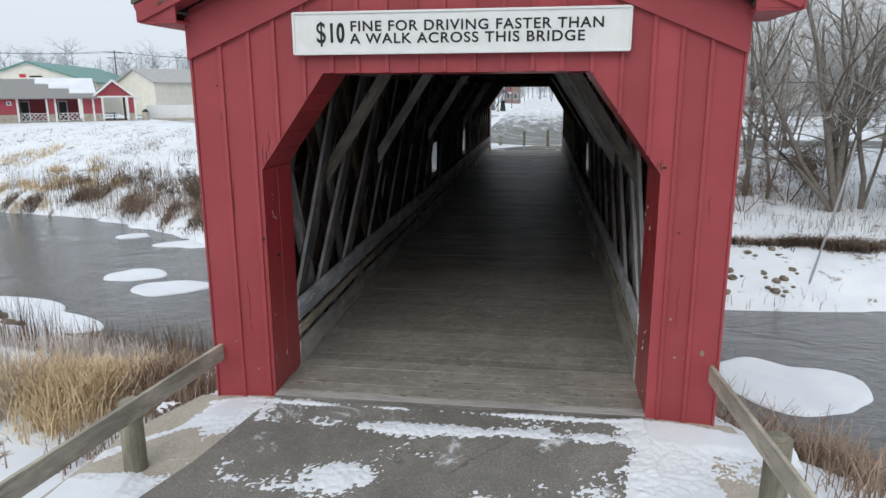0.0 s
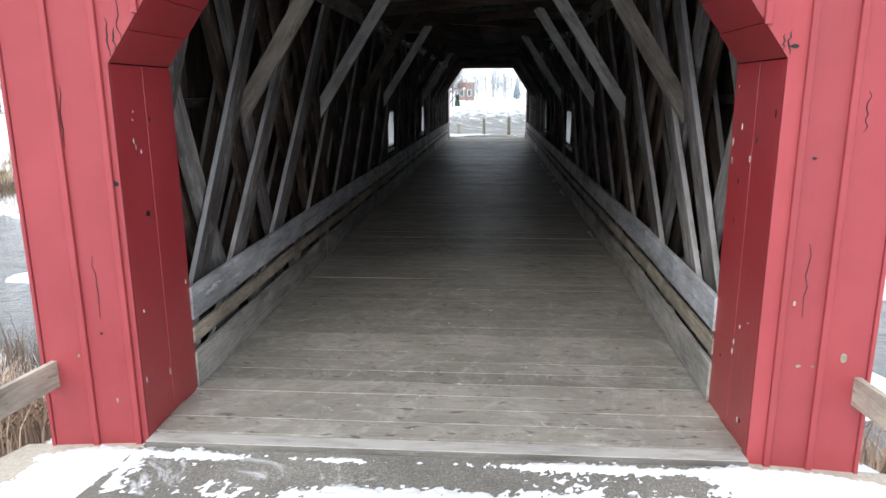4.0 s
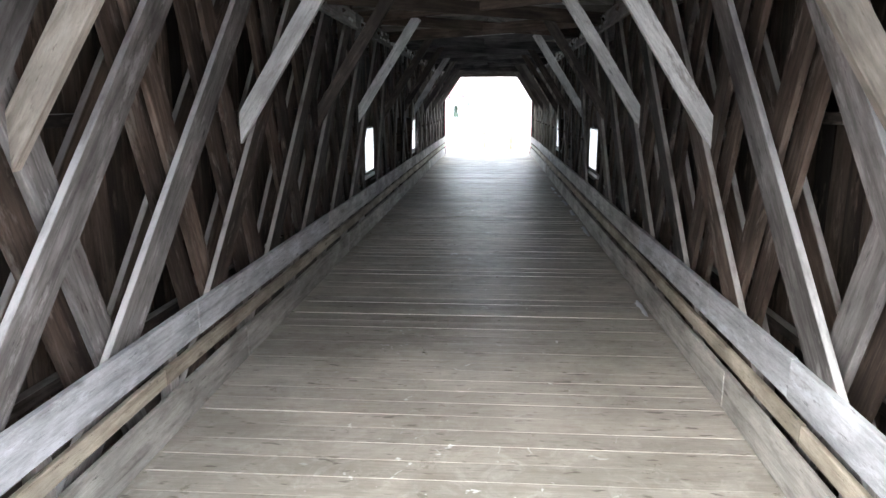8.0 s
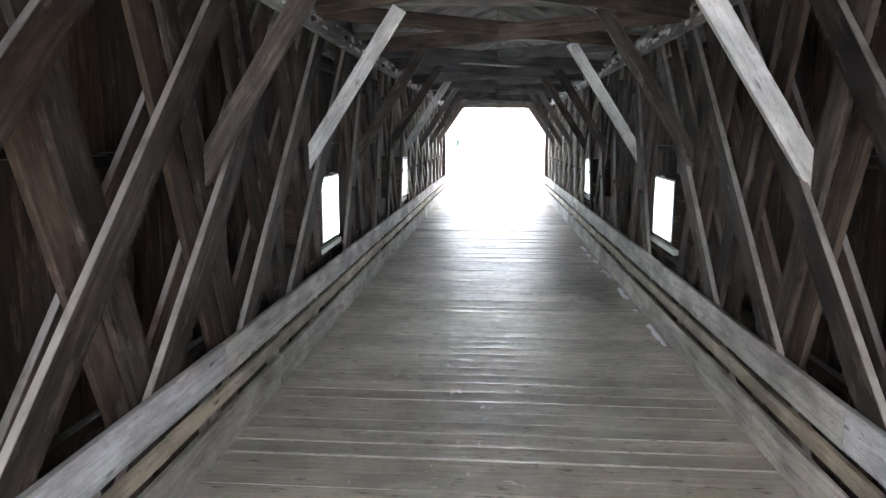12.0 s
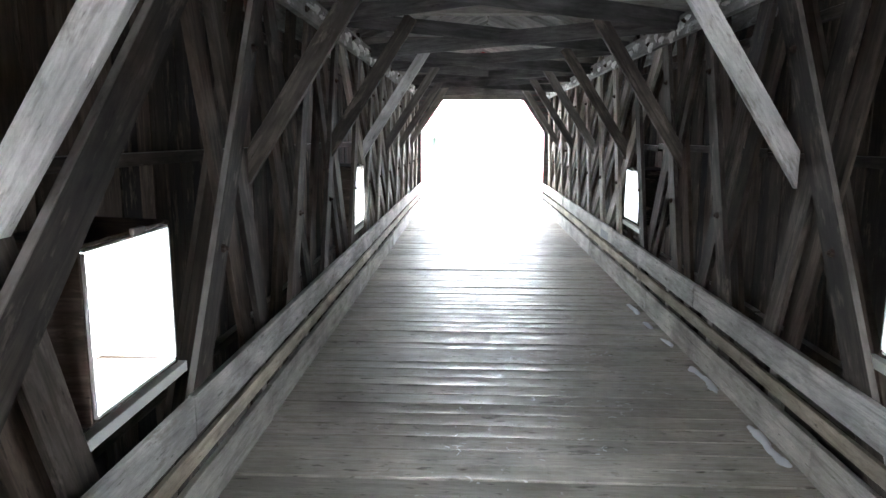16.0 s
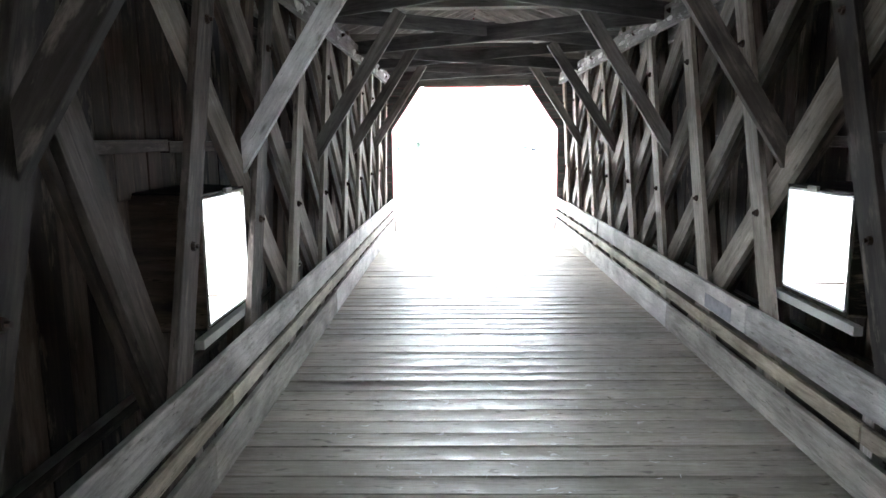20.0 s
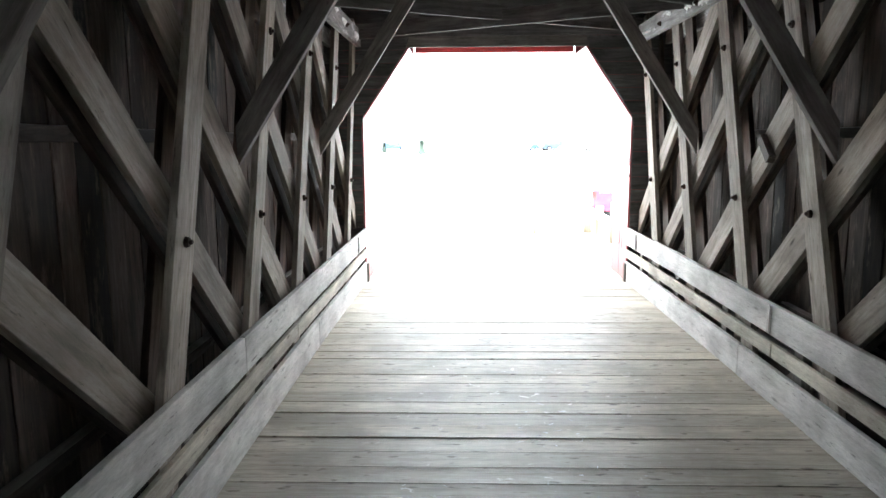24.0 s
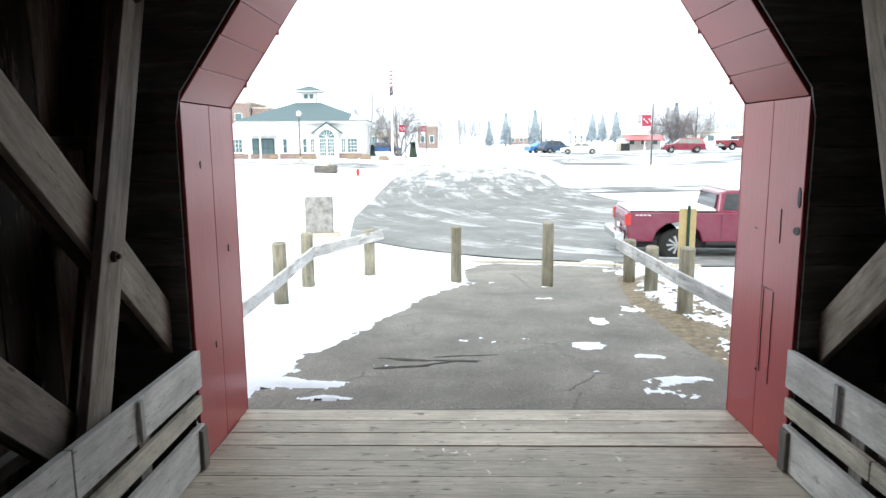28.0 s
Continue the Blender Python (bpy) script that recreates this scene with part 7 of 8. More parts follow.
def gable_roof(name, parent, x0, x1, y0, y1, z, rise, mat, along="x", over=0.4, thick=0.15):
    bm = bmesh.new()
    if along == "x":
        m = (y0 + y1) / 2
        k = rise / ((y1 - y0) / 2)
        for s, e in ((-1, y0 - over), (1, y1 + over)):
            prism(bm, [(m, z + rise), (e, z - k * over), (e, z - k * over + thick), (m, z + rise + thick)], x0 - over, x1 + over, "x")
    else:
        m = (x0 + x1) / 2
        k = rise / ((x1 - x0) / 2)
        for s, e in ((-1, x0 - over), (1, x1 + over)):
            prism(bm, [(m, z + rise), (e, z - k * over), (e, z - k * over + thick), (m, z + rise + thick)], y0 - over, y1 + over, "y")
    return part(name, bm, mat, parent)


def build_pavilion():
    """The red park shelter across the river, front towards the bridge."""
    p = thing("park_pavilion", "red park shelter with white posts, stone footings and grey roof", "pavilion", at=(-51.2, 54.1, 0.75), rz=36)
    E = 2.35
    slab("floor_slab", (-9, -0.3, -1.5), (12.4, 8, 0.0), CONCRETE, p)
    for x0, x1 in ((-9, 1.5), (4.2, 4.75), (7.3, 8.2), (8.3, 9.0), (11.55, 12.1)):
        slab("wall", (x0, 0.0, 0.75), (x1, 0.2, E), RED_WALL, p)
        slab("stone_base", (x0 - 0.02, -0.06, 0.0), (x1 + 0.02, 0.24, 0.75), STONE, p)
    slab("back_wall", (-9, 2.6, 0.0), (4.75, 2.8, E), RED_WALL, p)
    slab("back_wall", (7.3, 5.0, 0.0), (7.5, 7.6, E), RED_WALL, p)
    for x in (2.05, 5.45):
        d = slab("door", (x - 0.45, 2.55, 0.0), (x + 0.45, 2.6, 2.05), WHITE, p)
        slab("door_panel", (x - 0.33, 2.53, 0.1), (x + 0.33, 2.552, 1.92), SHADE, d)
    slab("end_wall", (4.75, 2.6, 0.0), (6.9, 2.8, E), RED_WALL, p)
    for x in (1.6, 4.1, 4.85, 7.2, 8.25, 9.1, 11.45, 12.15):
        slab("post", (x - 0.09, -0.1, 0.0), (x + 0.09, 0.08, E), WHITE, p, "", 0.01)
    slab("dark_post", (11.1, 1.0, 0.0), (11.3, 1.2, E), SHADE, p)
    slab("beam", (-9.2, -0.14, E), (12.3, 0.1, E + 0.16), WHITE, p)
    window_unit(p, 0.9, -0.02, 1.65, 0.4, 0.4)
    for x0, x1 in ((1.75, 4.0), (5.0, 7.1)):
        for z in (0.1, 0.8):
            slab("rail", (x0, -0.04, z), (x1, 0.02, z + 0.06), WHITE, p)
        n = int((x1 - x0) / 0.35)
        for k in range(n):
            xx = x0 + (x1 - x0) * (k + 0.5) / n
            board("rail_slat", (xx - 0.3, -0.01, 0.13), (xx + 0.3, -0.01, 0.82), 0.05, 0.03, (0, 1, 0), WHITE, p)
            board("rail_slat", (xx + 0.3, 0.02, 0.13), (xx - 0.3, 0.02, 0.82), 0.05, 0.03, (0, 1, 0), WHITE, p)
    gable_roof("main_roof", p, -9, 8.2, 0, 8, E + 0.1, 1.65, GREY_ROOF, "x", 0.5)
    gable_roof("front_gable", p, 8.3, 12.1, 0.1, 6.5, E + 0.1, 1.55, GREY_ROOF, "y", 0.35)
    bm = bmesh.new()
    prism(bm, [(8.35, E + 0.16), (12.05, E + 0.16), (10.2, E + 1.6)], 0.0, 0.1)
    part("gable_wall", bm, RED_WALL, p)
    for s, x in ((-1, 8.0), (1, 12.4)):
        board("gable_trim", (x, -0.28, E - 0.12), (10.2, -0.28, E + 1.72), 0.2, 0.05, (0, 1, 0), WHITE, p)
    bm = bmesh.new()
    for x0, x1, y0, y1 in ((3.2, 8.5, 2.7, 4.05), (4.4, 8.55, 1.6, 2.7), (6.2, 8.6, 0.4, 1.6)):
        lie = lambda y: E + 0.235 + 0.4125 * y
        prism(bm, [(y0, lie(y0)), (y1, lie(y1)), (y1, lie(y1) + 0.1), (y0, lie(y0) + 0.1)], x0, x1, "x")
    part("roof_snow", bm, SNOW, p, "snow left on the roof")
    t = thing("picnic_table", "dark picnic table under the shelter", "table", at=(-44.2, 60.6, 0.75), rz=36)
    slab("tabletop", (-0.9, -0.38, 0.72), (0.9, 0.38, 0.77), TRIM, t)
    for y in (-0.72, 0.72):
        slab("bench", (-0.9, y - 0.13, 0.42), (0.9, y + 0.13, 0.46), TRIM, t)
    for x in (-0.65, 0.65):
        for s in (-1, 1):
            board("leg", (x, s * 0.7, 0.0), (x, s * 0.2, 0.72), 0.08, 0.05, (1, 0, 0), TRIM, t)
    b = thing("litter_bin", "grey litter bin with a dark dome lid", "bin", at=(-40.6, 61.8, ground_z(-40.6, 61.8)))
    bm = bmesh.new()
    cyl(bm, (0, 0, 0), (0, 0, 0.85), 0.36, 0.36, 16)
    part("drum", bm, STONE, b)
    bm = bmesh.new()
    cyl(bm, (0, 0, 0.85), (0, 0, 1.15), 0.36, 0.14, 16)
    part("lid", bm, TRIM, b)


build_pavilion()


def shed(at, rz, w, d, h, rise, wall, roof, label, along="y"):
    s = thing("shed", label, "building", "large sheds", at=at, rz=rz)
    slab("wall", (0, 0, -2), (w, d, h), wall, s)
    gable_roof("roof", s, 0, w, 0, d, h, rise, roof, along, 0.4, 0.2)
    if along == "y":
        bm = bmesh.new()
        prism(bm, [(0.02, h), (w - 0.02, h), (w / 2, h + rise)], 0.0, 0.2)
        part("gable", bm, wall, s)
    else:
        for x in (0.0, w - 0.2):
            bm = bmesh.new()
            prism(bm, [(0.02, h), (d - 0.02, h), (d / 2, h + rise)], x, x + 0.2, "x")
            part("gable", bm, wall, s)
    return s


big_shed = shed((-74.4, 76.5, 0.6), 18, 15, 30, 4.4, 2.6, CREAM, GREEN_ROOF, "large cream metal shed with a green roof")
for k, (x0, x1, m) in enumerate(((6.4, 7.2, gloss("sign_red", (0.5, 0.02, 0.03))), (7.6, 9.2, TRIM))):
    slab("sign_bar", (x0, -0.06, 5.05 if k == 0 else 5.1), (x1, -0.02, 5.5 if k == 0 else 5.28), m, big_shed)
PALE_ROOF = plain("pale_metal_roof", (0.42, 0.41, 0.4), 0.6, var=0.15, scale=3.0)
shed((-52.3, 83.9, 0.4), 64, 30, 9, 4.6, 1.8, CREAM, PALE_ROOF, "long cream metal shed with a grey roof", "x")
fence = thing("board_fence", "white board fence beyond the shelter", "fence", at=(-43, 66, 0.5), rz=36)
for k in range(8):
    slab("fence_panel", (k * 1.5, 0, 0), (k * 1.5 + 1.46, 0.05, 1.7), WHITE, fence)
sheet("far_road", [(-46, 62.5), (-20, 84), (-21, 85.5), (-47.5, 64.2)], lambda x, y: ground_z(x, y) + 0.06, 0.3, CONCRETE, "pale road behind the shelter", "road")


def build_bank():
    """The white bank with a hipped roof and cupola across the street."""
    b = thing("bank_building", "white single-storey building with arched window, hipped roof and cupola", "building", at=(-17.2, 99.5, 0.65), rz=4)
    H = 3.45
    slab("main_wall", (-4.9, 0, -1), (7.1, 12, H), WHITE_WALL, b)
    slab("brick_base", (-5.0, -0.08, -1), (7.2, 0.0, 0.4), BRICK, b)
    slab("wing_wall", (-22, 1.2, -1), (-4.9, 11, 3.1), WHITE_WALL, b)
    slab("wing_base", (-22, 1.12, -1), (-5.0, 1.2, 0.45), BRICK, b)
    slab("wing_parapet", (-22.2, 0.9, 3.1), (-4.95, 11.1, 3.5), WHITE, b)
    slab("eave", (-5.5, -0.6, H), (7.7, 12.6, H + 0.22), WHITE, b)
    bm = bmesh.new()
    v = [bm.verts.new(p) for p in ((-5.7, -0.8, H + 0.22), (7.9, -0.8, H + 0.22), (7.9, 12.8, H + 0.22), (-5.7, 12.8, H + 0.22), (-0.2, 4.8, H + 2.3), (2.4, 4.8, H + 2.3), (2.4, 7.2, H + 2.3), (-0.2, 7.2, H + 2.3))]
    for f in ((0, 1, 5, 4), (1, 2, 6, 5), (2, 3, 7, 6), (3, 0, 4, 7), (4, 5, 6, 7), (3, 2, 1, 0)):
        bm.faces.new([v[i] for i in f])
    part("roof", bm, SLATE_ROOF, b, "blue-grey hipped roof")
    bm = bmesh.new()
    prism(bm, [(5.9, H + 0.27), (7.6, H + 0.27), (6.3, H + 0.95)], -0.86, -0.6)
    part("roof_snow", bm, SNOW, b, "snow left on the roof's corner")
    cup = slab("cupola", (0.35, 5.2, H + 2.2), (1.85, 6.7, H + 3.5), WHITE, b)
    for x in (0.8, 1.4):
        slab("cupola_window", (x - 0.2, 5.16, H + 2.75), (x + 0.2, 5.19, H + 3.2), PANE, cup)
    slab("cupola_eave", (-0.35, 4.5, H + 3.45), (2.55, 7.4, H + 3.58), WHITE, cup)
    bm = bmesh.new()
    bmesh.ops.create_cone(bm, cap_ends=True, segments=4, radius1=2.15, radius2=0.05, depth=0.55, matrix=Matrix.Translation((1.1, 5.95, H + 3.86)) @ pose(0, 0, 0, 0, 0, 45))
    part("cupola_roof", bm, SLATE_ROOF, cup)
    # gabled entrance with an arched window
    slab("porch_wall", (2.45, -0.7, -1), (4.75, 0.0, 2.5), WHITE_WALL, b)
    bm = bmesh.new()
    prism(bm, [(2.3, 2.5), (4.9, 2.5), (3.6, 3.4)], -0.72, 0.1)
    part("porch_gable", bm, WHITE_WALL, b)
    for x in (2.05, 5.15):
        board("porch_roof", (x, -0.45, 2.42), (3.6, -0.45, 3.5), 0.9, 0.1, (0.6 if x > 3 else -0.6, 0, 1), SLATE_ROOF, b)
    bm = bmesh.new()
    prism(bm, [(3.6 - 0.8 * math.cos(math.pi * k / 12), 1.98 + 0.8 * math.sin(math.pi * k / 12)) for k in range(13)], -0.79, -0.71)
    arched = part("arched_window", bm, PANE, b)
    for k in range(1, 6):
        a = math.pi * k / 6
        board("glazing_bar", (3.6, -0.8, 1.99), (3.6 - 0.78 * math.cos(a), -0.8, 1.99 + 0.78 * math.sin(a)), 0.04, 0.02, (0, 1, 0), WHITE, arched)
    for x, w, c in ((3.2, 0.78, 3), (4.0, 0.78, 3)):
        window_unit(b, x, -0.72, 0.1, w, 1.85, c, 5)
    for x, w, c in ((-0.7, 0.5, 1), (2.05, 0.45, 2), (5.2, 0.5, 2), (6.1, 1.1, 3), (1.3, 0.5, 1)):
        window_unit(b, x, -0.02, 0.45, w, 1.5, c, 4 if c > 1 else 2)
    for x in (-20.0, -17.6, -15.2, -12.8, -10.4, -8.0, -6.0):
        window_unit(b, x, 1.18, 0.5, 1.5, 1.45, 4, 3)
    slab("canopy", (-4.2, -1.6, 2.3), (-0.9, 0.0, 2.75), WHITE, b)
    for x in (-4.0, -2.9, -1.1):
        slab("canopy_post", (x - 0.07, -1.5, -0.5), (x + 0.07, -1.36, 2.3), WHITE, b)
    window_unit(b, -2.9, -0.03, 0.0, 2.2, 1.95, 4, 2, TRIM)
    for x in (-1.5, 1.2, 2.2, 6.4, 7.6, 9.5):
        bm = bmesh.new()
        bmesh.ops.create_icosphere(bm, subdivisions=2, radius=0.38, matrix=Matrix.Translation((0, 0, 0.1)))
        for v in bm.verts:
            v.co *= 1 + 0.5 * noise.noise(v.co * 3 + Vector((x, 0, 0)))
            v.co.x *= 1.5
        s = tagged(part("shrub", bm, REED), "low brown shrub half buried in snow", "shrub", "shrubs before the bank")
        s.location = (-17.2 + x, 98.0, ground_z(-17.2 + x, 98.0))


build_bank()


def block(at, rz, w, d, h, mat, label, floors, cols, name="town_building", flat=True, roof=None, rise=1.5):
    b = thing(name, label, "building", "town buildings", at=at, rz=rz)
    slab("wall", (0, 0, -1), (w, d, h), mat, b)
    if flat:
        slab("parapet", (-0.1, -0.1, h), (w + 0.1, d + 0.1, h + 0.3), STONE, b)
    else:
        gable_roof("roof", b, 0, w, 0, d, h, rise, roof or GREY_ROOF, "x", 0.3)
    for j in range(floors):
        for i in range(cols):
            window_unit(b, w * (i + 0.5) / cols, -0.02, 0.9 + j * (h - 0.3) / floors, min(1.2, w / cols * 0.5), min(1.5, h / floors * 0.5))
    return b


block((-50.4, 138, 0.8), 3, 17, 12, 7.4, BRICK, "two-storey brown brick building with a parapet", 2, 5)
block((-33.3, 140, 0.8), 3, 2.6, 12, 6.6, BRICK, "narrow brick annexe beside the larger building", 2, 1)
block((-18, 150, 0.8), 0, 6, 10, 2.7, STONE, "low tan building beside the street", 1, 3)
block((-8.3, 165, 0.8), 0, 3.6, 10, 4.0, BRICK, "small brick shopfront with white windows", 1, 2)
block((23.4, 128, 0.5), -3, 4.8, 5, 1.9, WHITE_WALL, "white drive-in shop with a red awning", 1, 3)
slab_awning = thing("awning", "red awning roof of the shop", "awning", at=(22.9, 126.0, 2.0), rz=-3)
bm = bmesh.new()
prism(bm, [(0.0, 0.0), (2.4, 0.75), (2.4, 0.85), (0.0, 0.1)], 0.0, 5.3, "x")
part("awning_panel", bm, gloss("awning_red", (0.3, 0.02, 0.025)), slab_awning)
slab("sign_board", (1.0, 2.2, 0.85), (3.4, 2.4, 2.4), WHITE, slab_awning, "white sign board above the awning")
for x in (0.2, 2.6, 5.1):
    slab("awning_post", (x - 0.06, 0.1, -1.4), (x + 0.06, 0.22, 0.03), WHITE, slab_awning)
bin_ = thing("bin_store", "grey bins beside the shop", "bins", at=on_town(21.6, 125.5, 0))
for k in range(3):
    slab("bin", (0.6 * k, 0, 0), (0.6 * k + 0.52, 0.6, 1.1), TRIM if k else STONE, bin_, "", 0.04)


def house(x, y, w, h, rise, mat, label, along):
    b = thing("house", label, "building", "far houses", at=(x, y, 0.4))
    slab("wall", (0, 0, -1), (w, 8, h), mat, b)
    gable_roof("roof", b, 0, w, 0, 8, h, rise, SNOW, along, 0.3)
    if along == "y":
        bm = bmesh.new()
        prism(bm, [(0.02, h), (w - 0.02, h), (w / 2, h + rise)], 0.0, 0.2)
        part("gable", bm, mat, b)
    for k in range(3):
        window_unit(b, w * (k + 0.5) / 3, -0.02, h - 1.6, w / 7, 1.2)
        window_unit(b, w * (k + 0.5) / 3, -0.02, 0.3, w / 7, 1.2)


house(37.4, 260, 5.6, 3.4, 1.2, WHITE_WALL, "white two-storey house under a snowy roof", "x")
house(50.2, 260, 6.6, 3.4, 2.4, CREAM, "cream two-storey house, its gable to the street", "y")
house(30.0, 300, 7.0, 2.2, 1.0, CREAM, "low pale house behind the parked cars", "x")
block((41, 150, 0.8), 0, 22, 8, 2.2, CREAM, "long low pale building beyond the car park", 1, 5)
block((13.0, 215, 0.8), 0, 9, 8, 1.6, BRICK, "low brown building far down the street", 1, 4)

# ---- street furniture ----
def lamp_post(x, y, h, label, banner=False, globe=True):
    p = thing("street_lamp", label, "lamp post", "lamp posts of the town", at=on_town(x, y, 0))
    bm = bmesh.new()
    cyl(bm, (0, 0, 0), (0, 0, 0.5), 0.2, 0.1, 10)
    part("base", bm, STONE, p)
    bm = bmesh.new()
    cyl(bm, (0, 0, 0.4), (0, 0, h), 0.075, 0.05, 8)
    part("pole", bm, plain("pole_steel", (0.09, 0.09, 0.09), 0.5), p)
    if globe:
        bm = bmesh.new()
        bmesh.ops.create_uvsphere(bm, u_segments=12, v_segments=8, radius=0.24, matrix=Matrix.Translation((0, 0, h + 0.2)))
        part("globe", bm, WHITE, p)
    if banner:
        b = slab("banner", (-0.75, -0.02, h - 1.9), (-0.1, 0.02, h - 0.75), gloss("banner_red", (0.3, 0.02, 0.05)), p)
        for k in range(5):
            slab("banner_spot", (-0.65 + 0.12 * k, -0.035, h - 1.1 - 0.12 * (k % 3)), (-0.57 + 0.12 * k, -0.022, h - 1.02 - 0.12 * (k % 3)), WHITE, b)
        slab("banner_foot", (-0.7, -0.035, h - 1.88), (-0.15, -0.022, h - 1.55), WHITE, b)
    return p


lamp_post(13.67, 79.8, 4.75, "dark steel lamp post with a red banner", True, False)
lamp_post(-14.2, 90.0, 4.0, "dark lamp post with a white globe before the bank")
lamp_post(-6.2, 107, 4.4, "dark lamp post with a red banner by the street", True)
lamp_post(-4.9, 128, 4.6, "dark lamp post with a red banner by the street", True)
lamp_post(11.0, 124, 5.0, "plain dark pole beside the parked cars", False, False)
lamp_post(29.8, 118, 5.5, "plain dark pole in the car park", False, False)
lamp_post(7.9, 140, 5.0, "plain dark pole by the street", False, False)

flag = thing("flagpole", "white flagpole with a limp striped flag", "flagpole", at=on_town(-7.45, 104.3, 0))
bm = bmesh.new()
cyl(bm, (0, 0, 0), (0, 0, 9.3), 0.13, 0.07, 10)
part("pole", bm, WHITE, flag)
FLAG_RED, FLAG_BLUE = gloss("flag_red", (0.25, 0.04, 0.06)), gloss("flag_blue", (0.06, 0.05, 0.07))
for k in range(13):
    z = 9.2 - 0.2 * k
    board("flag_stripe", (-0.2 + 0.03 * (k % 2), -0.16, z - 0.12), (0.16 + 0.03 * (k % 3), -0.16, z + 0.02), 0.17, 0.05, (0, 1, 0), FLAG_RED if k % 2 == 0 and k < 9 else WHITE if k < 9 else FLAG_BLUE, flag)


def cable(name, a, b, sag, label):
    verts, faces = [], []
    n = 14
    pts = [Vector(a).lerp(Vector(b), i / n) - Vector((0, 0, sag * 4 * (i / n) * (1 - i / n))) for i in range(n + 1)]
    tube(verts, faces, pts, [0.035] * (n + 1), 4)
    me = bpy.data.meshes.new(name)
    me.from_pydata([tuple(v) for v in verts], [], faces)
    me.materials.append(TRIM)
    tagged(new(name, me), label, "cable")


def utility_pole(x, y, h, rz):
    p = thing("utility_pole", "wooden utility pole with crossarms", "pole", "utility poles", at=on_town(x, y, 0), rz=rz)
    bm = bmesh.new()
    cyl(bm, (0, 0, 0), (0, 0, h), 0.17, 0.12, 8)
    part("pole", bm, BARK, p)
    for z in (h - 0.5, h - 1.4):
        slab("crossarm", (-1.4, -0.06, z), (1.4, 0.06, z + 0.13), BARK, p)


for x, y, h, rz in ((-76, 112, 10.5, 40), (-58, 128, 10, 40), (-96, 96, 10.5, 40)):
    utility_pole(x, y, h, rz)
for o in (-1.2, 1.2):
    cable("cable", (-96, 96 + o, 10.6), (-76, 112 + o, 10.9), 0.5, "thin overhead cable between utility poles")
    cable("cable", (-76, 112 + o, 10.9), (-58, 128 + o, 10.3), 0.5, "thin overhead cable between utility poles")
cable("cable", (-30, 112, 9.8), (40, 104, 8.8), 0.6, "thin overhead cable across the street")

planter = thing("planter", "brown stone planter in the snow", "planter", at=on_town(-9.4, 76.8, 0))
slab("tub", (-0.75, -0.4, 0), (0.75, 0.4, 0.5), plain("dark_stone", (0.12, 0.11, 0.1), 0.9, var=0.4), planter, "", 0.05)
bm = bmesh.new()
bmesh.ops.create_icosphere(bm, subdivisions=2, radius=0.35, matrix=Matrix.Translation((0, 0, 0.65)))
for v in bm.verts:
    v.co += v.normal * 0.15 * noise.noise(v.co * 5)
part("dead_plants", bm, STRAW, planter)
hyd = thing("hydrant", "small red hydrant in the snow", "hydrant", at=on_town(-7.0, 75.5, 0))
bm = bmesh.new()
cyl(bm, (0, 0, 0), (0, 0, 0.62), 0.14, 0.12, 10)
part("barrel", bm, gloss("hydrant_red", (0.5, 0.03, 0.03)), hyd)
bm = bmesh.new()
bmesh.ops.create_uvsphere(bm, u_segments=10, v_segments=6, radius=0.16, matrix=Matrix.Translation((0, 0, 0.64)))
cyl(bm, (-0.24, 0, 0.42), (0.24, 0, 0.42), 0.07, 0.07, 8)
part("cap", bm, gloss("hydrant_cap", (0.5, 0.03, 0.03)), hyd)


hyd.scale = (0.75, 0.75, 0.6)


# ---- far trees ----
# bark of the middle distance, its tone set for haze
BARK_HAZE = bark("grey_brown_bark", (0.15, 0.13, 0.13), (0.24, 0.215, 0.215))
def conifer(seed, h, mat):
    r = random.Random(seed)
    t = thing("conifer", "tall dark conifer far off", "tree", "conifers of the town")
    bm = bmesh.new()
    cyl(bm, (0, 0, 0), (0, 0, h * 0.9), 0.18, 0.03, 7)
    part("trunk", bm, BARK, t)
    verts, faces = [], []
    for _ in range(1500):
        f = r.random() ** 0.7
        z = h * (0.08 + 0.92 * f)
        rad = (1 - f) * h * 0.24 * r.uniform(0.35, 1.08)
        a = r.uniform(0, 6.28)
        x, y = rad * math.cos(a), rad * math.sin(a)
        s = r.uniform(0.16, 0.34)
        n = len(verts)
        verts += [(x * 0.7, y * 0.7, z), (x + s * math.sin(a), y - s * math.cos(a), z - 0.12), (x * 1.12, y * 1.12, z - 0.32), (x - s * math.sin(a), y + s * math.cos(a), z - 0.12)]
        faces.append((n, n + 1, n + 2, n + 3))
    me = bpy.data.meshes.new("crown")
    me.from_pydata(verts, [], faces)
    me.materials.append(mat)
    c = new("crown", me)
    c.parent = t
    return t


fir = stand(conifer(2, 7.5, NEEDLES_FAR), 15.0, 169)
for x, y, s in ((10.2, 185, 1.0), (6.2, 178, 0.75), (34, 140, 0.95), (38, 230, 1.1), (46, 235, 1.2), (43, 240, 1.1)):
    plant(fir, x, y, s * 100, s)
cedar = stand(conifer(4, 1.9, NEEDLES), -5.6, 110.0)
plant(cedar, -10.2, 109.0, 40, 0.7)
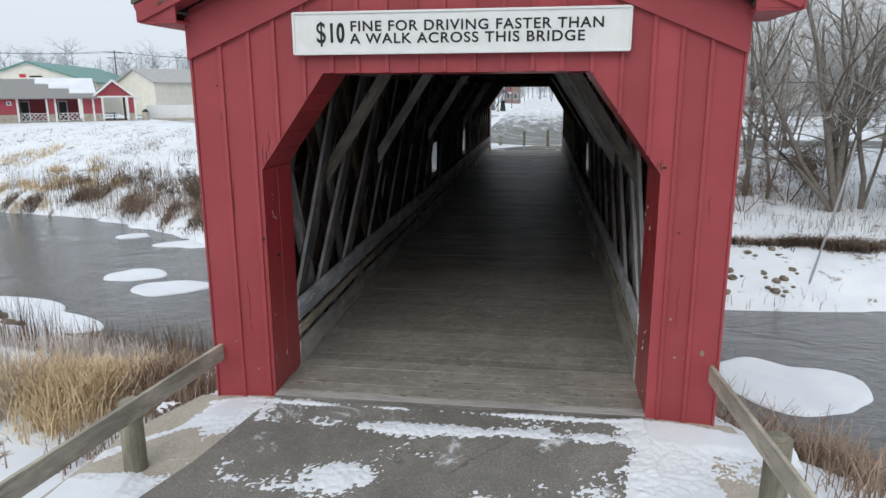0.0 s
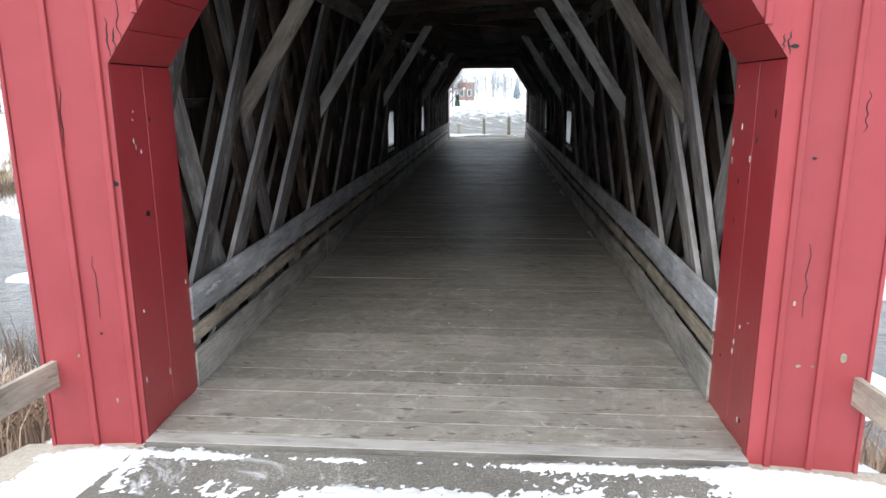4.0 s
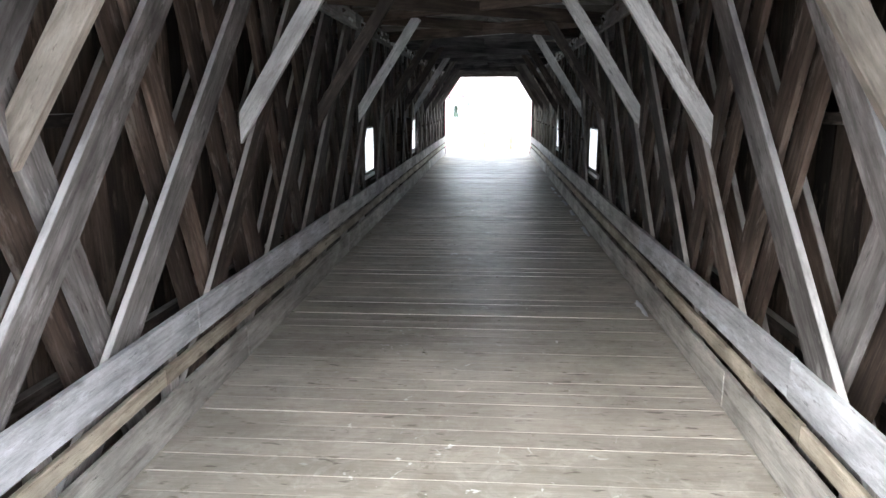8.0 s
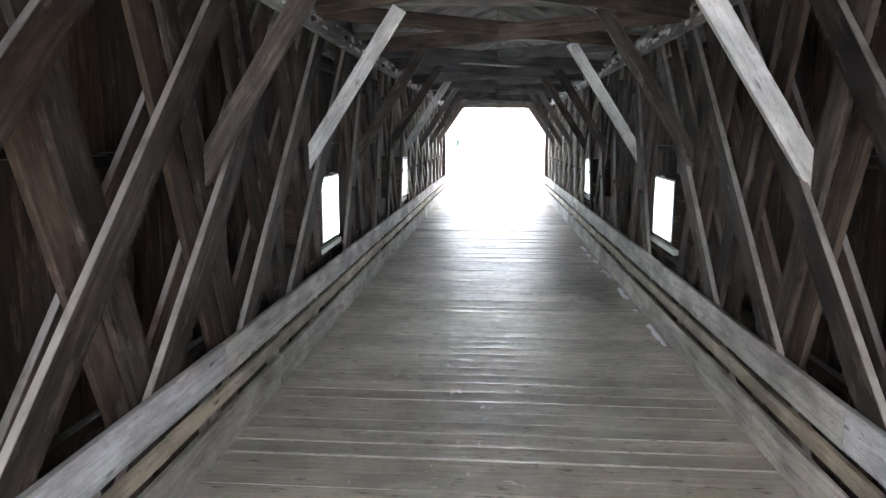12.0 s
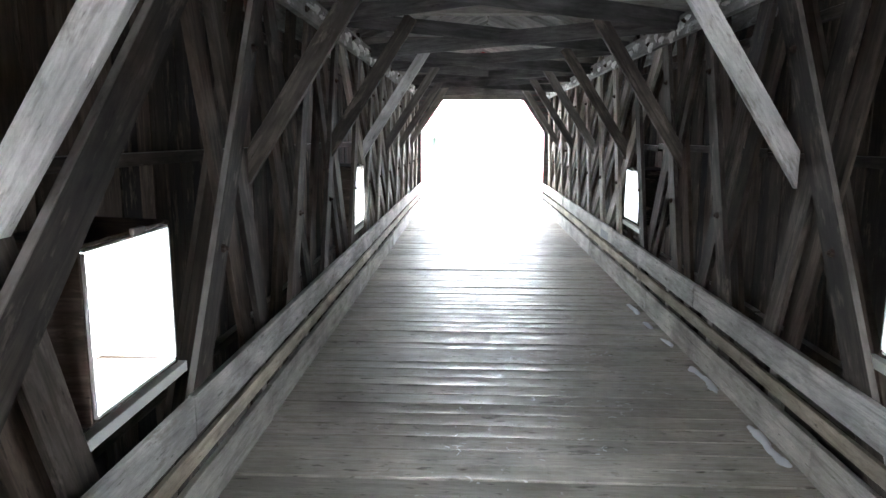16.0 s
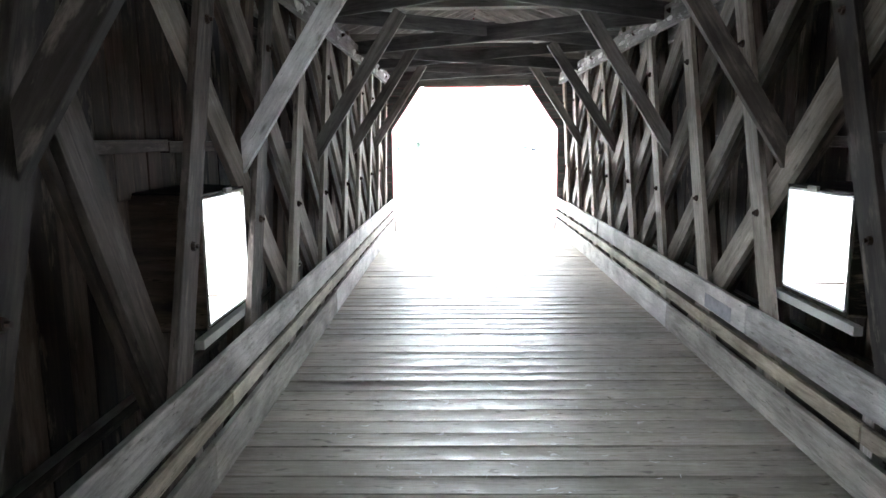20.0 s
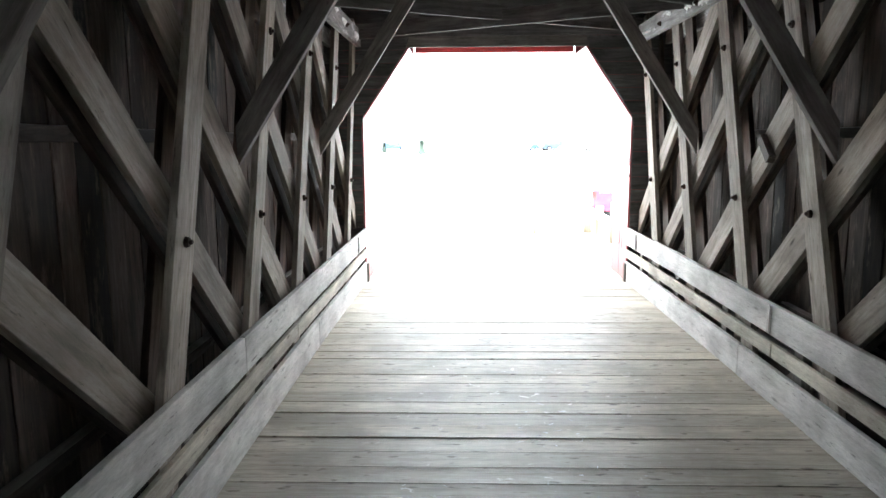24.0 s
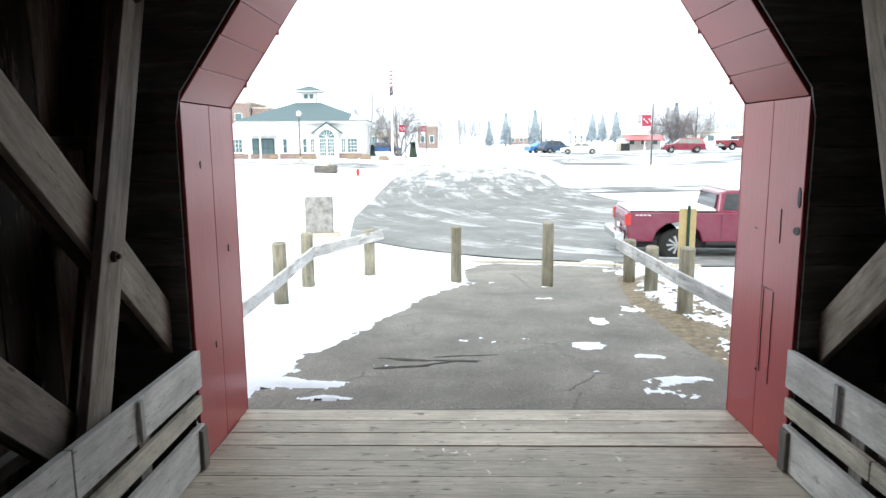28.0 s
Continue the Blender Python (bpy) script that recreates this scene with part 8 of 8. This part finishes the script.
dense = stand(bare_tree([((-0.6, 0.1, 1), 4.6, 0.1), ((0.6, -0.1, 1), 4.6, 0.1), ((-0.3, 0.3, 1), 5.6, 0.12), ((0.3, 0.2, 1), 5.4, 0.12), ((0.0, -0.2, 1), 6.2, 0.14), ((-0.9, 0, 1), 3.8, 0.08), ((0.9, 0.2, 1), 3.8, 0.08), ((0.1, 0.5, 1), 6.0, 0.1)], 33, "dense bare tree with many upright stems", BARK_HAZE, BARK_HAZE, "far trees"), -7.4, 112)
plant(dense, 32.6, 135, 70, 1.05)
plant(dense, 36.0, 137, 170, 0.85)
plant(dense, 29.8, 136, 250, 0.75)
saloon(on_town(-12.6, 117), 8, (0.04, 0.13, 0.35), "hatchback", "blue car parked beside the bank", "sedan")
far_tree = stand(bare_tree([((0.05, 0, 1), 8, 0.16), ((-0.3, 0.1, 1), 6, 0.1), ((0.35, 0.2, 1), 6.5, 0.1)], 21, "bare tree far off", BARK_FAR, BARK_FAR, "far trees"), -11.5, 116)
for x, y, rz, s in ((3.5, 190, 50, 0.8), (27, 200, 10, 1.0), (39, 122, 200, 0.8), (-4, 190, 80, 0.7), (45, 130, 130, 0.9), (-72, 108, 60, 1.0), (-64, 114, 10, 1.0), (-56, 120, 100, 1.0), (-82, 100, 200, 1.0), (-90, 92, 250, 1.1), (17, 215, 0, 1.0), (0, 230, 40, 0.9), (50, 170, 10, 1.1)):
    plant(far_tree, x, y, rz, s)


def far_woods(name, spots, seed, label, h0, h1):
    """Woods on the skyline: bare trunks with twigs, too many to count."""
    r = random.Random(seed)
    verts, faces = [], []
    for _ in range(spots[4]):
        x, y = r.uniform(spots[0], spots[1]), r.uniform(spots[2], spots[3])
        z, h = ground_z(x, y), r.uniform(h0, h1)
        base = Vector((x, y, z))
        tube(verts, faces, [base, base + Vector((r.gauss(0, 0.4), r.gauss(0, 0.4), h))], [0.2, 0.03], 4)
        for k in range(16):
            f = r.uniform(0.25, 0.95)
            s = base + Vector((0, 0, h * f))
            e = s + Vector((r.gauss(0, 1), r.gauss(0, 1), r.uniform(0.6, 1.6))) * (h * 0.16)
            tube(verts, faces, [s, e], [0.07, 0.015], 3)
            for q in range(3):
                m = s.lerp(e, r.uniform(0.4, 1))
                tube(verts, faces, [m, m + Vector((r.gauss(0, 1), r.gauss(0, 1), r.uniform(0.2, 1.2))) * (h * 0.07)], [0.03, 0.01], 3)
    me = bpy.data.meshes.new(name)
    me.from_pydata([tuple(v) for v in verts], [], faces)
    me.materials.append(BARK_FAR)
    tagged(new(name, me), label, "woods", kind="stuff")


far_woods("woods", (-190, -70, 130, 200, 110), 1, "bare woods on the skyline", 9, 14)
far_woods("woods", (-60, 140, 250, 330, 170), 2, "bare woods on the skyline", 8, 13)
far_woods("woods", (30, 110, 45, 95, 90), 3, "bare woods behind the river bank", 8, 12)
# trees out of view, added to hold low sky light off the deck
far_woods("woods", (-70, 75, -75, -32, 240), 4, "unseen woods behind the start, added to block low sky light", 13, 19)
